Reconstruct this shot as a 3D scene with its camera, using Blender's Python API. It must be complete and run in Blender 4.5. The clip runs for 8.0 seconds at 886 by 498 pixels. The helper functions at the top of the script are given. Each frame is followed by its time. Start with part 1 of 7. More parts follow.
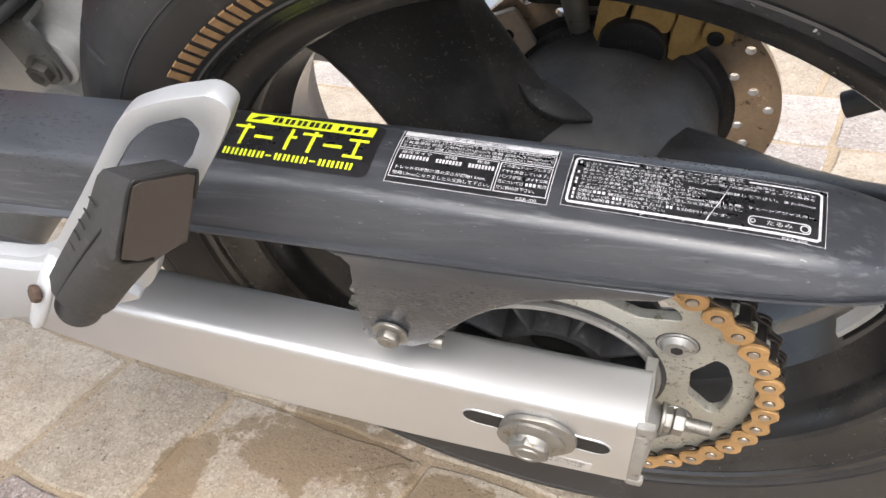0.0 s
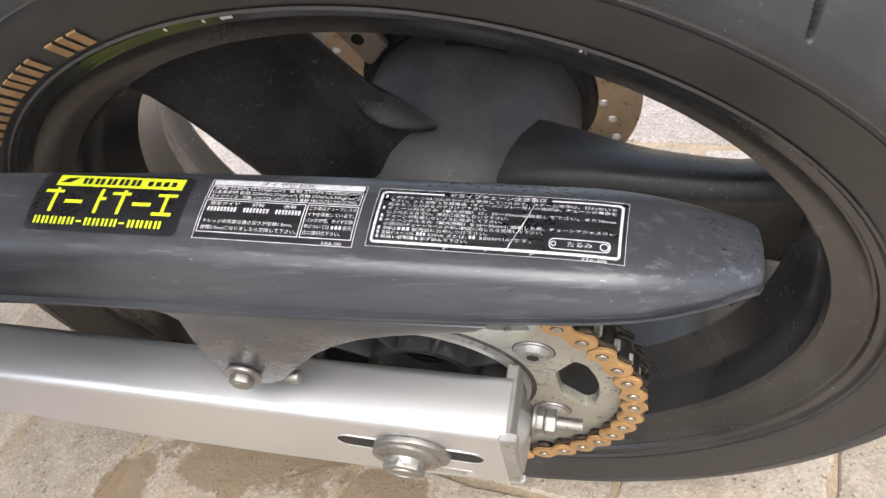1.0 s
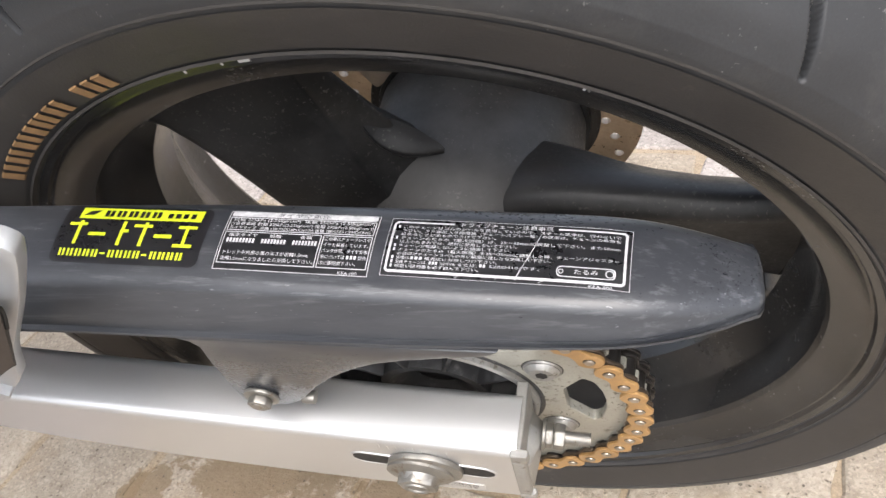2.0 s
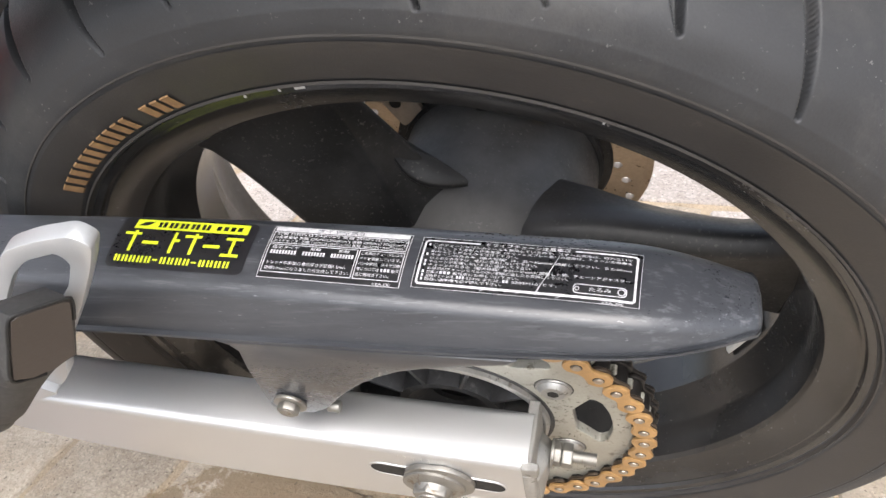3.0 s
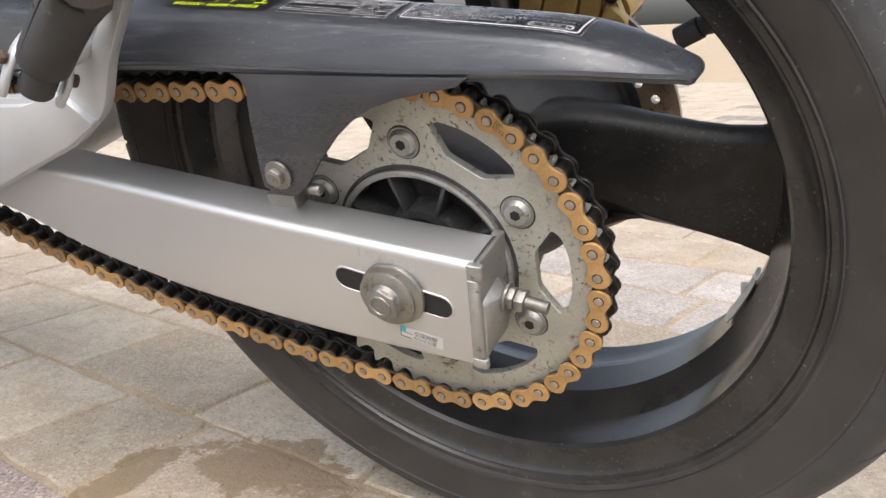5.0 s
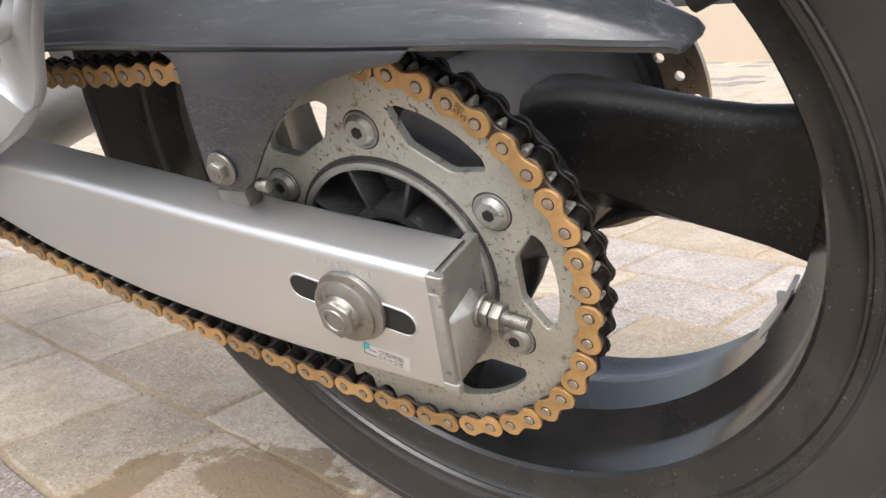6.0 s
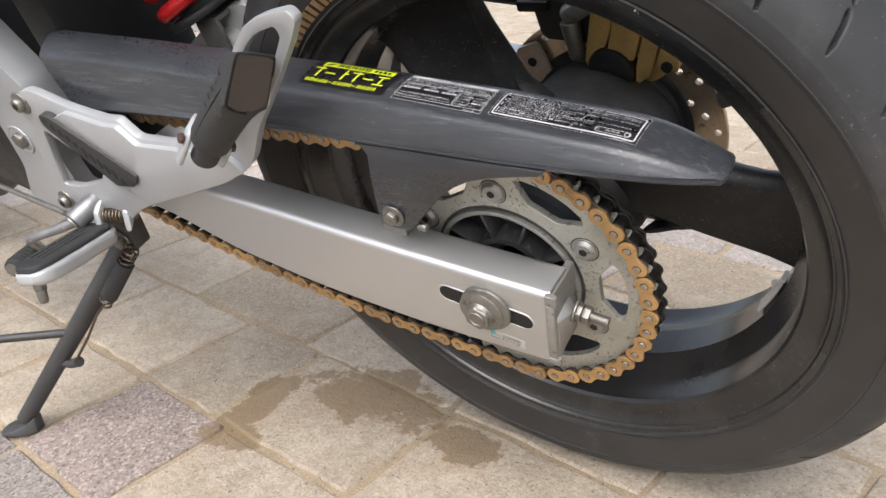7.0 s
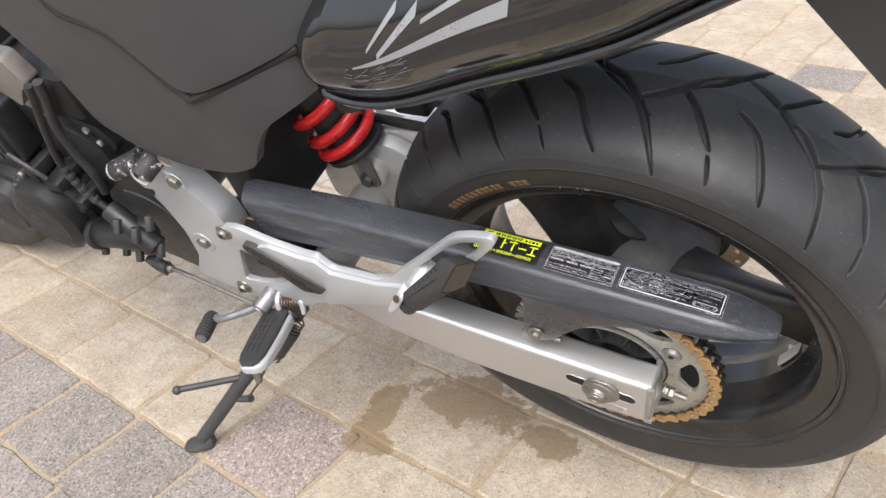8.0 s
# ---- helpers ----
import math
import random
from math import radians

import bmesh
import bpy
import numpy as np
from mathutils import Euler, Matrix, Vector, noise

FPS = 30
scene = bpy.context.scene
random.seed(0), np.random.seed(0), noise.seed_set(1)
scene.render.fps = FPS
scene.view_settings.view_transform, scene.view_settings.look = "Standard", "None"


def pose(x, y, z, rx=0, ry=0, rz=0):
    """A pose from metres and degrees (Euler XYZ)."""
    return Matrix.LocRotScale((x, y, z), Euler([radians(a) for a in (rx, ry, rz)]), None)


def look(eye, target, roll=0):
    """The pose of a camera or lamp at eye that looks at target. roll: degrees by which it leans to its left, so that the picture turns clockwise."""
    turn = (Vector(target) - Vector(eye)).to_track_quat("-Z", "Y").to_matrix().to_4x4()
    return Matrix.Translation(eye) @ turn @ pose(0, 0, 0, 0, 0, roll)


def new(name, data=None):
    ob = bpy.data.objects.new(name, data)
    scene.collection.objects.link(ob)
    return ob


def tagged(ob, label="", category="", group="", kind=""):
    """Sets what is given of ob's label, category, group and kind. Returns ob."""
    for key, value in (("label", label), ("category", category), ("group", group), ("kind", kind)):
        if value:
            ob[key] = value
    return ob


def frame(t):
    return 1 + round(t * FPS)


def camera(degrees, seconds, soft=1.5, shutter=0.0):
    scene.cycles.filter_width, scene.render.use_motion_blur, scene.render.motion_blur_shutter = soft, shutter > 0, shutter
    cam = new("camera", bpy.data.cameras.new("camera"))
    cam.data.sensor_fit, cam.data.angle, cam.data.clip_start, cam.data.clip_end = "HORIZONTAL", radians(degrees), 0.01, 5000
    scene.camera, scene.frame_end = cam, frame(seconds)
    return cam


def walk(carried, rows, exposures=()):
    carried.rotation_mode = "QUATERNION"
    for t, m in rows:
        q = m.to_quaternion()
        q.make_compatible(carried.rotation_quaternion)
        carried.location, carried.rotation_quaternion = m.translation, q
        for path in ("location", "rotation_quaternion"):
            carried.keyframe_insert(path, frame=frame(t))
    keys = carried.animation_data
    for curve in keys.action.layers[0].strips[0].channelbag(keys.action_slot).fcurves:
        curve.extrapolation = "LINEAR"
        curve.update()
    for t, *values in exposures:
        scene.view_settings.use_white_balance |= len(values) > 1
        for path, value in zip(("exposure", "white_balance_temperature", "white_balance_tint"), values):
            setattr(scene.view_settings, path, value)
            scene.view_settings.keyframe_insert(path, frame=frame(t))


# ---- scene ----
cam = camera(54.63, 8.0)
# seconds, eye in metres, turn in degrees
PATH = [
    (0, 0.0983, -0.3485, 0.5911, 56.05, 6.39, 19.68),
    (0.5, 0.1132, -0.3245, 0.5945, 53.56, 7.77, 17.51),
    (1, 0.1603, -0.3018, 0.6061, 52.03, 11.31, 14.89),
    (1.5, 0.1621, -0.3060, 0.6169, 52.31, 11.83, 14.32),
    (1.7, 0.1615, -0.3043, 0.6195, 51.92, 12.19, 14.46),
    (3, 0.1626, -0.3426, 0.6325, 55.85, 10.48, 16.04),
    (3.5, 0.1951, -0.4057, 0.6000, 62.86, 6.41, 19.05),
    (4, 0.2591, -0.5047, 0.5674, 66.60, 2.06, 22.16),
    (4.5, 0.2900, -0.5298, 0.4765, 72.51, 1.47, 25.40),
    (4.7, 0.2685, -0.5023, 0.4367, 75.14, 1.41, 27.00),
    (5.8, 0.2754, -0.3530, 0.3841, 75.61, 3.30, 34.41),
    (6, 0.2787, -0.3514, 0.3935, 75.05, 3.29, 34.56),
    (6.5, 0.2886, -0.4084, 0.4162, 71.73, 3.51, 34.46),
    (7, 0.3064, -0.5232, 0.5536, 66.47, 4.26, 33.46),
    (7.3, 0.2920, -0.5816, 0.6627, 63.87, 4.65, 31.48),
    (7.5, 0.2718, -0.6195, 0.7277, 63.37, 4.96, 30.67),
    (8, 0.2482, -0.7107, 0.8937, 57.69, 5.38, 29.27),
]
walk(cam, [(t, pose(*p)) for t, *p in PATH], exposures=((0.0, 1.42), (1.5, 1.4), (3.0, 1.5), (3.5, 1.63), (4.0, 1.26), (4.5, 1.15), (6.0, 1.28), (6.5, 1.25), (7.0, 1.01), (7.5, 0.95), (8.0, 1.12)))

# ---------------------------------------------------------------- light
world = bpy.data.worlds.new("sky")
scene.world = world
world.use_nodes = True
wn = world.node_tree.nodes
sky = wn.new("ShaderNodeTexSky")
sky.sky_type = "NISHITA"
sky.sun_disc = False
sky.sun_elevation, sky.sun_rotation = radians(56), radians(160)
sky.air_density, sky.dust_density, sky.ozone_density = 1.0, 5.0, 1.0
wn["Background"].inputs["Strength"].default_value = 0.15
# thin white haze takes most of the blue out of the sky
haze = wn.new("ShaderNodeHueSaturation")
haze.inputs["Saturation"].default_value = 0.58
world.node_tree.links.new(sky.outputs["Color"], haze.inputs["Color"])
world.node_tree.links.new(haze.outputs["Color"], wn["Background"].inputs["Color"])

sun = new("sun", bpy.data.lights.new("sun", "SUN"))
sun.data.energy, sun.data.angle, sun.data.color = 1.5, radians(60), (0.94, 0.955, 1.0)
sun.matrix_world = look((0.45, -1.25, 2.0), (0, 0, 0))

# ---------------------------------------------------------------- helpers
LEAN_DEG, BASE = 19.02, 0.2718          # the bike leans on its stand; height of the axle line's origin
CY = 0.109                              # the bike's middle plane, in its own axes (x to the rear, y to its right)


def link(a, b):
    a.id_data.links.new(a, b)


def material(name, colour, rough=0.5, metal=0.0, vary=0.15, scale=30.0, fine=400.0, bump=0.1, bump_dist=0.0005,
             spots=None, spot_scale=60.0, spot_cut=0.62, spot_soft=0.06, rough_vary=0.15, stretch=(1, 1, 1), coat=0.0, random_vary=0.0, spec=0.5, flecks=None, fleck_scale=700.0, fleck_cut=0.68, streaks=None, toplit_dust=None):
    """A surface with two scales of variation, optional speckles of another colour, and fine relief."""
    m = bpy.data.materials.new(name)
    m.use_nodes = True
    t = m.node_tree
    n = t.nodes
    b = n["Principled BSDF"]
    co = n.new("ShaderNodeTexCoord")
    mp = n.new("ShaderNodeMapping")
    mp.inputs["Scale"].default_value = stretch
    t.links.new(co.outputs["Object"], mp.inputs["Vector"])

    def noise_tex(s, detail=6.0, r=0.6):
        k = n.new("ShaderNodeTexNoise")
        k.inputs["Scale"].default_value, k.inputs["Detail"].default_value, k.inputs["Roughness"].default_value = s, detail, r
        t.links.new(mp.outputs["Vector"], k.inputs["Vector"])
        return k.outputs["Fac"]

    big, small = noise_tex(scale), noise_tex(fine, 3.0)

    def math_node(op, a, c):
        k = n.new("ShaderNodeMath")
        k.operation = op
        for s, v in zip(k.inputs, (a, c)):
            if isinstance(v, (int, float)):
                s.default_value = v
            else:
                t.links.new(v, s)
        return k.outputs[0]

    f = math_node("ADD", math_node("MULTIPLY", big, 0.65), math_node("MULTIPLY", small, 0.35))
    if random_vary:
        info = n.new("ShaderNodeObjectInfo")
        f = math_node("ADD", f, math_node("MULTIPLY", math_node("SUBTRACT", info.outputs["Random"], 0.5), random_vary))
    ramp = n.new("ShaderNodeValToRGB")
    ramp.color_ramp.elements[0].position, ramp.color_ramp.elements[1].position = 0.3, 0.7
    lo = [max(0, c * (1 - vary)) for c in colour]
    hi = [min(1, c * (1 + vary)) for c in colour]
    ramp.color_ramp.elements[0].color, ramp.color_ramp.elements[1].color = (*lo, 1), (*hi, 1)
    t.links.new(f, ramp.inputs["Fac"])
    out = ramp.outputs["Color"]
    if spots:
        sp = noise_tex(spot_scale, 8.0, 0.7)
        r2 = n.new("ShaderNodeValToRGB")
        r2.color_ramp.elements[0].position, r2.color_ramp.elements[1].position = spot_cut, spot_cut + spot_soft
        t.links.new(sp, r2.inputs["Fac"])
        mx = n.new("ShaderNodeMix")
        mx.data_type = "RGBA"
        t.links.new(r2.outputs["Color"], mx.inputs[0])
        t.links.new(out, mx.inputs[6])
        mx.inputs[7].default_value = (*spots, 1)
        out = mx.outputs[2]
    if streaks:
        # fine scuff lines running slantwise along the thing, in patches
        sm = n.new("ShaderNodeMapping")
        sm.inputs["Rotation"].default_value = (0.5, 0.28, 0.15)
        sm.inputs["Scale"].default_value = (9, 130, 130)
        t.links.new(co.outputs["Object"], sm.inputs["Vector"])
        line = n.new("ShaderNodeTexNoise")
        line.inputs["Scale"].default_value, line.inputs["Detail"].default_value, line.inputs["Roughness"].default_value = 2.6, 4.0, 0.65
        t.links.new(sm.outputs["Vector"], line.inputs["Vector"])
        lr = n.new("ShaderNodeMapRange")
        lr.inputs["From Min"].default_value, lr.inputs["From Max"].default_value = 0.53, 0.74
        t.links.new(line.outputs["Fac"], lr.inputs["Value"])
        pr = n.new("ShaderNodeMapRange")
        pr.inputs["From Min"].default_value, pr.inputs["From Max"].default_value = 0.40, 0.66
        t.links.new(noise_tex(13, 4.0), pr.inputs["Value"])
        mx = n.new("ShaderNodeMix")
        mx.data_type = "RGBA"
        t.links.new(math_node("MULTIPLY", lr.outputs["Result"], pr.outputs["Result"]), mx.inputs[0])
        t.links.new(out, mx.inputs[6])
        mx.inputs[7].default_value = (*streaks, 1)
        out = mx.outputs[2]
    if flecks:
        # grains of pale dust, gathered in drifts
        drift = n.new("ShaderNodeMapRange")
        drift.inputs["From Min"].default_value, drift.inputs["From Max"].default_value = 0.42, 0.62
        t.links.new(noise_tex(28, 5.0), drift.inputs["Value"])
        grain = n.new("ShaderNodeMapRange")
        grain.inputs["From Min"].default_value, grain.inputs["From Max"].default_value = fleck_cut, fleck_cut + 0.05
        t.links.new(noise_tex(fleck_scale, 2.0), grain.inputs["Value"])
        mx = n.new("ShaderNodeMix")
        mx.data_type = "RGBA"
        t.links.new(math_node("MULTIPLY", drift.outputs["Result"], grain.outputs["Result"]), mx.inputs[0])
        t.links.new(out, mx.inputs[6])
        mx.inputs[7].default_value = (*flecks, 1)
        out = mx.outputs[2]
    if toplit_dust:
        # dust tint on upward faces, also painting in the paler light from above
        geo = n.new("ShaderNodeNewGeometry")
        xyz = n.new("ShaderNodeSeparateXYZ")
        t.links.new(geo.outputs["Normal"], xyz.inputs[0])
        facing_up = n.new("ShaderNodeMapRange")
        facing_up.inputs["From Min"].default_value, facing_up.inputs["From Max"].default_value = 0.10, 0.75
        t.links.new(xyz.outputs["Z"], facing_up.inputs["Value"])
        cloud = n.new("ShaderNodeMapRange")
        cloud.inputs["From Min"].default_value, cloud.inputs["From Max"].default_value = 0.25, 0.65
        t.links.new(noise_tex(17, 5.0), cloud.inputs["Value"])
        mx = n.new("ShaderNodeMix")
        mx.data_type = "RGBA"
        t.links.new(math_node("MULTIPLY", facing_up.outputs["Result"], cloud.outputs["Result"]), mx.inputs[0])
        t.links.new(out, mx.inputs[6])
        mx.inputs[7].default_value = (*toplit_dust, 1)
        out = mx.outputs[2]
    t.links.new(out, b.inputs["Base Color"])
    rr = n.new("ShaderNodeMapRange")
    rr.inputs["To Min"].default_value, rr.inputs["To Max"].default_value = max(0.02, rough - rough_vary), min(1, rough + rough_vary)
    rr.inputs["From Min"].default_value, rr.inputs["From Max"].default_value = 0.3, 0.7
    t.links.new(f, rr.inputs["Value"])
    t.links.new(rr.outputs["Result"], b.inputs["Roughness"])
    b.inputs["Metallic"].default_value = metal
    b.inputs["Specular IOR Level"].default_value = spec
    b.inputs["Coat Weight"].default_value = coat
    if bump:
        bp = n.new("ShaderNodeBump")
        bp.inputs["Strength"].default_value, bp.inputs["Distance"].default_value = bump, bump_dist
        t.links.new(f, bp.inputs["Height"])
        t.links.new(bp.outputs["Normal"], b.inputs["Normal"])
    return m


MAT = {
    "tyre": material("tyre_rubber", (0.028, 0.029, 0.031), 0.50, vary=0.30, scale=14, fine=900, bump=0.5, spec=0.35, spots=(0.060, 0.058, 0.056), spot_scale=9, spot_cut=0.50, spot_soft=0.22, flecks=(0.15, 0.145, 0.14), fleck_scale=420, fleck_cut=0.68),
    "sidewall": material("sidewall_rubber", (0.032, 0.0295, 0.0278), 0.52, vary=0.3, scale=30, fine=900, bump=0.6, spec=0.3, spots=(0.062, 0.055, 0.049), spot_scale=60, spot_cut=0.63),
    "ochre": material("ochre_paint", (0.20, 0.115, 0.050), 0.8, vary=0.35, scale=120),
    "rim": material("rim_black", toplit_dust=(0.030, 0.0285, 0.027), colour=(0.012, 0.012, 0.0125), rough=0.22, vary=0.3, scale=20, bump=0.04, rough_vary=0.08, spots=(0.030, 0.029, 0.028), spot_scale=9, spot_cut=0.42, spot_soft=0.30, spec=0.5, flecks=(0.16, 0.155, 0.15), fleck_scale=450, fleck_cut=0.68),
    "spoke": material("spoke_black", toplit_dust=(0.034, 0.033, 0.033), colour=(0.009, 0.009, 0.0095), rough=0.42, vary=0.3, scale=25, bump=0.1, spots=(0.024, 0.024, 0.0245), spot_scale=24, spot_cut=0.46, spot_soft=0.25, spec=0.24, flecks=(0.060, 0.058, 0.055), fleck_scale=420, fleck_cut=0.62),
    "hub": material("hub_casting", (0.040, 0.040, 0.041), 0.50, metal=0.3, vary=0.4, scale=60, bump=0.5, spots=(0.15, 0.145, 0.14), spot_scale=110, spot_cut=0.56, spot_soft=0.22),
    "arm": material("brushed_aluminium", (0.53, 0.535, 0.54), 0.42, metal=0.86, vary=0.03, scale=12, fine=500, bump=0.03, bump_dist=0.0002, rough_vary=0.04, stretch=(0.15, 1, 3)),
    "silver": material("silver_paint", (0.44, 0.45, 0.46), 0.42, metal=0.5, vary=0.08, scale=20, fine=900, bump=0.05, rough_vary=0.08),
    "cast": material("cast_aluminium", (0.62, 0.615, 0.595), 0.45, metal=0.35, vary=0.15, scale=40, fine=500, bump=0.25, spots=(0.35, 0.32, 0.27), spot_scale=90, spot_cut=0.66),
    "guard": material("black_plastic", (0.027, 0.029, 0.034), 0.33, vary=0.18, scale=9, fine=900, bump=0.03, rough_vary=0.14, stretch=(0.30, 1, 1.6), streaks=(0.105, 0.108, 0.113), spots=(0.060, 0.063, 0.068), spot_scale=16, spot_cut=0.46, spot_soft=0.30, flecks=(0.15, 0.155, 0.16), fleck_scale=600, fleck_cut=0.70),
    "gold": material("gold_plate", (0.39, 0.23, 0.092), 0.46, metal=0.35, vary=0.28, scale=120, fine=700, bump=0.2, spots=(0.12, 0.07, 0.03), spot_scale=160, spot_cut=0.60, spot_soft=0.15, random_vary=0.4),
    "greasy": material("greasy_steel", (0.025, 0.022, 0.020), 0.40, metal=0.5, vary=0.5, scale=150, bump=0.4),
    "inner": material("oily_steel", (0.10, 0.075, 0.055), 0.42, metal=0.7, vary=0.4, scale=150, bump=0.3),
    "steel": material("zinc_steel", (0.235, 0.225, 0.205), 0.50, metal=0.85, vary=0.2, scale=110, fine=600, bump=0.25, spots=(0.17, 0.14, 0.105), spot_scale=160, spot_cut=0.58),
    "sprocket": material("sprocket_steel", (0.355, 0.345, 0.30), 0.52, metal=0.5, vary=0.25, scale=28, fine=600, bump=0.35, spots=(0.105, 0.088, 0.062), spot_scale=95, spot_cut=0.585, spot_soft=0.10, flecks=(0.035, 0.028, 0.022), fleck_scale=330, fleck_cut=0.595),
    "peg_rubber": material("peg_rubber", (0.022, 0.0215, 0.021), 0.62, vary=0.25, scale=40, bump=0.3, spots=(0.06, 0.055, 0.050), spot_scale=70, spot_cut=0.62),
    "worn_rubber": material("worn_brown_rubber", (0.038, 0.030, 0.026), 0.50, vary=0.35, scale=45, bump=0.5, spots=(0.055, 0.048, 0.042), spot_scale=80, spot_cut=0.60),
    "rubber": material("black_rubber", (0.022, 0.022, 0.023), 0.6, vary=0.25, scale=50, bump=0.2),
    "red": material("red_spring_paint", (0.55, 0.018, 0.020), 0.32, vary=0.12, scale=50, bump=0.05),
    "cover": material("matt_black_plastic", (0.033, 0.0345, 0.037), 0.46, vary=0.10, scale=8, fine=1800, bump=0.35, bump_dist=0.0003),
    "gloss": material("gloss_black_paint", (0.010, 0.010, 0.011), 0.07, vary=0.2, scale=10, bump=0.0, rough_vary=0.03, coat=0.6),
    "decal": material("silver_decal", (0.24, 0.25, 0.265), 0.30, metal=0.2, vary=0.04, scale=10, bump=0.0),
    "scratch": material("scratched_lacquer", (0.16, 0.16, 0.165), 0.5, vary=0.2, scale=200),
    "caliper": material("gold_caliper", (0.50, 0.33, 0.12), 0.42, metal=0.45, vary=0.25, scale=50, bump=0.2, spots=(0.12, 0.08, 0.03), spot_scale=80, spot_cut=0.64),
    "plate": material("bare_bracket_metal", (0.42, 0.36, 0.30), 0.5, metal=0.4, vary=0.2, scale=60, bump=0.2, spots=(0.20, 0.15, 0.11), spot_scale=80, spot_cut=0.62),
    "disc": material("bronze_disc", (0.42, 0.34, 0.26), 0.36, metal=0.85, vary=0.25, scale=60, bump=0.15, spots=(0.10, 0.07, 0.05), spot_scale=80, spot_cut=0.6),
    "engine": material("engine_black", (0.012, 0.012, 0.013), 0.45, vary=0.35, scale=40, bump=0.3, spec=0.4, spots=(0.045, 0.043, 0.041), spot_scale=90, spot_cut=0.66),
    "engine_grey": material("engine_grey", (0.025, 0.025, 0.0255), 0.50, vary=0.25, scale=40, bump=0.3, spots=(0.16, 0.15, 0.14), spot_scale=80, spot_cut=0.66),
    "stand": material("stand_black", (0.035, 0.034, 0.034), 0.55, vary=0.3, scale=60, bump=0.3, spots=(0.13, 0.11, 0.09), spot_scale=110, spot_cut=0.66),
    # near-black that paints the shade in holes, sockets, seams and gaps
    "dark": material("shade_black", (0.004, 0.004, 0.004), 0.7, vary=0.4, scale=30),
    "label_black": material("label_black", (0.010, 0.010, 0.0115), 0.33, vary=0.3, scale=40, bump=0.05),
    "label_white": material("label_white", (0.42, 0.42, 0.43), 0.5, vary=0.3, scale=200),
    "yellow": material("label_yellow", (0.48, 0.56, 0.02), 0.45, vary=0.1, scale=100),
    "cyan": material("label_cyan", (0.02, 0.36, 0.40), 0.5, vary=0.05),
    "paper": material("label_paper", (0.58, 0.58, 0.575), 0.42, metal=0.6, vary=0.04),
    "ink": material("label_ink", (0.05, 0.05, 0.06), 0.6, vary=0.2),
    "hub_black": material("hub_black", toplit_dust=(0.066, 0.0645, 0.063), colour=(0.012, 0.012, 0.0125), rough=0.50, vary=0.3, scale=25, bump=0.2, spots=(0.045, 0.044, 0.045), spot_scale=22, spot_cut=0.46, spot_soft=0.25, spec=0.38, flecks=(0.13, 0.127, 0.122), fleck_scale=420, fleck_cut=0.63),
    "dusty": material("dusty_black_plastic", (0.020, 0.020, 0.021), 0.6, vary=0.3, scale=40, bump=0.3, spots=(0.55, 0.53, 0.52), spot_scale=95, spot_cut=0.555),
    "lever": material("lever_grey", (0.20, 0.20, 0.205), 0.42, metal=0.6, vary=0.25, scale=80, bump=0.25, spots=(0.42, 0.42, 0.42), spot_scale=70, spot_cut=0.62),
    "tan": material("tan_frame_paint", (0.17, 0.15, 0.135), 0.5, metal=0.3, vary=0.2, scale=60, bump=0.2),
    "weight": material("lead_weight", (0.42, 0.42, 0.41), 0.5, metal=0.3, vary=0.15, scale=80, bump=0.2),
    "pin": material("chain_pin_steel", (0.34, 0.30, 0.25), 0.42, metal=0.8, vary=0.3, scale=150, bump=0.2),
    "cap": material("cap_casting", (0.31, 0.305, 0.29), 0.46, metal=0.75, vary=0.22, scale=60, fine=500, bump=0.35, spots=(0.16, 0.15, 0.13), spot_scale=120, spot_cut=0.60),
    "rust": material("rusty_bolt", (0.065, 0.040, 0.028), 0.7, metal=0.3, vary=0.4, scale=150, bump=0.4),
}


def finish(bm, sharp=35):
    bmesh.ops.recalc_face_normals(bm, faces=bm.faces)
    for f in bm.faces:
        f.smooth = True
    for e in bm.edges:
        if len(e.link_faces) == 2 and e.calc_face_angle(0) > radians(sharp):
            e.smooth = False


def to_mesh(name, bm, mats, sharp=35):
    finish(bm, sharp)
    me = bpy.data.meshes.new(name)
    bm.to_mesh(me)
    bm.free()
    for m in mats if isinstance(mats, (list, tuple)) else [mats]:
        me.materials.append(MAT[m] if isinstance(m, str) else m)
    return me


def part(name, bm, mats, parent, label="", sharp=35, at=None):
    ob = new(name, to_mesh(name, bm, mats, sharp) if isinstance(bm, bmesh.types.BMesh) else bm)
    ob.parent = parent
    if at is not None:
        ob.matrix_local = at
    return tagged(ob, label)


def bevel(bm, width, segments=2, angle=30, edges=None):
    bmesh.ops.recalc_face_normals(bm, faces=bm.faces)
    picked = edges or [e for e in bm.edges if len(e.link_faces) == 2 and e.calc_face_angle(0) > radians(angle)]
    bmesh.ops.bevel(bm, geom=picked, offset=width, segments=segments, profile=0.5, affect="EDGES", clamp_overlap=True)
    return bm


def add(bm, other, m=None, slot=None):
    """Copies one bmesh into another."""
    if m is not None:
        bmesh.ops.transform(other, matrix=m, verts=other.verts)
    if slot is not None:
        for f in other.faces:
            f.material_index = slot
    me = bpy.data.meshes.new("tmp")
    other.to_mesh(me)
    other.free()
    bm.from_mesh(me)
    bpy.data.meshes.remove(me)
    return bm


def box(sx, sy, sz, r=0.0, at=(0, 0, 0), seg=2):
    bm = bmesh.new()
    bmesh.ops.create_cube(bm, size=1)
    bmesh.ops.transform(bm, matrix=Matrix.Translation(at) @ Matrix.Diagonal((sx, sy, sz, 1)), verts=bm.verts)
    return bevel(bm, r, seg) if r else bm


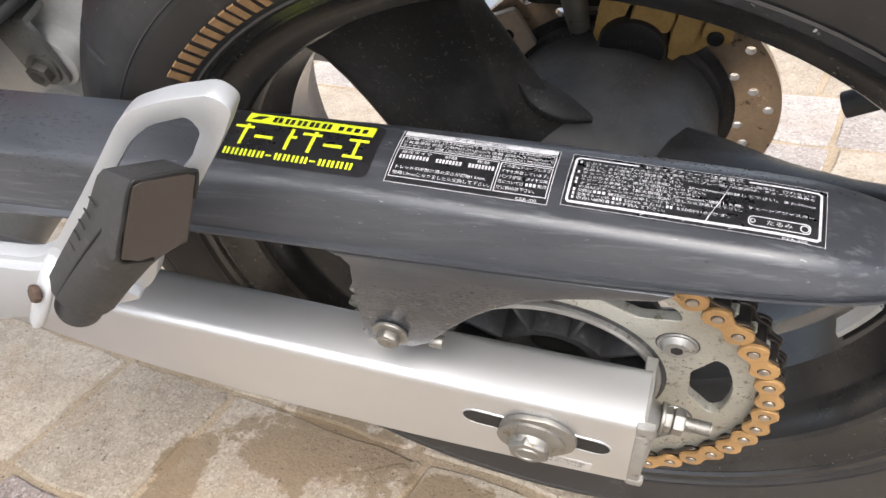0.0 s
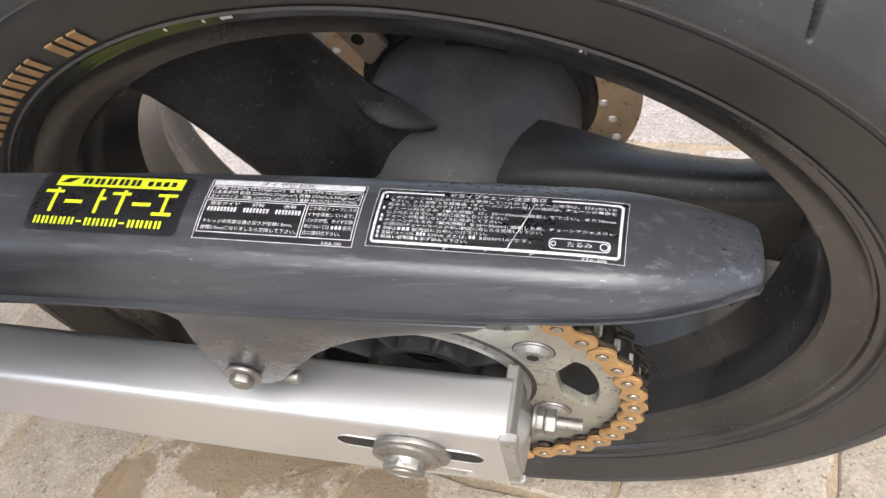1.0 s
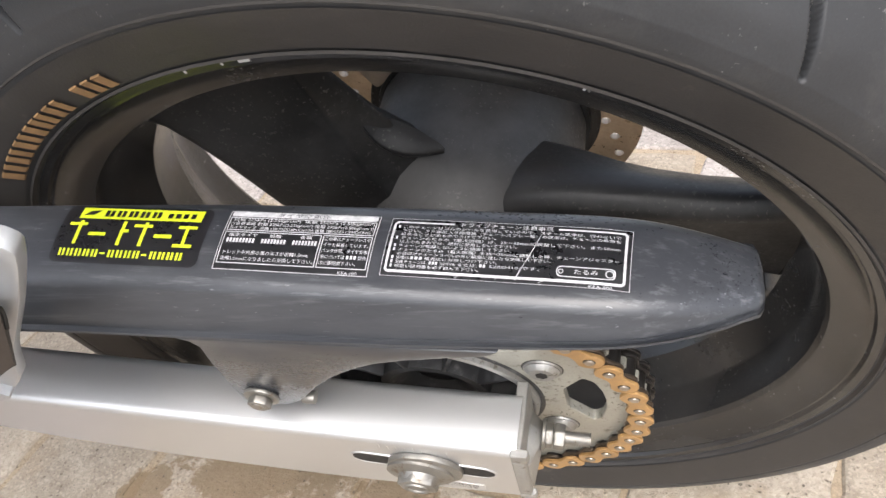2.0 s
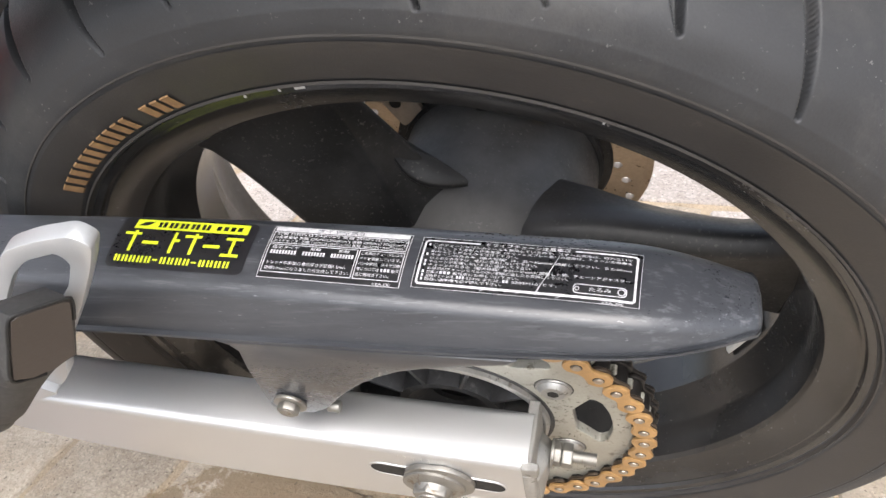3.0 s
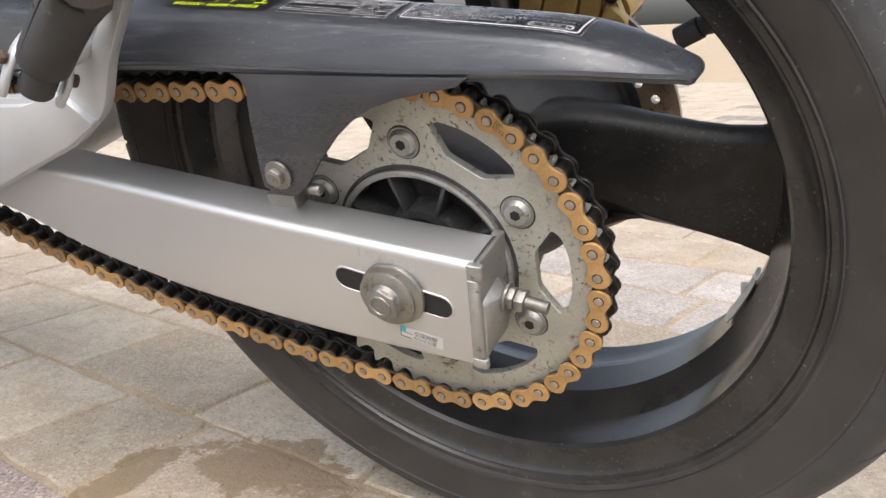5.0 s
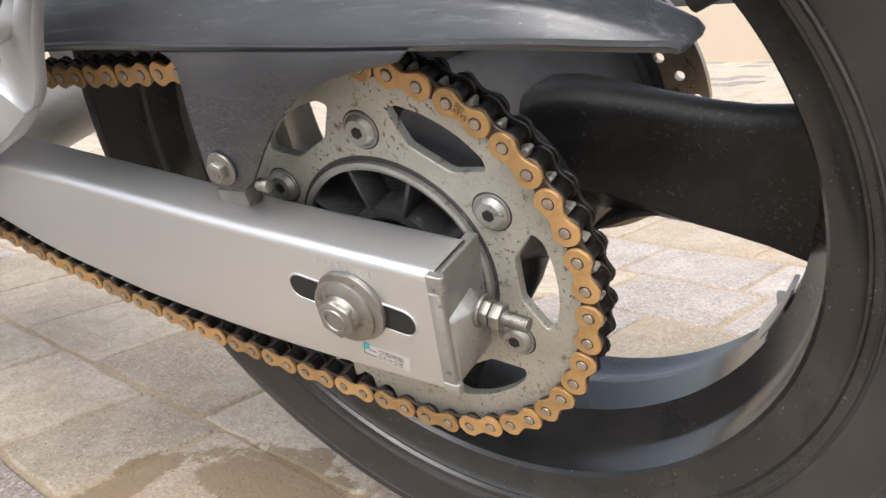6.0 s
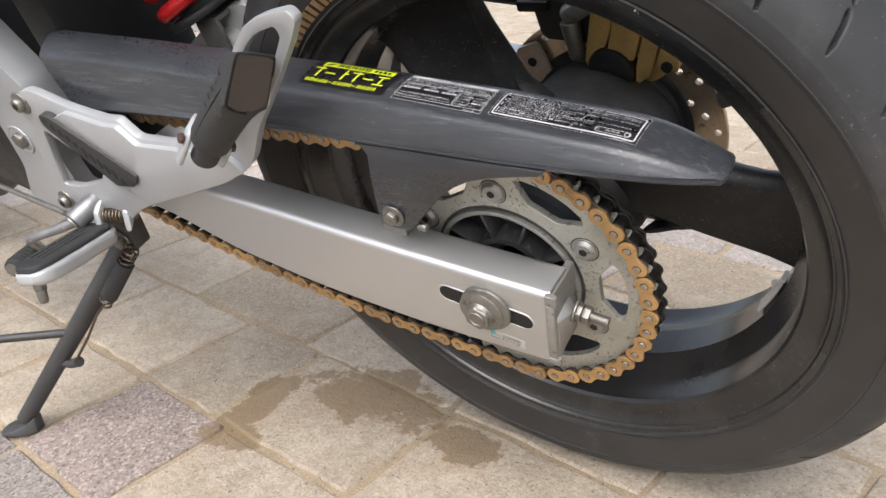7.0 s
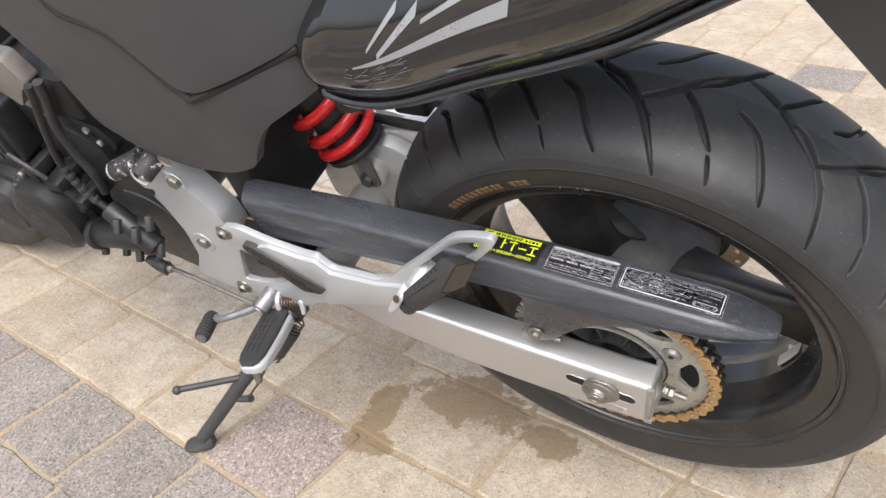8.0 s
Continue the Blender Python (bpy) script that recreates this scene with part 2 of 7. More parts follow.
def axis_pose(a, b):
    """A pose at a whose z axis points to b."""
    a, b = Vector(a), Vector(b)
    return Matrix.Translation(a) @ (b - a).to_track_quat("Z", "Y").to_matrix().to_4x4()


def cyl(a, b, r1, r2=None, n=24, r=0.0):
    """A closed round bar from a to b."""
    bm = bmesh.new()
    h = (Vector(b) - Vector(a)).length
    bmesh.ops.create_cone(bm, cap_ends=True, segments=n, radius1=r1, radius2=r1 if r2 is None else r2, depth=h)
    bmesh.ops.translate(bm, vec=(0, 0, h / 2), verts=bm.verts)
    if r:
        bevel(bm, r, 2, 60)
    bmesh.ops.transform(bm, matrix=axis_pose(a, b), verts=bm.verts)
    return bm


def lathe(profile, n=48, axis_at=(0, 0, 0), closed=False, start=0.0, turn=360.0):
    """Turns (radius, y) points round the y axis."""
    bm = bmesh.new()
    full = abs(turn) >= 359.9
    rings = []
    for k in range(n if full else n + 1):
        a = radians(start + turn * k / n)
        rings.append([bm.verts.new((axis_at[0] + r * math.cos(a), axis_at[1] + y, axis_at[2] + r * math.sin(a))) for r, y in profile])
    m = len(profile)
    for k in range(len(rings) if full else len(rings) - 1):
        p, q = rings[k], rings[(k + 1) % len(rings)]
        for j in range(m if closed else m - 1):
            bm.faces.new((p[j], p[(j + 1) % m], q[(j + 1) % m], q[j]))
    if not full and closed:
        bm.faces.new(rings[0])
        bm.faces.new(rings[-1])
    bmesh.ops.remove_doubles(bm, verts=bm.verts, dist=1e-6)
    return bm


def loft(rings, caps=True, closed=True):
    bm = bmesh.new()
    vs = [[bm.verts.new(p) for p in ring] for ring in rings]
    m = len(rings[0])
    for p, q in zip(vs, vs[1:]):
        for j in range(m if closed else m - 1):
            bm.faces.new((p[j], p[(j + 1) % m], q[(j + 1) % m], q[j]))
    if caps:
        bm.faces.new(vs[0])
        bm.faces.new(vs[-1])
    return bm


def smooth_line(pts, steps=8, closed=False):
    """A Catmull-Rom line through the points."""
    pts = [Vector(p) for p in pts]
    n = len(pts)
    out = []
    for i in range(n if closed else n - 1):
        p0, p1, p2, p3 = (pts[(i + k) % n] if closed else pts[min(max(i + k, 0), n - 1)] for k in (-1, 0, 1, 2))
        for s in range(steps):
            t = s / steps
            out.append(0.5 * (2 * p1 + (p2 - p0) * t + (2 * p0 - 5 * p1 + 4 * p2 - p3) * t * t + (3 * p1 - p0 - 3 * p2 + p3) * t ** 3))
    return out if closed else out + [pts[-1]]


def tube(pts, r, n=12, closed=False, caps=True):
    """A round bar along a line; r is one radius or one a point."""
    pts = [Vector(p) for p in pts]
    k = len(pts)
    rs = r if isinstance(r, (list, tuple)) else [r] * k
    up = None
    rings = []
    for i, p in enumerate(pts):
        d = (pts[(i + 1) % k] - pts[i - 1]) if closed else (pts[min(i + 1, k - 1)] - pts[max(i - 1, 0)])
        d.normalize()
        if up is None:
            up = d.orthogonal().normalized()
        up = (up - d * up.dot(d)).normalized()
        side = d.cross(up)
        rings.append([p + rs[i] * (math.cos(2 * math.pi * j / n) * up + math.sin(2 * math.pi * j / n) * side) for j in range(n)])
    if closed:
        rings.append(rings[0])
        bm = loft(rings, caps=False)
        bmesh.ops.remove_doubles(bm, verts=bm.verts, dist=1e-6)
        return bm
    return loft(rings, caps=caps)


def slab(outline, y0, y1, holes=(), edge=0.0, seg=2):
    """A plate cut from an (x, z) outline with holes, between two y planes, with rounded edges."""
    bm = bmesh.new()
    for loop in (outline, *holes):
        vs = [bm.verts.new((p[0], y0, p[1])) for p in loop]
        for a, b in zip(vs, vs[1:] + vs[:1]):
            bm.edges.new((a, b))
    bmesh.ops.triangle_fill(bm, use_beauty=True, use_dissolve=False, edges=bm.edges)
    ext = bmesh.ops.extrude_face_region(bm, geom=list(bm.faces))
    bmesh.ops.translate(bm, vec=(0, y1 - y0, 0), verts=[g for g in ext["geom"] if isinstance(g, bmesh.types.BMVert)])
    bmesh.ops.recalc_face_normals(bm, faces=bm.faces)
    if edge:
        rim = [e for e in bm.edges if len(e.link_faces) == 2 and e.calc_face_angle(0) > radians(50)
               and abs(e.verts[0].co.y - e.verts[1].co.y) < 1e-7]
        bevel(bm, edge, seg, edges=rim)
    return bm


def rounded(pts, r, steps=4):
    """The outline with its corners rounded; r is one radius or one a corner."""
    out = []
    n = len(pts)
    for i in range(n):
        p = Vector((*pts[i][:2],))
        a, b = Vector(pts[i - 1][:2]) - p, Vector(pts[(i + 1) % n][:2]) - p
        rr = r[i] if isinstance(r, (list, tuple)) else r
        d = min(rr, a.length * 0.45, b.length * 0.45)
        s, e = p + a.normalized() * d, p + b.normalized() * d
        for k in range(steps + 1):
            t = k / steps
            out.append(tuple((1 - t) ** 2 * s + 2 * t * (1 - t) * p + t * t * e))
    return out


def bolt_head(at, way, r=0.008, h=0.006, hexed=True, washer=0.0):
    """A bolt head at a place, pointing along way, with an optional washer flange."""
    a, w = Vector(at), Vector(way).normalized()
    bm = bmesh.new()
    if washer:
        add(bm, cyl(a, a + w * 0.0022, washer, n=28, r=0.0006))
        a = a + w * 0.0022
    if hexed:
        add(bm, cyl(a, a + w * h, r, n=6, r=0.0008))
        add(bm, cyl(a + w * h, a + w * (h + 0.0005), r * 0.62, n=16))
    else:
        add(bm, cyl(a, a + w * h, r, r * 0.72, n=24, r=h * 0.3))
    return bm


def socket(at, way, r=0.003):
    # a near-black hex plug painting the shade of the recess, no hole is cut
    a, w = Vector(at), Vector(way).normalized()
    return cyl(a - w * 0.001, a + w * 0.0003, r, n=6)


def letters(text, size, slot_to, bold=0.0, width=0.0):
    """Flat lettering as a bmesh in its own plane: x along the line, y up; slot_to maps (x, y) to a place.
    width: the line is drawn out or pressed to that length."""
    cu = bpy.data.curves.new("lettering", "FONT")
    cu.body, cu.size, cu.offset, cu.resolution_u = text, size, bold * size, 2
    ob = bpy.data.objects.new("lettering", cu)
    me = bpy.data.meshes.new_from_object(ob)
    bm = bmesh.new()
    bm.from_mesh(me)
    bpy.data.meshes.remove(me)
    bpy.data.objects.remove(ob)
    bpy.data.curves.remove(cu)
    long = max([v.co.x for v in bm.verts], default=1.0)
    f = width / long if width else 1.0
    for v in bm.verts:
        v.co = slot_to(v.co.x * f, v.co.y)
    return bm


# ---------------------------------------------------------------- the motorcycle
bike = tagged(new("motorcycle"), "black naked motorcycle leaning on its side stand on stone paving", "motorcycle")
bike.matrix_world = pose(0, 0, BASE, LEAN_DEG, 0, 0)
bike.empty_display_size = 0.1


def build_wheel():
    h = 0.0755
    # outside of the rim under the tyre, then the visible face: lip, bead seat, drop to the well
    seat = [(0.2310, h), (0.2272, h - 0.001), (0.2258, h - 0.0034), (0.2244, h - 0.0036), (0.2214, h - 0.0065), (0.2130, h - 0.0110), (0.2070, 0.0625), (0.2048, 0.0595),
            (0.2040, 0.0500), (0.2036, 0.0380), (0.2022, 0.0345), (0.1925, 0.0172), (0.1908, 0.0145)]
    prof = [(0.2310, -h), (0.2314, -h + 0.004), (0.2285, -h + 0.007), (0.2200, -h + 0.010), (0.2165, -0.050), (0.2085, -0.034), (0.1985, 0.0),
            (0.2085, 0.034), (0.2165, 0.050), (0.2200, h - 0.010), (0.2285, h - 0.007), (0.2314, h - 0.004)]
    prof += seat + [(0.1904, 0.0)] + [(r, -y) for r, y in seat[:0:-1]]
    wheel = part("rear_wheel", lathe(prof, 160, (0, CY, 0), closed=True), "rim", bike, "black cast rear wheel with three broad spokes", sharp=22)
    # three hollow spokes, flared into the rim and the hub
    for k in range(3):
        rings = []
        for r, up, crease, dn, back in ((-0.010, 0.020, -0.004, -0.016, 0.040), (0.020, 0.040, -0.004, -0.028, 0.040), (0.035, 0.050, -0.005, -0.030, 0.038), (0.050, 0.0560, -0.006, -0.032, 0.034), (0.065, 0.0580, -0.008, -0.033, 0.028), (0.080, 0.0575, -0.010, -0.034, 0.024), (0.100, 0.0550, -0.018, -0.037, 0.018),
                                        (0.120, 0.0515, -0.026, -0.040, 0.015), (0.147, 0.0470, -0.036, -0.043, 0.014), (0.165, 0.0450, -0.0425, -0.0465, 0.014), (0.183, 0.0450, -0.0500, -0.0525, 0.016), (0.192, 0.049, -0.054, -0.057, 0.022), (0.200, 0.057, -0.060, -0.063, 0.030), (0.208, 0.064, -0.066, -0.069, 0.036)):
            low = min(1.0, max(0.0, (r - 0.05) / 0.11))
            corners = [(-0.027, up - 0.009), (-0.017, up), (-0.002, up - 0.009 * low), (back, up - 0.014 - 0.012 * low), (back, dn + 0.013), (0.004, dn), (-0.020 + 0.010 * low, crease)]
            ring = rounded(corners, [0.005, 0.006, 0.008, 0.006, 0.005, 0.003, 0.0022], 4)
            rings.append([(r, q[0], q[1]) for q in ring])
        bm = loft(rings)
        bmesh.ops.transform(bm, matrix=Matrix.Translation((0, CY, 0)) @ Matrix.Rotation(-radians(1.0 + 120 * k), 4, "Y"), verts=bm.verts)
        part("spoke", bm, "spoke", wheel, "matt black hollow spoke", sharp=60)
    # a curved web lip where each spoke's flank meets the next spoke
    for k in range(3):
        line = smooth_line([(0.110, CY - 0.0020, -0.0300), (0.0990, CY - 0.0060, -0.0285), (0.0880, CY - 0.0080, -0.0290), (0.0780, CY - 0.0080, -0.0330), (0.0680, CY - 0.0050, -0.0390), (0.0590, CY - 0.0005, -0.0450)], 4)
        bm = loft([[p + Vector((du * w, dy * (w - 0.45), dz * w)) for du, dy, dz in ((-0.0012, -0.0004, 0.0012), (0.0000, -0.0013, 0.0000), (0.0012, -0.0004, -0.0012), (0.0030, 0.0150, -0.0035), (-0.0010, 0.0150, 0.0025))]
                   for i, p in enumerate(line) for w in (0.5 + math.sin(math.pi * i / (len(line) - 1)),)])
        bmesh.ops.transform(bm, matrix=Matrix.Translation((0, CY, 0)) @ Matrix.Rotation(-radians(1.0 + 120 * k), 4, "Y") @ Matrix.Translation((0, -CY, 0)), verts=bm.verts)
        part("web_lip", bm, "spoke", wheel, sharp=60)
    # hub drum and the casting behind the sprocket
    bm = lathe([(0.018, -0.095), (0.058, -0.095), (0.0585, -0.080), (0.052, -0.070), (0.050, -0.050), (0.060, -0.026), (0.0690, -0.010), (0.0710, 0.004), (0.0715, 0.030),
                (0.0705, 0.055), (0.069, 0.0895), (0.062, 0.0905), (0.018, 0.0905)], 64, (0, CY, 0))
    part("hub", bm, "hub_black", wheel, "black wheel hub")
    bm = bmesh.new()
    add(bm, lathe([(0.014, -0.100), (0.026, -0.112), (0.031, -0.112), (0.033, -0.088), (0.055, -0.084), (0.058, -0.110), (0.0605, -0.1125), (0.0625, -0.1125),
                   (0.0640, -0.108), (0.0640, -0.09)], 72, (0, CY, 0)))
    ribs = []
    for k in range(9):
        a = radians(40 * k + 24)
        c, s = math.cos(a), math.sin(a)
        ribs.append(Matrix.Translation((0.045 * c, CY - 0.102, 0.045 * s)) @ Matrix.Rotation(-a, 4, "Y"))
    carrier = part("sprocket_carrier", bm, "hub", wheel, "grey cast sprocket carrier with ribs")
    rib = to_mesh("carrier_rib", box(0.028, 0.022, 0.0028, 0.0010), "hub")
    for m in ribs:
        part("carrier_rib", rib, None, carrier, at=m)
    # chipped paint on the rim lip
    for a0, w in ((92.5, 1.3), (95.5, 0.3), (100.0, 0.35), (61.0, 0.25)):
        part("paint_chip", lathe([(0.2307, -h - 0.0003), (0.2297, -h - 0.0003), (0.2291, -h - 0.0001)], 5, (0, CY, 0), start=a0, turn=w), "label_white", wheel)
    # brake disc with drilled holes on the far side
    holes = []
    outer = [(0.1065 * math.cos(2 * math.pi * k / 96), 0.1065 * math.sin(2 * math.pi * k / 96)) for k in range(96)]
    inner = [(0.074 * math.cos(2 * math.pi * k / 64), 0.074 * math.sin(2 * math.pi * k / 64)) for k in range(64)]
    holes.append(inner)
    for k in range(36):
        a, r = radians(10 * k), (0.0985, 0.090, 0.0815)[k % 3]
        holes.append([(r * math.cos(a) + 0.0034 * math.cos(b), r * math.sin(a) + 0.0034 * math.sin(b)) for b in (2 * math.pi * j / 10 for j in range(10))])
    part("brake_disc", slab(outer, 0.198, 0.2025, holes), "disc", wheel, "bronze-brown drilled brake disc")
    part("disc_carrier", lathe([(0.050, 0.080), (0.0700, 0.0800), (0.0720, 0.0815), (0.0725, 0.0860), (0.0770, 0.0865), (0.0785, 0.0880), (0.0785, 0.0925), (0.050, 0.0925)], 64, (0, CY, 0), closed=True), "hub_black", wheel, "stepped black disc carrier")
    # valve and balance weight
    foot, tip = Vector((0.157, CY, 0.1055)), Vector((0.133, CY, 0.0935))
    along = tip - foot
    bm = tube([foot - along * 0.05, foot + along * 0.30, foot + along * 0.42, foot + along * 0.46, tip], [0.0090, 0.0066, 0.0056, 0.0068, 0.0066], 16)
    part("valve_stem", bm, "rubber", wheel, "black rubber valve stem")
    bm = lathe([(0.1895, -0.006), (0.1885, -0.008), (0.1865, -0.006), (0.1865, 0.006), (0.1885, 0.008), (0.1895, 0.006)], 14, (0, CY, 0), closed=True, start=-34.0, turn=13)
    add(bm, box(0.010, 0.004, 0.012, 0.001), Matrix.Translation((0.1895 * math.cos(radians(-27.5)), CY + 0.008, 0.1895 * math.sin(radians(-27.5)))))
    part("balance_weight", bm, "weight", wheel, "grey clip-on balance weight")
    return wheel


def tyre_profile():
    """Half profile from the left bead to the crown as (dy, r)."""
    side = smooth_line([(-0.0715, 0.2265, 0), (-0.0765, 0.2333, 0), (-0.0800, 0.2435, 0), (-0.0838, 0.2580, 0), (-0.0850, 0.2670, 0), (-0.0835, 0.2750, 0)], 6)
    crown = smooth_line([(-0.0835, 0.2750, 0), (-0.0750, 0.2875, 0), (-0.0560, 0.3005, 0), (-0.0300, 0.3100, 0), (0.0, 0.3140, 0)], 16)
    return [(p.x, p.y) for p in side[:-1]], [(p.x, p.y) for p in crown]


# grooves of one tread pitch, as (along, across) in metres; across from the crown to the left shoulder
PITCHES = 12
GROOVES = [
    ([(-0.082, -0.028), (-0.062, -0.019), (-0.036, 0.0), (-0.020, 0.009), (0.0, 0.034), (0.0145, 0.059), (0.030, 0.095)], 0.0034),
    ([(0.030, 0.008), (0.046, 0.024), (0.058, 0.042), (0.070, 0.059)], 0.0029),
    ([(0.0705, 0.064), (0.0745, 0.074), (0.079, 0.088)], 0.0014),
    ([(0.082, 0.015), (0.102, 0.030), (0.118, 0.060), (0.130, 0.085)], 0.0029),
    ([(0.0, 0.028), (0.0255, 0.010), (0.043, -0.006), (0.069, -0.026), (0.093, -0.044)], 0.0015),
]


def build_tyre(wheel):
    side, crown = tyre_profile()
    s = np.array(side + crown)
    fine = []
    pts = np.array(crown)
    seg = np.r_[0, np.cumsum(np.hypot(*np.diff(pts, axis=0).T))]
    m = 122
    for d in np.linspace(0, seg[-1], m):
        fine.append((np.interp(d, seg, pts[:, 0]), np.interp(d, seg, pts[:, 1])))
    half = side + fine
    prof = np.array(half + [(-x, r) for x, r in half[-2::-1]])
    across = np.r_[np.full(len(side), 9.0), seg[-1] - np.linspace(0, seg[-1], m)]
    across = np.r_[across, -across[-2::-1]]
    per = 200
    n = per * PITCHES
    circ = 2 * math.pi * 0.305
    pitch = circ / PITCHES
    th = np.arange(n) * 2 * np.pi / n
    # one pitch of the tread, then repeated round the tyre
    along = th[:per] / (2 * np.pi) * circ + circ * 84.4 / 360
    depth = np.zeros((per, len(prof)))
    for pts_g, w in GROOVES:
        g = np.array([tuple(p)[:2] for p in smooth_line([(*p, 0) for p in pts_g], 5)])
        for sign, shift in ((1, 0.0), (-1, 0.5)):
            A, X = np.meshgrid(along + shift * pitch, across * sign, indexing="ij")
            for i, ((a0, x0), (a1, x1)) in enumerate(zip(g, g[1:])):
                dx, dy = a1 - a0, x1 - x0
                px = (A - (a0 + a1) / 2 + pitch / 2) % pitch - pitch / 2 + dx / 2
                py = X - x0
                t = np.clip((px * dx + py * dy) / (dx * dx + dy * dy), 0, 1)
                u = (i + t) / (len(g) - 1)
                wide = w * np.minimum(1.0, 0.25 + 3.2 * np.minimum(u + 0.06, 1 - u))
                best = np.hypot(px - t * dx, py - t * dy)
                depth = np.maximum(depth, np.clip((wide + 0.0004 - best) / 0.0010, 0, 1) * 0.0070)
    depth = np.tile(depth, (PITCHES, 1))
    # normals of the profile point outward
    tang = np.gradient(prof, axis=0)
    nrm = np.stack([-tang[:, 1], tang[:, 0]], 1)
    nrm /= np.linalg.norm(nrm, axis=1)[:, None]
    y = prof[None, :, 0] - depth * nrm[None, :, 0]
    r = prof[None, :, 1] - depth * nrm[None, :, 1]
    X = r * np.cos(-th)[:, None]
    Z = r * np.sin(-th)[:, None]
    verts = np.stack([X, y + CY, Z], -1).reshape(-1, 3)
    k = len(prof)
    i, j = np.meshgrid(np.arange(n), np.arange(k - 1), indexing="ij")
    q = np.stack([i * k + j, i * k + j + 1, ((i + 1) % n) * k + j + 1, ((i + 1) % n) * k + j], -1).reshape(-1, 4)
    me = bpy.data.meshes.new("tyre")
    me.from_pydata(verts.tolist(), [], q.tolist())
    me.materials.append(MAT["tyre"])
    me.polygons.foreach_set("use_smooth", np.ones(len(q), dtype=bool))
    me.update()
    ty = part("tyre", me, None, wheel, "worn black sport tyre with curved tread grooves")
    # raised rings and ochre lettering bars on the side wall
    bm = lathe([(0.2320, -0.0762), (0.2332, -0.0784), (0.2344, -0.0778)], 128, (0, CY, 0))
    add(bm, lathe([(0.2630, -0.0842), (0.2640, -0.0854), (0.2655, -0.0846)], 128, (0, CY, 0)))
    part("sidewall_ring", bm, "sidewall", ty)
    band = [(-dy, r) for dy, r in side if 0.2355 < r < 0.2625]
    bm = lathe([(r, -y - 0.0006) for y, r in band], 160, (0, CY, 0))
    part("sidewall_band", bm, "sidewall", ty, "brownish side wall band")
    a = 136.0
    for k, w in enumerate((4.3, 3.9, 3.9, 3.9, 1.6, 3.6, 0, 3.8, 1.9)):
        if w:
            for off, ww in ((0.0, 0.30), (0.46, 0.34)) if w > 3 else ((0.0, 0.72),):
                bm = lathe([(0.2368, -0.0792), (0.2373, -0.0799), (0.2462, -0.0829), (0.2468, -0.0824)], 6, (0, CY, 0), start=a - w + w * off, turn=w * ww)
                part("lettering_bar", bm, "ochre", ty, "faded ochre lettering bar")
        a -= w if w else 2.2
    return ty


wheel = build_wheel()
build_tyre(wheel)

# ---- sprocket and chain
PITCH, TEETH, PIN0 = 0.015875, 45, radians(56.27)
R_SPR = PITCH / 2 / math.sin(math.pi / TEETH)


def build_sprocket():
    out = []
    step = 2 * math.pi / TEETH
    for k in range(TEETH):
        a = PIN0 + k * step
        for da, r in ((-0.20, R_SPR - 0.0042), (0.0, R_SPR - 0.0053), (0.20, R_SPR - 0.0042), (0.36, R_SPR + 0.0012), (0.45, R_SPR + 0.0040), (0.55, R_SPR + 0.0040), (0.64, R_SPR + 0.0012)):
            out.append((r * math.cos(a + da * step), r * math.sin(a + da * step)))
    holes = [[(0.0605 * math.cos(2 * math.pi * k / 72), 0.0605 * math.sin(2 * math.pi * k / 72)) for k in range(72)]]
    for k in range(6):
        c = radians(57.5 + 60 * k)
        pts = []
        for da, r in ((18.6, 0.0910), (15, 0.0948), (7, 0.0957), (0, 0.0958), (-7, 0.0957), (-15, 0.0948), (-18.6, 0.0910), (-14.5, 0.0830), (-9.5, 0.0752), (0, 0.0742), (9.5, 0.0752), (14.5, 0.0830)):
            pts.append((r * math.cos(c + radians(da)), r * math.sin(c + radians(da))))
        holes.append(rounded(pts, 0.0025, 3))
    spr = part("sprocket", slab(out, -0.003, 0.003, holes, 0.0005, 1), "sprocket", bike, "dull grey steel rear sprocket with six windows and rust specks")
    for k in range(6):
        a = radians(27.5 + 60 * k)
        p = Vector((0.0772 * math.cos(a), -0.003, 0.0772 * math.sin(a)))
        bm = bmesh.new()
        add(bm, cyl(p, p + Vector((0, -0.0010, 0)), 0.0102, 0.0098, n=28))
        add(bm, cyl(p + Vector((0, -0.0010, 0)), p + Vector((0, -0.0038, 0)), 0.0096, 0.0066, n=28, r=0.0010))
        b = part("sprocket_bolt", bm, "cap", spr, "domed steel socket bolt")
        part("hex_socket", socket(p + Vector((0, -0.0039, 0)), (0, -1, 0), 0.0033), "dark", b)
        # dark ring painted for the shade in the recess of the bolt head
        part("bolt_seat", lathe([(0.0100, -0.0031), (0.0106, -0.0032), (0.0109, -0.0030)], 28, (p.x, 0, p.z)), "greasy", spr, "dark ring painting the shaded recess round the bolt")
    bm = lathe([(0.0560, -0.0015), (0.0560, -0.0060), (0.0580, -0.0068), (0.0598, -0.0060), (0.0602, -0.0025)], 72)
    part("pilot_lip", bm, "cap", spr, "worn grey carrier lip")


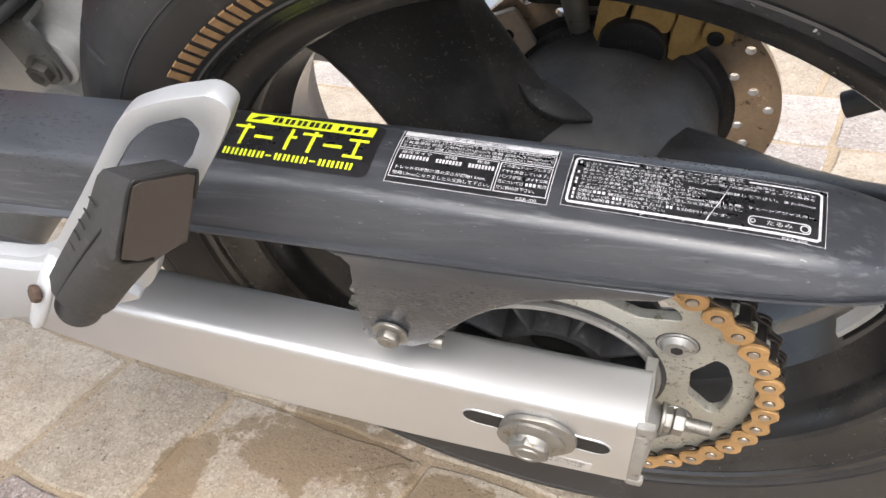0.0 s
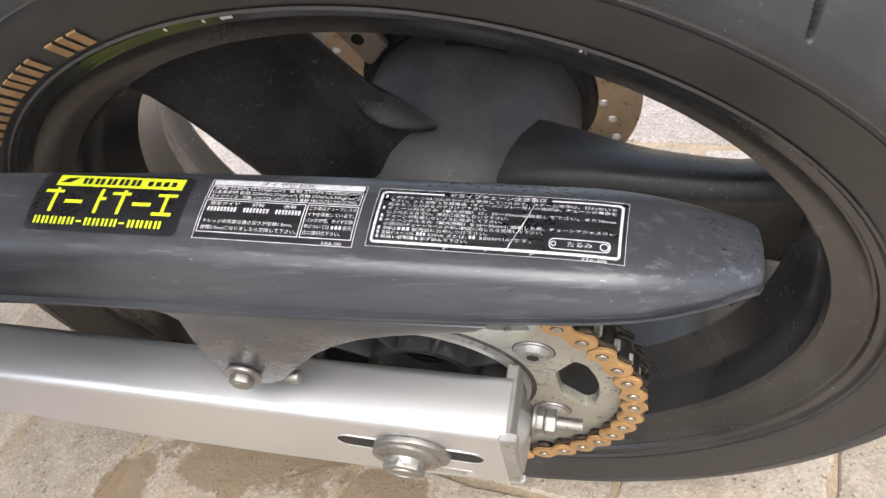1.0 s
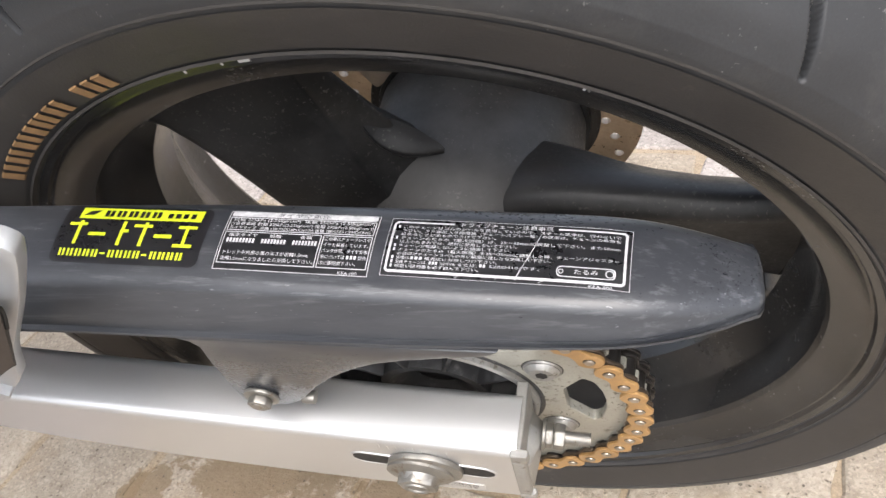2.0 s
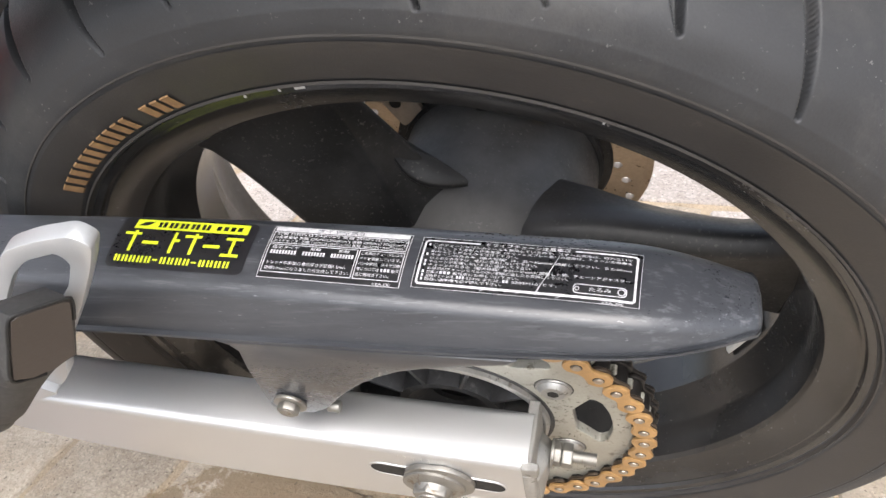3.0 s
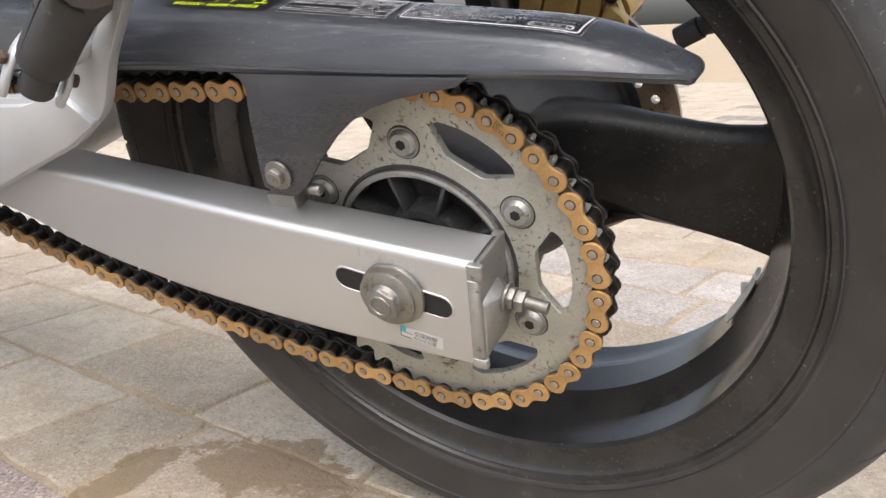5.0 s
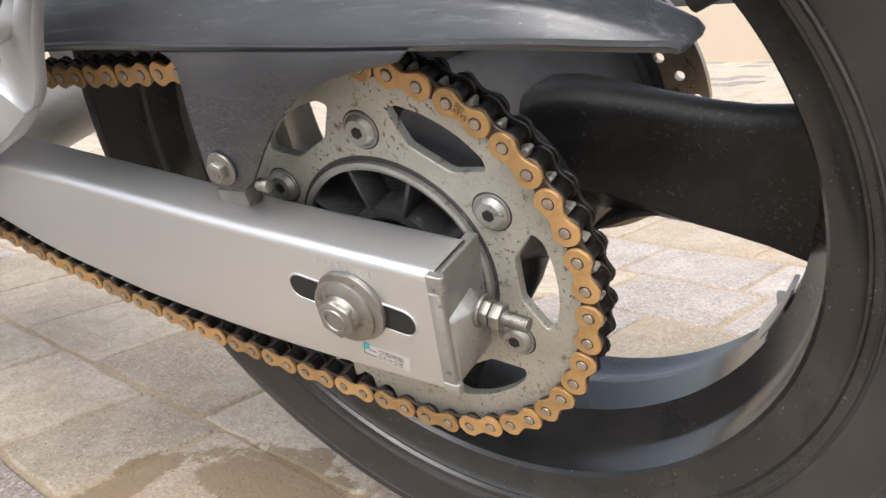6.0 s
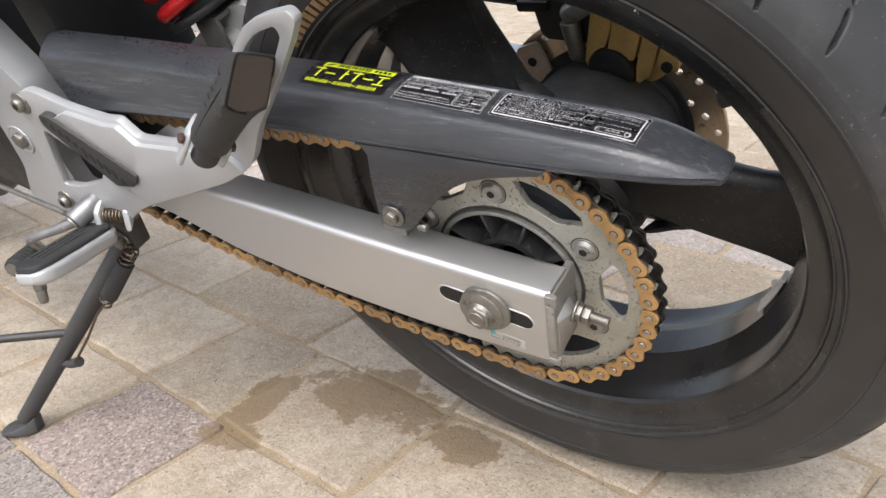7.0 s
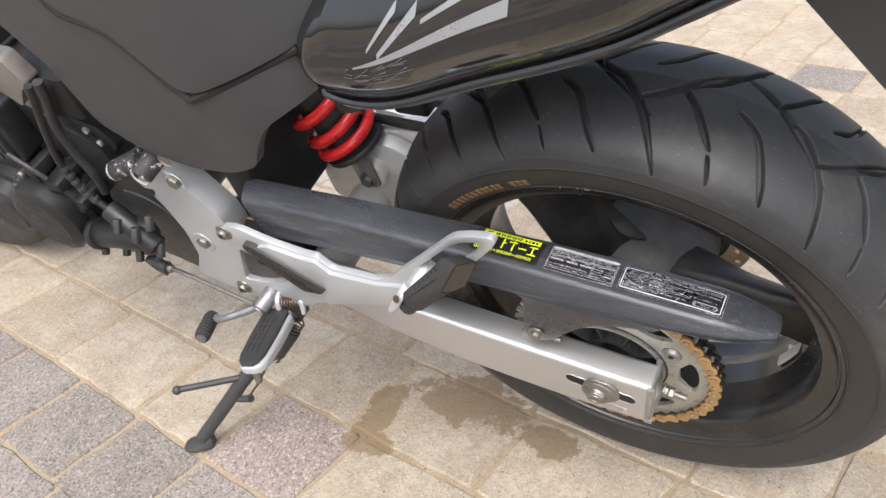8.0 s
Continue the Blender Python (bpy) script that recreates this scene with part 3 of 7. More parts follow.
def chain_line(front_x):
    """The closed line of the pin centres, with its length: rear arc, lower run, front arc, upper run."""
    fr, fz = 0.0382, 0.0755
    pts = []
    low = radians(-105.0)
    n = 400
    top = radians(90.0)
    a0 = PIN0
    for k in range(n + 1):
        a = a0 + (low - a0) * k / n
        pts.append((R_SPR * math.cos(a), R_SPR * math.sin(a)))
    ex, ez = pts[-1]
    fa = radians(-104)
    gx, gz = front_x + fr * math.cos(fa), fz + fr * math.sin(fa)
    for k in range(1, n + 1):
        t = k / n
        pts.append((ex + (gx - ex) * t, ez + (gz - ez) * t - 0.023 * 4 * t * (1 - t)))
    for k in range(1, n + 1):
        a = fa + (radians(-270) - fa) * k / n
        pts.append((front_x + fr * math.cos(a), fz + fr * math.sin(a)))
    hx, hz = pts[-1]
    tx, tz = R_SPR * math.cos(top), R_SPR * math.sin(top)
    for k in range(1, n + 1):
        t = k / n
        pts.append((hx + (tx - hx) * t, hz + (tz - hz) * t - 0.004 * 4 * t * (1 - t)))
    for k in range(1, n + 1):
        a = top + (a0 - top) * k / n
        pts.append((R_SPR * math.cos(a), R_SPR * math.sin(a)))
    arr = np.array(pts)
    return arr, np.r_[0, np.cumsum(np.hypot(*np.diff(arr, axis=0).T))]


def plate(y0, y1, r, waist):
    out = []
    for k in range(9):
        a = radians(90 + 180 * k / 8)
        out.append((-PITCH / 2 + r * math.cos(a), r * math.sin(a)))
    for u in (-0.0040, -0.0020, 0.0, 0.0020, 0.0040):
        out.append((u, -waist - (r - waist) * (abs(u) / 0.0062) ** 2))
    for k in range(9):
        a = radians(-90 + 180 * k / 8)
        out.append((PITCH / 2 + r * math.cos(a), r * math.sin(a)))
    for u in (0.0040, 0.0020, 0.0, -0.0020, -0.0040):
        out.append((u, waist + (r - waist) * (abs(u) / 0.0062) ** 2))
    return slab(out, y0, y1, edge=0.0004, seg=1)


def build_chain():
    lo, hi = -0.62, -0.50
    want = 2 * round(chain_line(-0.56)[1][-1] / PITCH / 2) * PITCH
    for _ in range(40):
        mid = (lo + hi) / 2
        lo, hi = (mid, hi) if chain_line(mid)[1][-1] > want else (lo, mid)
    line, run = chain_line(mid)
    count = round(run[-1] / PITCH)
    at = [np.array([np.interp(k * PITCH, run, line[:, 0]), np.interp(k * PITCH, run, line[:, 1])]) for k in range(count)]
    chain = tagged(new("drive_chain"), "gold roller chain with dark oily rollers")
    chain.parent = bike
    bm = add(bmesh.new(), plate(-0.0097, -0.0075, 0.0073, 0.0044), slot=0)
    add(bm, plate(0.0075, 0.0097, 0.0073, 0.0044), slot=1)
    for sx in (-1, 1):
        add(bm, cyl((sx * PITCH / 2, -0.0106, 0), (sx * PITCH / 2, 0.0108, 0), 0.0026, n=14, r=0.0005), slot=2)
        # thin dark ring paints the shaded recess round the pin
        add(bm, lathe([(0.0026, -0.00982), (0.0029, -0.0099), (0.0032, -0.00972)], 14, (sx * PITCH / 2, 0, 0)), slot=1)
    outer = to_mesh("outer_link", bm, ["gold", "greasy", "pin"])
    bm = add(bmesh.new(), plate(-0.0069, -0.0048, 0.0069, 0.0044), slot=0)
    add(bm, plate(0.0048, 0.0069, 0.0069, 0.0044), slot=1)
    for sx in (-1, 1):
        add(bm, cyl((sx * PITCH / 2, -0.0046, 0), (sx * PITCH / 2, 0.0046, 0), 0.0051, n=14), slot=1)
    inner = to_mesh("inner_link", bm, ["inner", "greasy"])
    for k in range(count):
        p, q = at[k], at[(k + 1) % count]
        a = math.atan2(q[1] - p[1], q[0] - p[0])
        c = (p + q) / 2
        m = Matrix.Translation((c[0], 0, c[1])) @ Matrix.Rotation(-a, 4, "Y")
        part("outer_link" if k % 2 == 0 else "inner_link", outer if k % 2 == 0 else inner, None, chain, at=m)
    for text, off in (("520", 0.0003), ("ATV2", -0.0030)):
        part("link_stamp", letters(text, 0.0034, lambda u, v: Vector((0.0672 + 0.76 * u + 0.65 * (v + off), -0.01005, 0.0938 - 0.65 * u + 0.76 * (v + off)))), "inner", chain, "stamped lettering")
    # front sprocket, mostly hidden behind the frame plate
    bm = lathe([(0.008, -0.004), (0.036, -0.004), (0.040, 0), (0.036, 0.004), (0.008, 0.004)], 32, (mid, 0, 0.0755))
    part("front_sprocket", bm, "greasy", bike)


build_sprocket()
build_chain()


# ---- swing arm
ARM_TOP = [(0.058, 0.0275), (-0.067, 0.0420), (-0.175, 0.0570), (-0.254, 0.0680), (-0.330, 0.0795), (-0.385, 0.0875)]
ARM_LOW = [(0.0485, -0.0465), (-0.060, -0.0385), (-0.156, -0.0245), (-0.200, -0.0150), (-0.261, 0.0015), (-0.330, 0.0290), (-0.385, 0.0400)]
ARM_OUT, ARM_IN = -0.0467, -0.0130


def interp(table, x):
    t = sorted(table)
    return float(np.interp(x, [p[0] for p in t], [p[1] for p in t]))


def build_arm():
    rings = []
    xs = np.linspace(0, 1, 46)
    top = [(p.x, p.y) for p in smooth_line([(*p, 0) for p in ARM_TOP], 9)]
    low = [(p.x, p.y) for p in smooth_line([(*p, 0) for p in ARM_LOW], 8)]

    def along(line, t):
        a = np.array(line)
        s = np.r_[0, np.cumsum(np.hypot(*np.diff(a, axis=0).T))]
        return np.array([np.interp(t * s[-1], s, a[:, 0]), np.interp(t * s[-1], s, a[:, 1])])

    rr = 0.0055
    for t in xs:
        a, b = along(top, t), along(low, t)
        ring = []
        # rounded box section: top inner, top outer, low outer, low inner
        for (p, y, sy, sz) in ((a, ARM_IN, 1, 1), (a, ARM_OUT, -1, 1), (b, ARM_OUT, -1, -1), (b, ARM_IN, 1, -1)):
            arc = []
            for k in range(6):
                g = radians(90 * k / 5)
                arc.append((p[0], y - sy * rr + sy * rr * math.sin(g), p[1] - sz * rr + sz * rr * math.cos(g)))
            if (sy, sz) in ((1, 1), (-1, -1)):
                arc = arc[::-1]
            ring += arc
        rings.append(ring)
    bm = loft(rings, caps=False)
    arm = part("swing_arm", bm, "arm", bike, "brushed aluminium box-section swing arm", sharp=50)
    return arm


def slot_outline(cx, cz, half, r, tilt, n=8):
    c, s = math.cos(tilt), math.sin(tilt)
    pts = []
    for sx, a0 in ((1, -90), (-1, 90)):
        for k in range(n + 1):
            a = radians(a0 + 180 * k / n)
            u, v = sx * (half - r) + r * math.cos(a), r * math.sin(a)
            pts.append((cx + u * c - v * s, cz + u * s + v * c))
    return pts


def build_arm_end(arm):
    y = ARM_OUT
    tilt = math.atan2(-0.0153, 0.0779)
    # the slot: a near-black plate painting its inner shade, with a bright chamfered rim
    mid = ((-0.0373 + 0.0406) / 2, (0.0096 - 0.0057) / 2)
    part("axle_slot", slab(slot_outline(*mid, 0.0395, 0.0075, tilt), y - 0.0003, y + 0.012), "dark", arm, "near-black plate painting the shade in the axle adjustment slot")
    o = slot_outline(*mid, 0.0405, 0.0085, tilt)
    i = slot_outline(*mid, 0.0392, 0.0072, tilt)
    part("slot_rim", slab(o, y - 0.0006, y + 0.001, [i], 0.0003, 1), "arm", arm)
    # cap plate closing the rear end, with a folded lip and a rib
    c, s = math.cos(tilt), math.sin(tilt)
    a, b = Vector((0.0580, 0, 0.0272)), Vector((0.0485, 0, -0.0462))
    up = (a - b).normalized()
    out = Vector((up.z, 0, -up.x))

    def on_cap(yy, t, d):
        p = b + (a - b) * t + out * d
        return Vector((p.x, yy, p.z))

    # plate across the end, a raised lip down its outer edge, and the folded gusset that carries the adjuster
    bm = loft([[on_cap(yy, t, d) for yy, d in ((y + 0.0006, -0.004), (y + 0.0006, 0.0022), (-0.006, 0.0022), (-0.006, -0.004))] for t in (0.02, 0.5, 0.975)])
    cap = part("end_cap", bevel(bm, 0.0006, 1), "cap", arm, "cast aluminium swing arm end cap")
    for t0, t1, d in ((0.0, 0.10, 0.0062), (0.10, 0.86, 0.0042), (0.86, 1.0, 0.0062)):
        bm = loft([[on_cap(yy, t, e) for yy, e in ((y - 0.0004, -0.003), (y - 0.0004, d - 0.0012), (y + 0.0010, d), (y + 0.0042, d), (y + 0.0050, -0.003))] for t in (t0 + 0.002, t1 - 0.002)])
        part("cap_lip", bevel(bm, 0.0006, 1), "cap", cap)
    bm = bmesh.new()
    base = [bm.verts.new(on_cap(*q, 0.0015)) for q in ((y + 0.004, 0.60), (-0.019, 0.66), (-0.008, 0.50), (-0.008, 0.16), (y + 0.004, 0.05))]
    ridge = [bm.verts.new(on_cap(*q)) for q in ((y + 0.006, 0.575, 0.0045), (-0.0225, 0.56, 0.0105), (-0.0150, 0.47, 0.0105), (-0.0120, 0.20, 0.0050), (y + 0.006, 0.07, 0.0045))]
    bm.faces.new(base)
    bm.faces.new((ridge[0], ridge[1], ridge[2], ridge[3], ridge[4]))
    for i in range(5):
        bm.faces.new((base[i], base[(i + 1) % 5], ridge[(i + 1) % 5], ridge[i]))
    bmesh.ops.triangulate(bm, faces=[f for f in bm.faces if len(f.verts) > 4])
    part("cap_gusset", bevel(bm, 0.0005, 1), "cap", cap, "folded gusset plate")
    cm = (a + b) / 2
    # chain adjuster: threaded stud with lock nuts
    p = Vector((cm.x + 0.0085, -0.0215, -0.0100))
    w = Vector((c, 0, s))
    bm = cyl(p - w * 0.006, p + w * 0.026, 0.0034, n=16, r=0.0005)
    for k in range(11):
        q = p + w * (0.0128 + 0.00125 * k)
        add(bm, cyl(q, q + w * 0.0006, 0.0040, n=16))
    st = part("adjuster_stud", bm, "steel", arm, "threaded steel chain adjuster")
    for d, hh, n in ((0.0012, 0.0048, 6), (0.0064, 0.0060, 6)):
        part("lock_nut", cyl(p + w * d, p + w * (d + hh), 0.0072, n=n, r=0.0009), "steel", st, "zinc hex lock nut")
    part("adjuster_washer", cyl(p, p + w * 0.002, 0.0088, n=24, r=0.0004), "steel", st)
    # axle nut on a notched indicator washer
    ax = Vector((0, y, 0))
    out = [(0.0205 * math.cos(2 * math.pi * k / 40), 0.0205 * math.sin(2 * math.pi * k / 40)) for k in range(40)]
    flat = [(x, min(z, 0.0195)) for x, z in out]
    plate_ob = part("axle_washer", slab([(x + 0.0035, z + 0.0025) for x, z in flat], y - 0.0035, y - 0.0002, edge=0.0008), "steel", arm, "thick zinc washer of the rear axle")
    bm = lathe([(0.004, -0.0100), (0.0105, -0.0100), (0.0115, -0.0068), (0.0160, -0.0060), (0.0182, -0.0050), (0.0182, -0.0035), (0.004, -0.0035)], 40, (0, y, 0))
    nut = part("axle_nut", bm, "steel", arm, "flanged hex axle nut")
    part("nut_hex", cyl((0, y - 0.0058, 0), (0, y - 0.0125, 0), 0.0116, n=6, r=0.0013), "steel", nut)
    part("axle_end", lathe([(0.0005, -0.0118), (0.0050, -0.0118), (0.0056, -0.0132), (0.0070, -0.0134), (0.0074, -0.0122)], 28, (0, y, 0)), "steel", nut, "hollow axle end")
    # index marks above the slot
    for k in range(9):
        u = -0.018 + 0.0045 * k
        hgt = 0.0062 if k % 4 == 0 else 0.0038
        px, pz = mid[0] + u * c - 0.0185 * s - 0.002, mid[1] + u * s + 0.0235 * c
        bm = box(0.00035, 0.0003, hgt)
        part("index_mark", bm, "weight", arm, at=Matrix.Translation((px, y - 0.0002, pz)) @ Matrix.Rotation(-tilt, 4, "Y"))
    # wear-limit sticker below the nut

    def place(u, v, d=0.0004):
        return Vector((0.0022 + u * c - v * s, y - d, -0.0240 + u * s + v * c))

    def patch(u0, u1, v0, v1, d):
        bm = bmesh.new()
        vs = [bm.verts.new(place(u, v, d)) for u, v in ((u0, v0), (u1, v0), (u1, v1), (u0, v1))]
        bm.faces.new(vs)
        e = bmesh.ops.extrude_face_region(bm, geom=list(bm.faces))
        bmesh.ops.translate(bm, vec=(0, -0.00015, 0), verts=[g for g in e["geom"] if isinstance(g, bmesh.types.BMVert)])
        return bm

    st = part("sticker", patch(-0.002, 0.027, -0.0075, 0.0012, 0.0001), "paper", arm, "small silver sticker with a cyan index block")
    part("sticker_block", patch(-0.0012, 0.0022, -0.0028, 0.0012, 0.0003), "cyan", st, "cyan block")
    part("sticker_line", patch(-0.0016, -0.0012, -0.0062, 0.0012, 0.0003), "ink", st)
    part("sticker_line", patch(-0.0016, 0.0060, -0.0066, -0.0061, 0.0003), "ink", st)
    part("sticker_line", patch(0.0022, 0.0064, -0.0031, -0.0027, 0.0003), "ink", st)
    part("sticker_text", letters("\u4ea4\u63db\u6642\u671f", 0.0040, lambda u, v: place(0.0075 + u, -0.0032 + v, 0.0004)), "ink", st, "black lettering")
    part("sticker_text", letters("\u5408\u308f\u305b\u4f4d\u7f6e", 0.0032, lambda u, v: place(0.0068 + u, -0.0066 + v, 0.0004)), "ink", st, "black lettering")
    return tilt


arm = build_arm()
build_arm_end(arm)


def build_cross_member():
    """Casting that joins the arms in front of the tyre and carries the shock."""
    bm = slab(rounded([(-0.42, 0.050), (-0.285, 0.030), (-0.270, 0.146), (-0.300, 0.164), (-0.335, 0.156), (-0.42, 0.104)], 0.012), 0.105, 0.125, edge=0.004)
    cm = part("cross_member", bm, "cast", bike, "light cast aluminium swing arm cross member")
    part("cross_tube", tube([(-0.36, -0.02, 0.055), (-0.36, 0.05, 0.055), (-0.36, 0.18, 0.055), (-0.36, 0.24, 0.055)], 0.028, 20), "cast", cm)
    part("brace_tube", tube([(-0.375, 0.140, 0.1490), (-0.320, 0.140, 0.1490), (-0.265, 0.140, 0.1495)], 0.0120, 16), "cast", cm)
    bm = slab([(p[0], p[1]) for p in rounded([(-0.42, 0.020), (-0.20, -0.010), (0.03, -0.04), (0.03, 0.02), (-0.20, 0.05), (-0.42, 0.09)], 0.01)], 0.236, 0.262, edge=0.004)
    part("far_arm", bm, "arm", cm, "far aluminium arm")
    # near-black plug drawn for the shaded hole
    part("casting_hole", cyl((-0.352, 0.1035, 0.125), (-0.352, 0.107, 0.125), 0.0065, n=16), "dark", cm)


build_cross_member()


# ---- chain guard: x, ridge (y, z), far edge (y, z), lower edge (y, z)
GUARD = [
    (-0.417, -0.0310, 0.1855, -0.0040, 0.1945, -0.0390, 0.1350),
    (-0.280, -0.0270, 0.1785, 0.0060, 0.1815, -0.0380, 0.1370),
    (-0.128, -0.0250, 0.1655, 0.0140, 0.1665, -0.0372, 0.1370),
    (-0.049, -0.0240, 0.1595, 0.0175, 0.1585, -0.0370, 0.1335),
    (0.031, -0.0240, 0.1515, 0.0190, 0.1500, -0.0360, 0.1300),
    (0.109, -0.0230, 0.1430, 0.0200, 0.1405, -0.0340, 0.1280),
    (0.128, -0.0215, 0.1395, 0.0200, 0.1370, -0.0315, 0.1265),
    (0.150, -0.0170, 0.1300, 0.0195, 0.1275, -0.0240, 0.1215),
    (0.168, -0.0100, 0.1195, 0.0180, 0.1180, -0.0130, 0.1165),
]


def guard_at(x):
    xs = [g[0] for g in GUARD]
    room = min(0.014, max(0.0, x - xs[0]), max(0.0, xs[-1] - x))
    near = [x + room * d for d in (-1.0, -0.5, 0.0, 0.5, 1.0)]
    return [float(np.mean(np.interp(near, xs, [g[k] for g in GUARD]))) for k in range(1, 7)]


def guard_top(x, y, lift=0.0):
    """A place on the guard's upper face."""
    ry, rz, by, bz, _, _ = guard_at(x)
    t = (y - ry) / (by - ry)
    return Vector((x, y, rz + (bz - rz) * t + 0.0022 * 4 * t * (1 - t) + lift))


def build_guard():
    rings = []
    xs = sorted(set([g[0] for g in GUARD] + list(np.linspace(-0.417, 0.168, 60))))
    for x in xs:
        ry, rz, by, bz, ly, lz = guard_at(x)
        wall = max(0.004, min(0.030, (bz - 0.115)))
        o = [(by + 0.004, bz - wall), (by + 0.0025, bz - 0.004), (by, bz - 0.0005)]
        for t in (0.85, 0.6, 0.4, 0.2, 0.08):
            p = guard_top(x, ry + (by - ry) * t)
            o.append((p.y, p.z))
        o += [(ry - 0.0010, rz - 0.0006), (ry - 0.0028, rz - 0.0030)]
        for t in (0.25, 0.5, 0.72, 0.83):
            o.append((ry - 0.0028 + (ly - ry + 0.0028) * t - 0.0010 * math.sin(math.pi * t), rz - 0.003 + (lz - rz + 0.003) * t))
        o += [(ly - 0.0016, lz + 0.0042), (ly - 0.0020, lz + 0.0030), (ly - 0.0006, lz + 0.0018), (ly, lz)]
        inner = [(y + (0.0025 if k > len(o) // 2 else -0.0022 if k < 3 else 0.0005), z - (0.0025 if 2 < k < 9 else 0.0)) for k, (y, z) in enumerate(o)]
        shift = lambda z: (rz - z) * 0.42 if x < -0.40 else 0.0
        rings.append([(x + shift(z), y, z) for y, z in o + inner[::-1]])
    # rounded nose
    tip = rings[-1]
    mid = sum((Vector(p) for p in tip), Vector()) / len(tip)
    for f, dx in ((0.12, 0.0022), (0.45, 0.0038), (0.95, 0.0044)):
        rings.append([tuple(Vector(p) + (mid - Vector(p)) * f + Vector((dx, 0, -dx * 0.5))) for p in tip])
    guard = part("chain_guard", loft(rings), "guard", bike, "black plastic chain guard with warning labels", sharp=40)
    tab = [(-0.0770, 0.1342), (-0.0715, 0.1310), (-0.0690, 0.1250), (-0.0735, 0.106), (-0.0785, 0.074), (-0.0795, 0.062), (-0.072, 0.0575), (-0.056, 0.0575), (-0.046, 0.064), (-0.030, 0.0820), (-0.015, 0.0965),
           (-0.002, 0.1060), (0.012, 0.1135), (0.028, 0.1185), (0.048, 0.1225), (0.066, 0.1255), (0.072, 0.1300), (0.031, 0.1310), (-0.049, 0.1335)]
    part("guard_tab", slab(tab, -0.0378, -0.0352, edge=0.0008), "guard", guard, "black plastic mounting tab")
    bm = bolt_head((-0.0638, -0.0383, 0.0716), (0, -1, 0), 0.0062, 0.0045, True, 0.0092)
    part("guard_bolt", bm, "steel", guard, "flanged hex bolt")
    bm = box(0.022, 0.012, 0.010, 0.0012, at=(-0.0780, -0.0235, 0.0470))
    part("guard_bracket", bm, "steel", guard, "zinc foot on the swing arm")
    part("bracket_pin", cyl((-0.047, -0.034, 0.061), (-0.040, -0.034, 0.060), 0.0035, n=14, r=0.0006), "steel", guard)
    return guard


def strip(u0, u1, v0, v1, lift, nu=8, nv=3, corner=0.0):
    """A thin patch on the guard's upper face; u along x, v across y."""
    bm = bmesh.new()
    if corner:
        ends = [corner * k for k in (0.0, 0.08, 0.3, 0.6, 1.0)]
        us = [u0 + e for e in ends] + [u0 + corner + (u1 - u0 - 2 * corner) * k / nu for k in range(1, nu)] + [u1 - e for e in ends[::-1]]
        cols = []
        for u in us:
            d = corner - min(u - u0, u1 - u, corner)
            inset = corner - math.sqrt(max(0.0, corner * corner - d * d))
            cols.append([bm.verts.new(guard_top(u, v0 + inset + (v1 - v0 - 2 * inset) * j / nv, lift)) for j in range(nv + 1)])
        for p, q in zip(cols, cols[1:]):
            for j in range(nv):
                bm.faces.new((p[j], q[j], q[j + 1], p[j + 1]))
        return bm
    g = [[bm.verts.new(guard_top(u0 + (u1 - u0) * i / nu, v0 + (v1 - v0) * j / nv, lift)) for j in range(nv + 1)] for i in range(nu + 1)]
    for i in range(nu):
        for j in range(nv):
            bm.faces.new((g[i][j], g[i + 1][j], g[i + 1][j + 1], g[i][j + 1]))
    return bm


def frame_strip(u0, u1, v0, v1, w, lift):
    bm = bmesh.new()
    for a in ((u0, u1, v0, v0 + w), (u0, u1, v1 - w, v1), (u0, u0 + w, v0, v1), (u1 - w, u1, v0, v1)):
        add(bm, strip(*a, lift, 10 if a[1] - a[0] > 0.01 else 1, 6 if a[3] - a[2] > 0.005 else 1))
    return bm


def on_guard(u0, v0, lift):
    return lambda x, y: guard_top(u0 + x, v0 + y, lift)


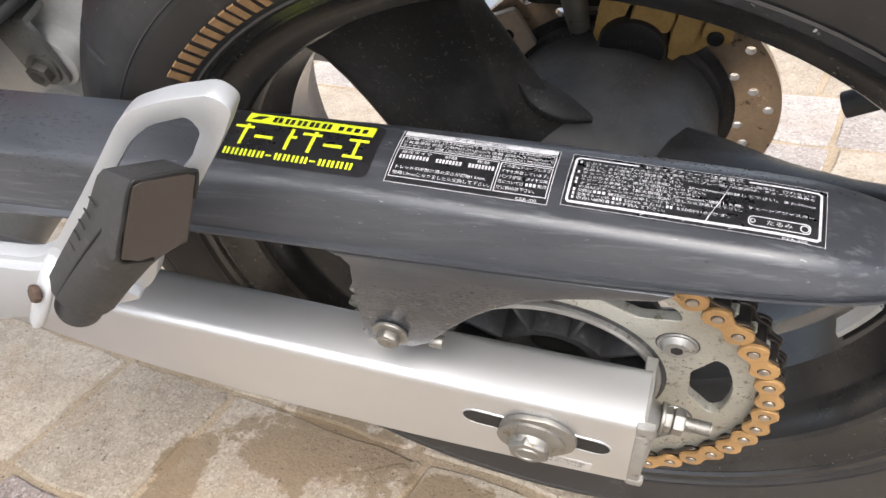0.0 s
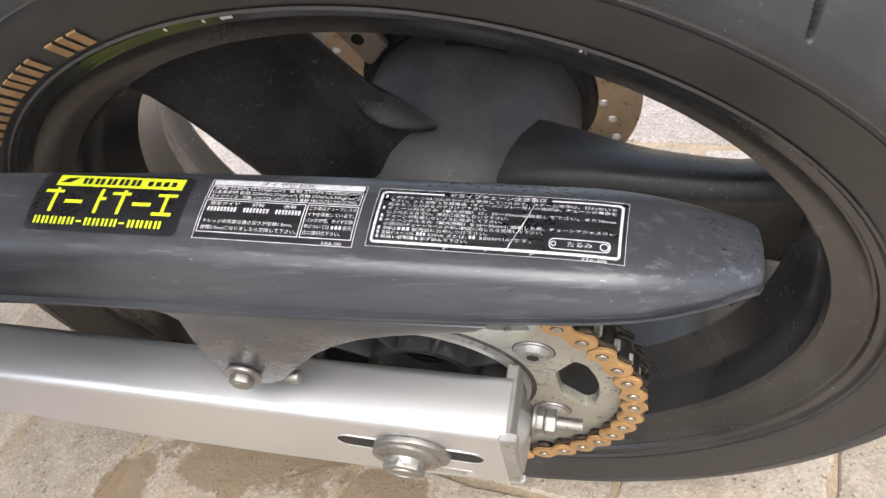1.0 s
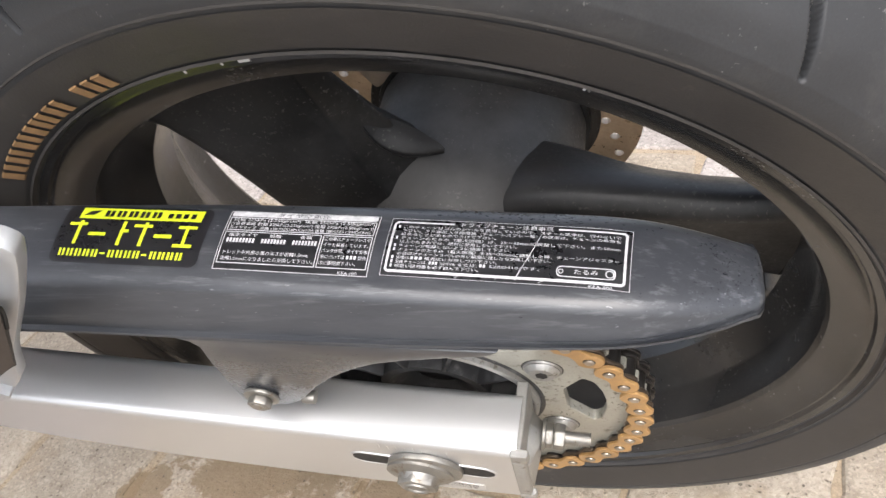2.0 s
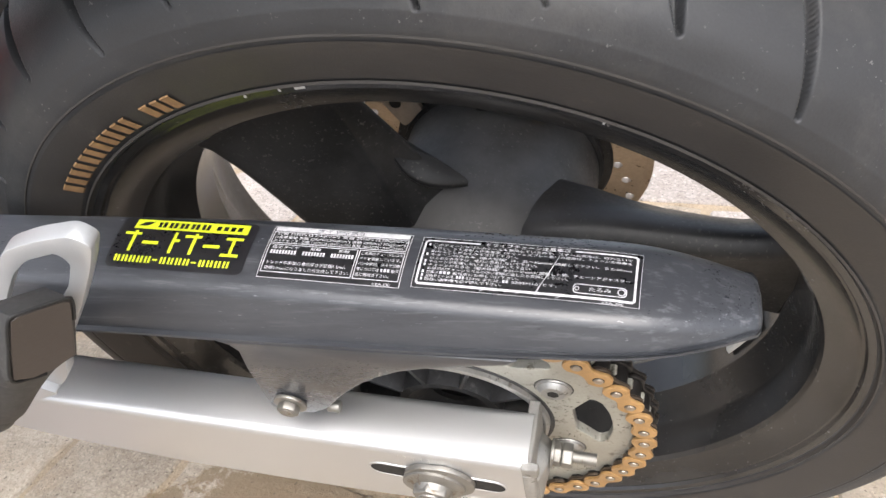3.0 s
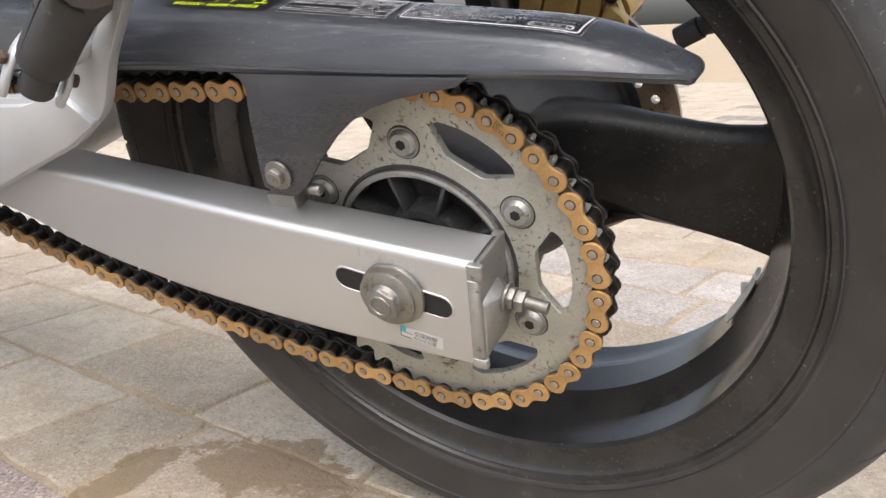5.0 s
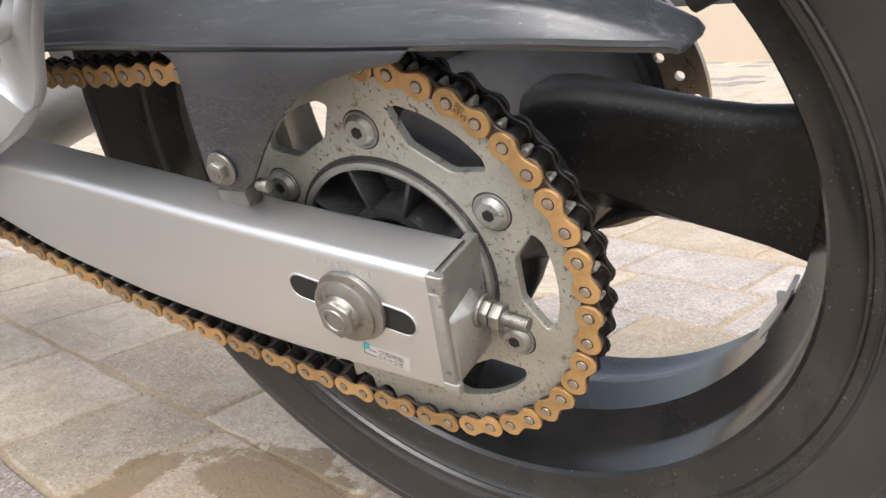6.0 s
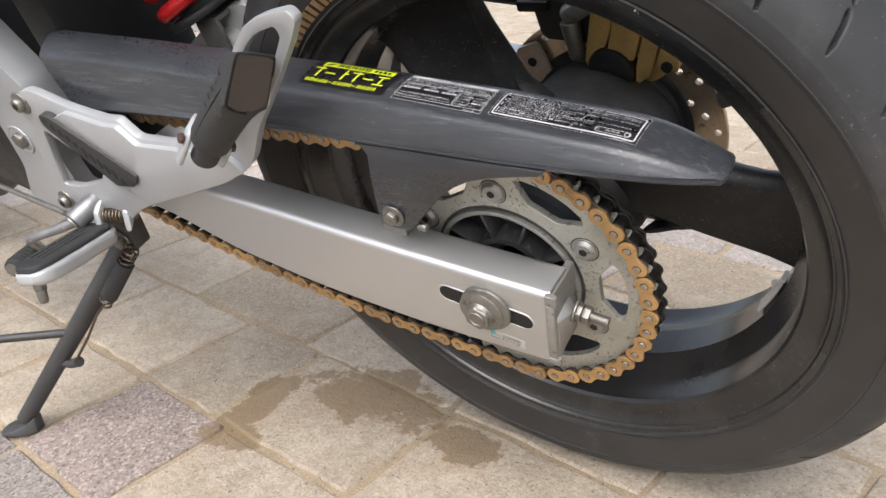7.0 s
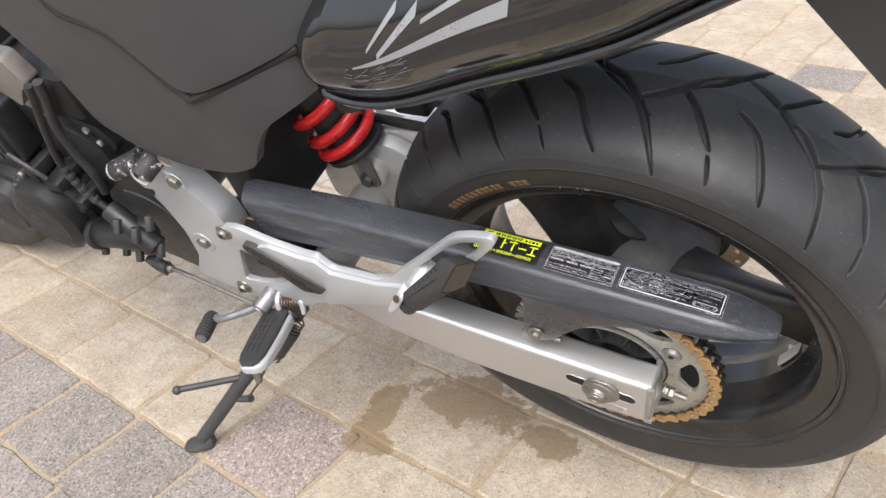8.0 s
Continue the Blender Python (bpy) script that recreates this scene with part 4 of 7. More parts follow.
def build_labels(guard):
    B, T, I = 0.0004, 0.0007, 0.0010
    # dealer label, black with a yellow band; its names and number are plain bars
    lab = part("dealer_label", strip(-0.1310, -0.0570, -0.0172, 0.0132, B, 24, 10, 0.0035), "label_black", guard, "black label with yellow print")
    part("label_band", strip(-0.1235, -0.0615, 0.0056, 0.0118, T, 16, 2), "yellow", lab, "yellow band")
    bm = bmesh.new()
    bm.faces.new([bm.verts.new(guard_top(u, v, I)) for u, v in ((-0.1215, 0.0072), (-0.1165, 0.0075), (-0.1130, 0.0104), (-0.1185, 0.0098))])
    part("label_mark", bm, "label_black", lab)
    for k in range(5):
        u = -0.1105 + 0.0060 * k
        for du in (0.0, 0.0026):
            part("label_bar", strip(u + du, u + du + 0.0018, 0.0068, 0.0104, I, 1, 1), "label_black", lab)
    for k in range(4):
        part("label_bar", strip(-0.0785 + 0.0038 * k, -0.0785 + 0.0038 * k + 0.0024, 0.0070, 0.0097, I, 1, 1), "label_black", lab)
    # six broad signs made of bars: long bar, upright, foot bar
    for k, signs in enumerate(("au", "d", "us", "au", "d", "afm")):
        u, w = -0.1265 + 0.0111 * k, 0.0092
        bars = {"a": (u, u + w, 0.0016, 0.0032), "u": (u + 0.0050, u + 0.0067, -0.0082, 0.0044), "d": (u + 0.0004, u + w, -0.0036, -0.0018),
                "s": (u + 0.0067, u + 0.0092, -0.0014, 0.0002), "f": (u, u + w, -0.0080, -0.0064), "m": (u + 0.0038, u + 0.0054, -0.0064, 0.0016)}
        for key in signs:
            q = bars[key]
            part("label_bar", strip(*q, T, 3 if q[1] - q[0] > 0.004 else 1, 3 if q[3] - q[2] > 0.004 else 1), "yellow", lab)
    for k in range(15):
        u = -0.1265 + 0.0042 * k
        if k in (5, 10):
            part("label_bar", strip(u, u + 0.0026, -0.0128, -0.0120, T, 1, 1), "yellow", lab)
        else:
            part("label_bar", strip(u, u + 0.0011, -0.0142, -0.0106, T, 1, 1), "yellow", lab)
            part("label_bar", strip(u + 0.0019, u + 0.0030, -0.0142, -0.0106, T, 1, 1), "yellow", lab)

    def line(text, u0, u1, v, size, parent, tone="label_white", bold=0.004):
        part("label_text", letters(text, size, on_guard(u0, v, I if tone == "ink" else T), bold, u1 - u0), tone, parent)

    def bars(u0, u1, v0, v1, count, parent):
        step = (u1 - u0) / count
        for k in range(count):
            part("label_bar", strip(u0 + step * k, u0 + step * (k + 0.68), v0, v1, T, 1, 1), "label_white", parent)

    # tyre pressure label
    lab = part("pressure_label", strip(-0.0490, 0.0200, -0.0172, 0.0128, B, 20, 8, 0.002), "label_black", guard, "black and white tyre pressure label")
    bm = frame_strip(-0.0490, 0.0200, -0.0172, 0.0128, 0.0003, T)
    add(bm, frame_strip(-0.0480, 0.0190, 0.0022, 0.0094, 0.0004, T))
    add(bm, frame_strip(-0.0480, -0.0035, -0.0142, 0.0016, 0.0004, T))
    add(bm, frame_strip(-0.0028, 0.0190, -0.0142, 0.0016, 0.0004, T))
    part("label_frame", bm, "label_white", lab)
    part("label_title", strip(-0.0480, 0.0190, 0.0098, 0.0124, T, 14, 1, 0.0008), "label_white", lab, "white title bar")
    line("\u30bf\u30a4\u30e4\u7a7a\u6c17\u5727", -0.0270, -0.0020, 0.0102, 0.0024, lab, "ink")
    line("\u524d\u8f2a 225kPa (2.25kgf/cm\u00b2)  \u5f8c\u8f2a 250kPa (2.50kgf/cm\u00b2)", -0.0465, 0.0182, 0.0075, 0.0021, lab)
    line("(1\u540d\u4e57\u8eca\u6642 \u524d\u8f2a 225kPa(2.25kgf/cm\u00b2) \u5f8c\u8f2a 250kPa(2.50kgf/cm\u00b2))", -0.0470, 0.0182, 0.0052, 0.0021, lab)
    line("\u30bf\u30a4\u30e4\u30b5\u30a4\u30ba : \u524d\u8f2a 130/70ZR16M/C(61W) \u5f8c\u8f2a 180/55ZR17M/C(73W)", -0.0470, 0.0172, 0.0029, 0.0021, lab)
    line("\u6307\u5b9a\u30bf\u30a4\u30e4", -0.0460, -0.0325, -0.0008, 0.0020, lab)
    line("\u524d\u8f2a", -0.0270, -0.0215, -0.0008, 0.0020, lab)
    line("\u5f8c\u8f2a", -0.0130, -0.0075, -0.0008, 0.0020, lab)
    bars(-0.0462, -0.0328, -0.0040, -0.0018, 9, lab)
    bars(-0.0300, -0.0185, -0.0040, -0.0018, 8, lab)
    bars(-0.0158, -0.0045, -0.0040, -0.0018, 8, lab)
    line("\u30c8\u30ec\u30c3\u30c9\u4e2d\u592e\u90e8\u306e\u6e9d\u306e\u6df1\u3055\u304c\u524d\u8f2a1.5mm,", -0.0466, -0.0070, -0.0096, 0.0021, lab)
    line("\u5f8c\u8f2a2.0mm\u306b\u306a\u308a\u307e\u3057\u305f\u3089\u4ea4\u63db\u3057\u3066\u4e0b\u3055\u3044\u3002", -0.0466, -0.0045, -0.0126, 0.0021, lab)
    for k, text in enumerate(("\u3053\u306e\u8eca\u306f\u30c1\u30e5\u30fc\u30d6\u30ec\u30b9\u30bf", "\u30a4\u30e4\u3092\u88c5\u7740\u3057\u3066\u3044\u307e\u3059\u3002", "\u30d1\u30f3\u30af\u4fee\u7406\u3001\u30bf\u30a4\u30e4\u4ea4\u63db", "\u7b49\u306b\u3064\u3044\u3066\u306f", "\u5e97\u306b\u5fa1\u76f8\u8ac7\u4e0b\u3055\u3044\u3002")):
        line(text, -0.0020, (0.0182, 0.0180, 0.0182, 0.0088, 0.0140)[k], -0.0009 - 0.0029 * k, 0.0020, lab)
    bars(0.0095, 0.0143, -0.0096, -0.0080, 3, lab)
    line("\u8ca9\u58f2", 0.0146, 0.0182, -0.0096, 0.0020, lab)
    line("KEA-J00", 0.0070, 0.0155, -0.0168, 0.0021, lab)
    # chain label with a bold white frame
    lab = part("chain_label", strip(0.0250, 0.1235, -0.0160, 0.0124, B, 24, 8, 0.002), "label_black", guard, "black chain warning label with a white frame")
    bm = frame_strip(0.0251, 0.1234, -0.0159, 0.0123, 0.0002, T)
    for v0, v1, u0, u1 in ((-0.0142, -0.0130, 0.0285, 0.1205), (0.0100, 0.0108, 0.0285, 0.0520), (0.0100, 0.0108, 0.0945, 0.1205), (-0.0130, 0.0098, 0.0265, 0.0275), (-0.0130, 0.0098, 0.1207, 0.1217)):
        add(bm, strip(u0, u1, v0, v1, T, 12 if u1 - u0 > 0.01 else 1, 6 if v1 - v0 > 0.005 else 1))
    for cu, cv, a0 in ((0.0285, 0.0088, 90), (0.1197, 0.0088, 0), (0.0285, -0.0122, 180), (0.1197, -0.0122, 270)):
        ring = [[bm.verts.new(guard_top(cu + r * math.cos(radians(a0 + 15 * k)), cv + r * math.sin(radians(a0 + 15 * k)), T)) for r in (0.0010, 0.0020)] for k in range(7)]
        for p, q in zip(ring, ring[1:]):
            bm.faces.new((p[0], p[1], q[1], q[0]))
    part("label_frame", bm, "label_white", lab, "white frame")
    line("\u30c9\u30e9\u30a4\u30d6\u30c1\u30a7\u30fc\u30f3\u6ce8\u610f\u4e8b\u9805", 0.0540, 0.0925, 0.0095, 0.0024, lab)
    rows = (("\u3053\u306e\u30c1\u30a7\u30fc\u30f3\u306f\u30b4\u30e0\u306e\u30b7\u30fc\u30eb\u3092\u4f7f\u7528\u3057\u3066\u3044\u308b\u306e\u3067\u3001\u30b9\u30c1\u30fc\u30e0\u6d17\u6d44\u306f\u3001\u884c\u308f\u306a\u3044\u3067", 0.1190),
            ("\u4e0b\u3055\u3044\u3002\u307e\u305f\u6eb6\u5264\u5165\u308a\u6f64\u6ed1\u6cb9\uff08\u30c1\u30a7\u30fc\u30f3\u30b9\u30d7\u30ec\u30fc\u7b49\uff09\u306e\u4f7f\u7528\u306f\u3001\u30c1\u30a7\u30fc\u30f3\u306e\u5bff\u547d\u3092", 0.1190),
            ("\u7e2e\u3081\u308b\u3053\u3068\u304c\u3042\u308b\u306e\u3067\u3055\u3051\u3066\u4e0b\u3055\u3044\u3002", 0.0700),
            ("\u30c1\u30a7\u30fc\u30f3\u306e\u305f\u308b\u307f\uff08\u6700\u5927\u632f\u5e45\uff09\u306f\u300125\uff5e35mm\u306b\u8abf\u6574\u3057\u3066\u4e0b\u3055\u3044\u3002\u307e\u305f50mm", 0.1190),
            ("\u4ee5\u4e0a\u306e\u305f\u308b\u307f\u3067\u306f\u3001\u7d76\u5bfe\u306b\u4f7f\u7528\u3057\u306a\u3044\u3067\u4e0b\u3055\u3044\u3002", 0.0790),
            ("\u30c1\u30a7\u30fc\u30f3\u304c\u4e7e\u71e5\u3057\u306a\u3044\u3088\u3046\u306b\u7d66\u6cb9\u3057\u3066\u4e0b\u3055\u3044\u3002", 0.0770),
            ("\u30c1\u30a7\u30fc\u30f3\u306e\u305f\u308b\u307f\uff08\u6700\u5927\u632f\u5e45\uff09\u309225\uff5e35mm\u306b\u8abf\u6574\u3057\u305f\u6642\u3001\u30c1\u30a7\u30fc\u30f3\u30a2\u30b8\u30e3\u30b9\u30bf\u30fc", 0.1190),
            ("\u306e\u76ee\u5370\u304c\u30c1\u30a7\u30fc\u30f3\u30e9\u30d9\u30eb\u306e\u8d64\u3044\u7bc4\u56f2\u306b\u9054\u3057\u305f\u3089\u4ea4\u63db\u3057\u3066\u4e0b\u3055\u3044\u3002", 0.0930),
            ("\u4ea4\u63db\u306f", 0.0362), ("\u4ea4\u63db\u30c1\u30a7\u30fc\u30f3\u306f\u3001", 0.0440), ("\u53d6\u6271\u3044\u8aac\u660e\u66f8\u3092\u5fc5\u305a\u8aad\u3093\u3067\u4e0b\u3055\u3044\u3002", 0.0650))
    for k, (text, end) in enumerate(rows):
        v = 0.0074 - 0.00192 * k
        line(text, 0.0305, end, v, 0.00168, lab)
        if k in (0, 3, 5, 6, 8, 9, 10):
            part("label_bar", strip(0.0286, 0.0295, v, v + 0.0014, T, 1, 1), "label_white", lab)
    bars(0.0366, 0.0420, -0.0080, -0.0066, 3, lab)
    line("\u8ca9\u58f2\u5e97\u306b\u304a\u7533\u3057\u3064\u3051\u4e0b\u3055\u3044\u3002", 0.0424, 0.0720, -0.0080, 0.00168, lab)
    bars(0.0446, 0.0485, -0.0099, -0.0085, 3, lab)
    line("520V6 \u307e\u305f\u306f\u3001", 0.0490, 0.0645, -0.0099, 0.00168, lab)
    bars(0.0652, 0.0680, -0.0099, -0.0085, 2, lab)
    line("520SM10 \u3067\u3059\u3002", 0.0690, 0.0890, -0.0099, 0.00168, lab)
    # drawing of a slack chain on two wheels
    bm = bmesh.new()
    ring = rounded([(0.0955, -0.0118), (0.1180, -0.0118), (0.1180, -0.0070), (0.0955, -0.0070)], 0.0022, 4)
    inner = rounded([(0.0959, -0.0114), (0.1176, -0.0114), (0.1176, -0.0074), (0.0959, -0.0074)], 0.0019, 4)
    vs = [[bm.verts.new(guard_top(u, v, T)) for u, v in loop] for loop in (ring, inner)]
    for i in range(len(ring)):
        j = (i + 1) % len(ring)
        bm.faces.new((vs[0][i], vs[0][j], vs[1][j], vs[1][i]))
    for cu, r in ((0.0972, 0.0011), (0.1158, 0.0017)):
        pts = [[bm.verts.new(guard_top(cu + q * math.cos(radians(30 * k)), -0.0094 + q * math.sin(radians(30 * k)), T)) for k in range(12)] for q in (r, r - 0.0004)]
        for i in range(12):
            j = (i + 1) % 12
            bm.faces.new((pts[0][i], pts[0][j], pts[1][j], pts[1][i]))
    part("label_drawing", bm, "label_white", lab)
    line("\u305f\u308b\u307f", 0.1020, 0.1115, -0.0102, 0.0024, lab)
    line("KEA-300", 0.1080, 0.1170, -0.0157, 0.0016, lab)
    bm = bmesh.new()
    for u, v, du, dv in ((0.0800, -0.0142, 0.0040, 0.0100), (0.0835, -0.0060, 0.0045, 0.0130), (0.0720, -0.0150, 0.0022, 0.0020), (0.0890, -0.0152, 0.0030, 0.0015), (0.0800, -0.0148, 0.0016, 0.0060), (0.0560, -0.0152, 0.0020, 0.0012)):
        a, b = guard_top(u, v, I), guard_top(u + du, v + dv, I)
        side = (b - a).cross(Vector((0, 0, 1))).normalized() * 0.00022
        bm.faces.new([bm.verts.new(p) for p in (a - side, a + side, b + side * 0.4, b - side * 0.4)])
    part("label_crack", bm, "label_white", lab, "white crack in the label")


guard = build_guard()
build_labels(guard)


# ---- foot peg bracket
def build_bracket():
    outer = [(-0.452, 0.145), (-0.445, 0.1585), (-0.421, 0.164), (-0.379, 0.150), (-0.331, 0.1420), (-0.313, 0.143), (-0.298, 0.126), (-0.236, 0.127), (-0.218, 0.136),
             (-0.163, 0.1880), (-0.1205, 0.2295), (-0.1110, 0.2365), (-0.092, 0.2428), (-0.0715, 0.2465), (-0.0662, 0.2400), (-0.0765, 0.2260), (-0.104, 0.1945), (-0.146, 0.150), (-0.168, 0.118), (-0.208, 0.094),
             (-0.330, 0.050), (-0.362, 0.037), (-0.388, 0.018), (-0.470, 0.013), (-0.492, 0.020), (-0.489, 0.034), (-0.4705, 0.087)]
    loop = rounded([(-0.172, 0.1695), (-0.120, 0.2200), (-0.1055, 0.2300), (-0.0865, 0.2355), (-0.0845, 0.2285), (-0.098, 0.2115), (-0.158, 0.157)], 0.005, 4)
    tri = rounded([(-0.438, 0.121), (-0.465, 0.0515), (-0.437, 0.053), (-0.394, 0.066), (-0.380, 0.080)], 0.006, 4)
    bm = slab(rounded(outer, [0.01] * 3 + [0.02, 0.01, 0.004, 0.005] + [0.012] * 4 + [0.006, 0.006, 0.006, 0.006] + [0.012] * 12, 4), -0.057, -0.049, [loop, tri], 0.0024, 2)
    br = part("peg_bracket", bm, "silver", bike, "silver painted cast foot peg bracket", sharp=45)
    # raised heel guard and rear arm body
    bm = slab(rounded([(-0.398, 0.140), (-0.379, 0.1465), (-0.331, 0.138), (-0.314, 0.1385), (-0.299, 0.1215), (-0.238, 0.123), (-0.200, 0.132), (-0.176, 0.112), (-0.210, 0.096), (-0.330, 0.053), (-0.345, 0.068), (-0.322, 0.088)], 0.003), -0.0620, -0.052, edge=0.0022, seg=2)
    part("heel_guard", bm, "silver", br, sharp=50)
    ins = rounded([(-0.416, 0.1430), (-0.404, 0.1430), (-0.318, 0.088), (-0.330, 0.0755), (-0.357, 0.0725), (-0.418, 0.1315)], 0.004, 3)
    pl = part("grip_insert", slab(ins, -0.0645, -0.052, edge=0.001), "peg_rubber", br, "black perforated rubber insert")
    dimple = to_mesh("insert_dimple", cyl((0, -0.0647, 0), (0, -0.0640, 0), 0.0021, n=10), "dark")
    for k in range(10):
        for j in range(2 if k < 4 else 3):
            t = (k + 0.6 + 0.5 * (j % 2)) / 10.8
            part("insert_dimple", dimple, None, pl, at=Matrix.Translation((-0.411 + 0.072 * t + 0.0035 * (j - 1), 0, 0.1365 - 0.055 * t - 0.0062 * (j - 0.7 + 0.3 * (k > 3)))))
    for x, z in ((-0.4459, 0.1481), (-0.4786, 0.0301)):
        bm = cyl((x, -0.0560, z), (x, -0.0585, z), 0.0115, n=28, r=0.0012)
        add(bm, cyl((x, -0.0585, z), (x, -0.0640, z), 0.0075, 0.0066, n=24, r=0.0012))
        b = part("socket_bolt", bm, "steel", br, "steel socket bolt")
        part("hex_socket", socket((x, -0.0642, z), (0, -1, 0), 0.0036), "dark", b)
    return br


def build_pillion_peg(br):
    """Folded-up rear peg: silver lugs, pin, rubber block with a facet and side ribs."""
    d = Vector((0.679, 0.172, 0.715)).normalized()
    side = Vector((0.40, 0.74, -0.54))
    side = (side - d * side.dot(d)).normalized()
    out = side.cross(d).normalized()
    piv = Vector((-0.0904, -0.0746, 0.2255)) - out * 0.0105 - d * 0.107

    def at(a, s, o):
        return piv + d * a + side * s + out * o

    def ring(a, w, front, flat, slant=0.0, shift=0.0):
        w *= 1.08
        pts = [(w, -0.0045), (w, 0.0)]
        for j in range(10):
            f = radians(18 + 16 * j)
            c, s = math.cos(f), math.sin(f)
            pts.append((w * ((1 - flat) * c + flat * max(-1, min(1, 1.35 * c))), front * ((1 - flat) * s + flat * min(1, 1.9 * s))))
        pts += [(-w, 0.0), (-w, -0.0045)]
        return [at(a - slant * (front - o), s + shift, o) for s, o in pts]

    def bulge(a):
        k = min(1.0, max(0.0, (a - 0.068) / 0.0385))
        return 0.0030 - 0.0040 * k, 0.0196 - 0.0091 * k

    rings = [ring(0.007, 0.0120, 0.0130, 0.0), ring(0.010, 0.0136, 0.0165, 0.0), ring(0.030, 0.0140, 0.0175, 0.0, 0.0, 0.001), ring(0.050, 0.0140, 0.0188, 0.2, 0.0, 0.002), ring(0.061, 0.0138, 0.0194, 0.6, 0.0, 0.0028), ring(0.068, 0.0134, 0.0194, 1.0, 0.1, 0.0029),
             ring(0.090, 0.0128, 0.0143, 1.0, 0.5, 0.0008), ring(0.1035, 0.0120, 0.0114, 1.0, 1.0, -0.0006), ring(0.1060, 0.0106, 0.0098, 1.0, 1.0, -0.001)]
    peg = part("pillion_peg", loft(rings), "peg_rubber", br, "folded pillion foot peg with worn dark rubber", sharp=50)

    def on_facet(a, s, lift):
        ds, o = bulge(a)
        return at(a, s + ds, o + lift)

    # flat worn facet on the upper half, with a seam round it
    bm = bmesh.new()
    edge = [(0.0635, -0.0040), (0.0685, -0.0118), (0.0880, -0.0116), (0.1045, -0.0108), (0.1062, -0.0080), (0.1062, 0.0080), (0.1045, 0.0108), (0.0880, 0.0116), (0.0710, 0.0122), (0.0650, 0.0050)]
    bm.faces.new([bm.verts.new(on_facet(a, 1.09 * s, 0.0003)) for a, s in edge])
    e = bmesh.ops.extrude_face_region(bm, geom=list(bm.faces))
    bmesh.ops.translate(bm, vec=out * 0.0006 + d * 0.0003, verts=[g for g in e["geom"] if isinstance(g, bmesh.types.BMVert)])
    part("worn_facet", bevel(bm, 0.0003, 1), "worn_rubber", peg, "brownish worn rubber facet")
    seam = [(0.0615, 0.0020), (0.0630, -0.0050), (0.0685, -0.0126), (0.0880, -0.0124), (0.1045, -0.0116), (0.1070, -0.0070), (0.1072, 0.0085), (0.1040, 0.0118), (0.0930, 0.0124)]
    part("rubber_seam", tube(smooth_line([on_facet(a, 1.08 * s, 0.0002) for a, s in seam], 4), 0.0008, 8), "dark", peg)
    part("rubber_seam", tube(smooth_line([at(0.012, -0.0136, 0.0035), at(0.036, -0.0132, 0.0045), at(0.058, -0.0124, 0.0060), at(0.074, -0.0108, 0.0070)], 4), 0.0006, 8), "dark", peg)
    for k in range(8):
        a = 0.020 + 0.0078 * k
        part("rubber_rib", tube([at(a, -0.0132, -0.0040), at(a + 0.001, -0.0135, -0.002), at(a + 0.001, -0.0134, 0.0010)], 0.0004, 8), "dark", peg)
    part("peg_core", cyl(at(-0.009, 0, 0.003), at(0.012, 0, 0.003), 0.0102, n=28, r=0.002), "rubber", peg, "black peg core")
    part("peg_boss", cyl(at(0.004, 0, -0.004), at(0.004, 0, -0.004) + Vector((0.006, 0.040, 0.006)), 0.0105, n=20, r=0.002), "silver", br)
    for sg in (-1, 1):
        p1 = at(0.000, sg * 0.0155, -0.001)
        pts = [at(-0.017, sg * 0.0152, 0.001), at(-0.008, sg * 0.0155, 0.000), p1, at(0.010, sg * 0.0140, -0.005), at(0.018, sg * 0.0100, -0.010)]
        rings = []
        line = smooth_line(pts, 4)
        for i, p in enumerate(line):
            h = 0.0032 + 0.0018 * min(1, i / 4)
            rings.append([p + side * (0.0024 * a) + out * (h * b) for a, b in ((-1, -0.6), (-0.5, -1), (0.5, -1), (1, -0.6), (1, 0.6), (0.5, 1), (-0.5, 1), (-1, 0.6))])
        part("peg_lug", loft(rings), "silver", br, "worn silver lug", sharp=60)
        b = at(0.000 if sg > 0 else 0.006, sg * 0.0178, -0.002)
        part("peg_pin", cyl(b, b + side * sg * 0.0035, 0.0040, n=8, r=0.001), "rust", br, "rusty pivot pin")


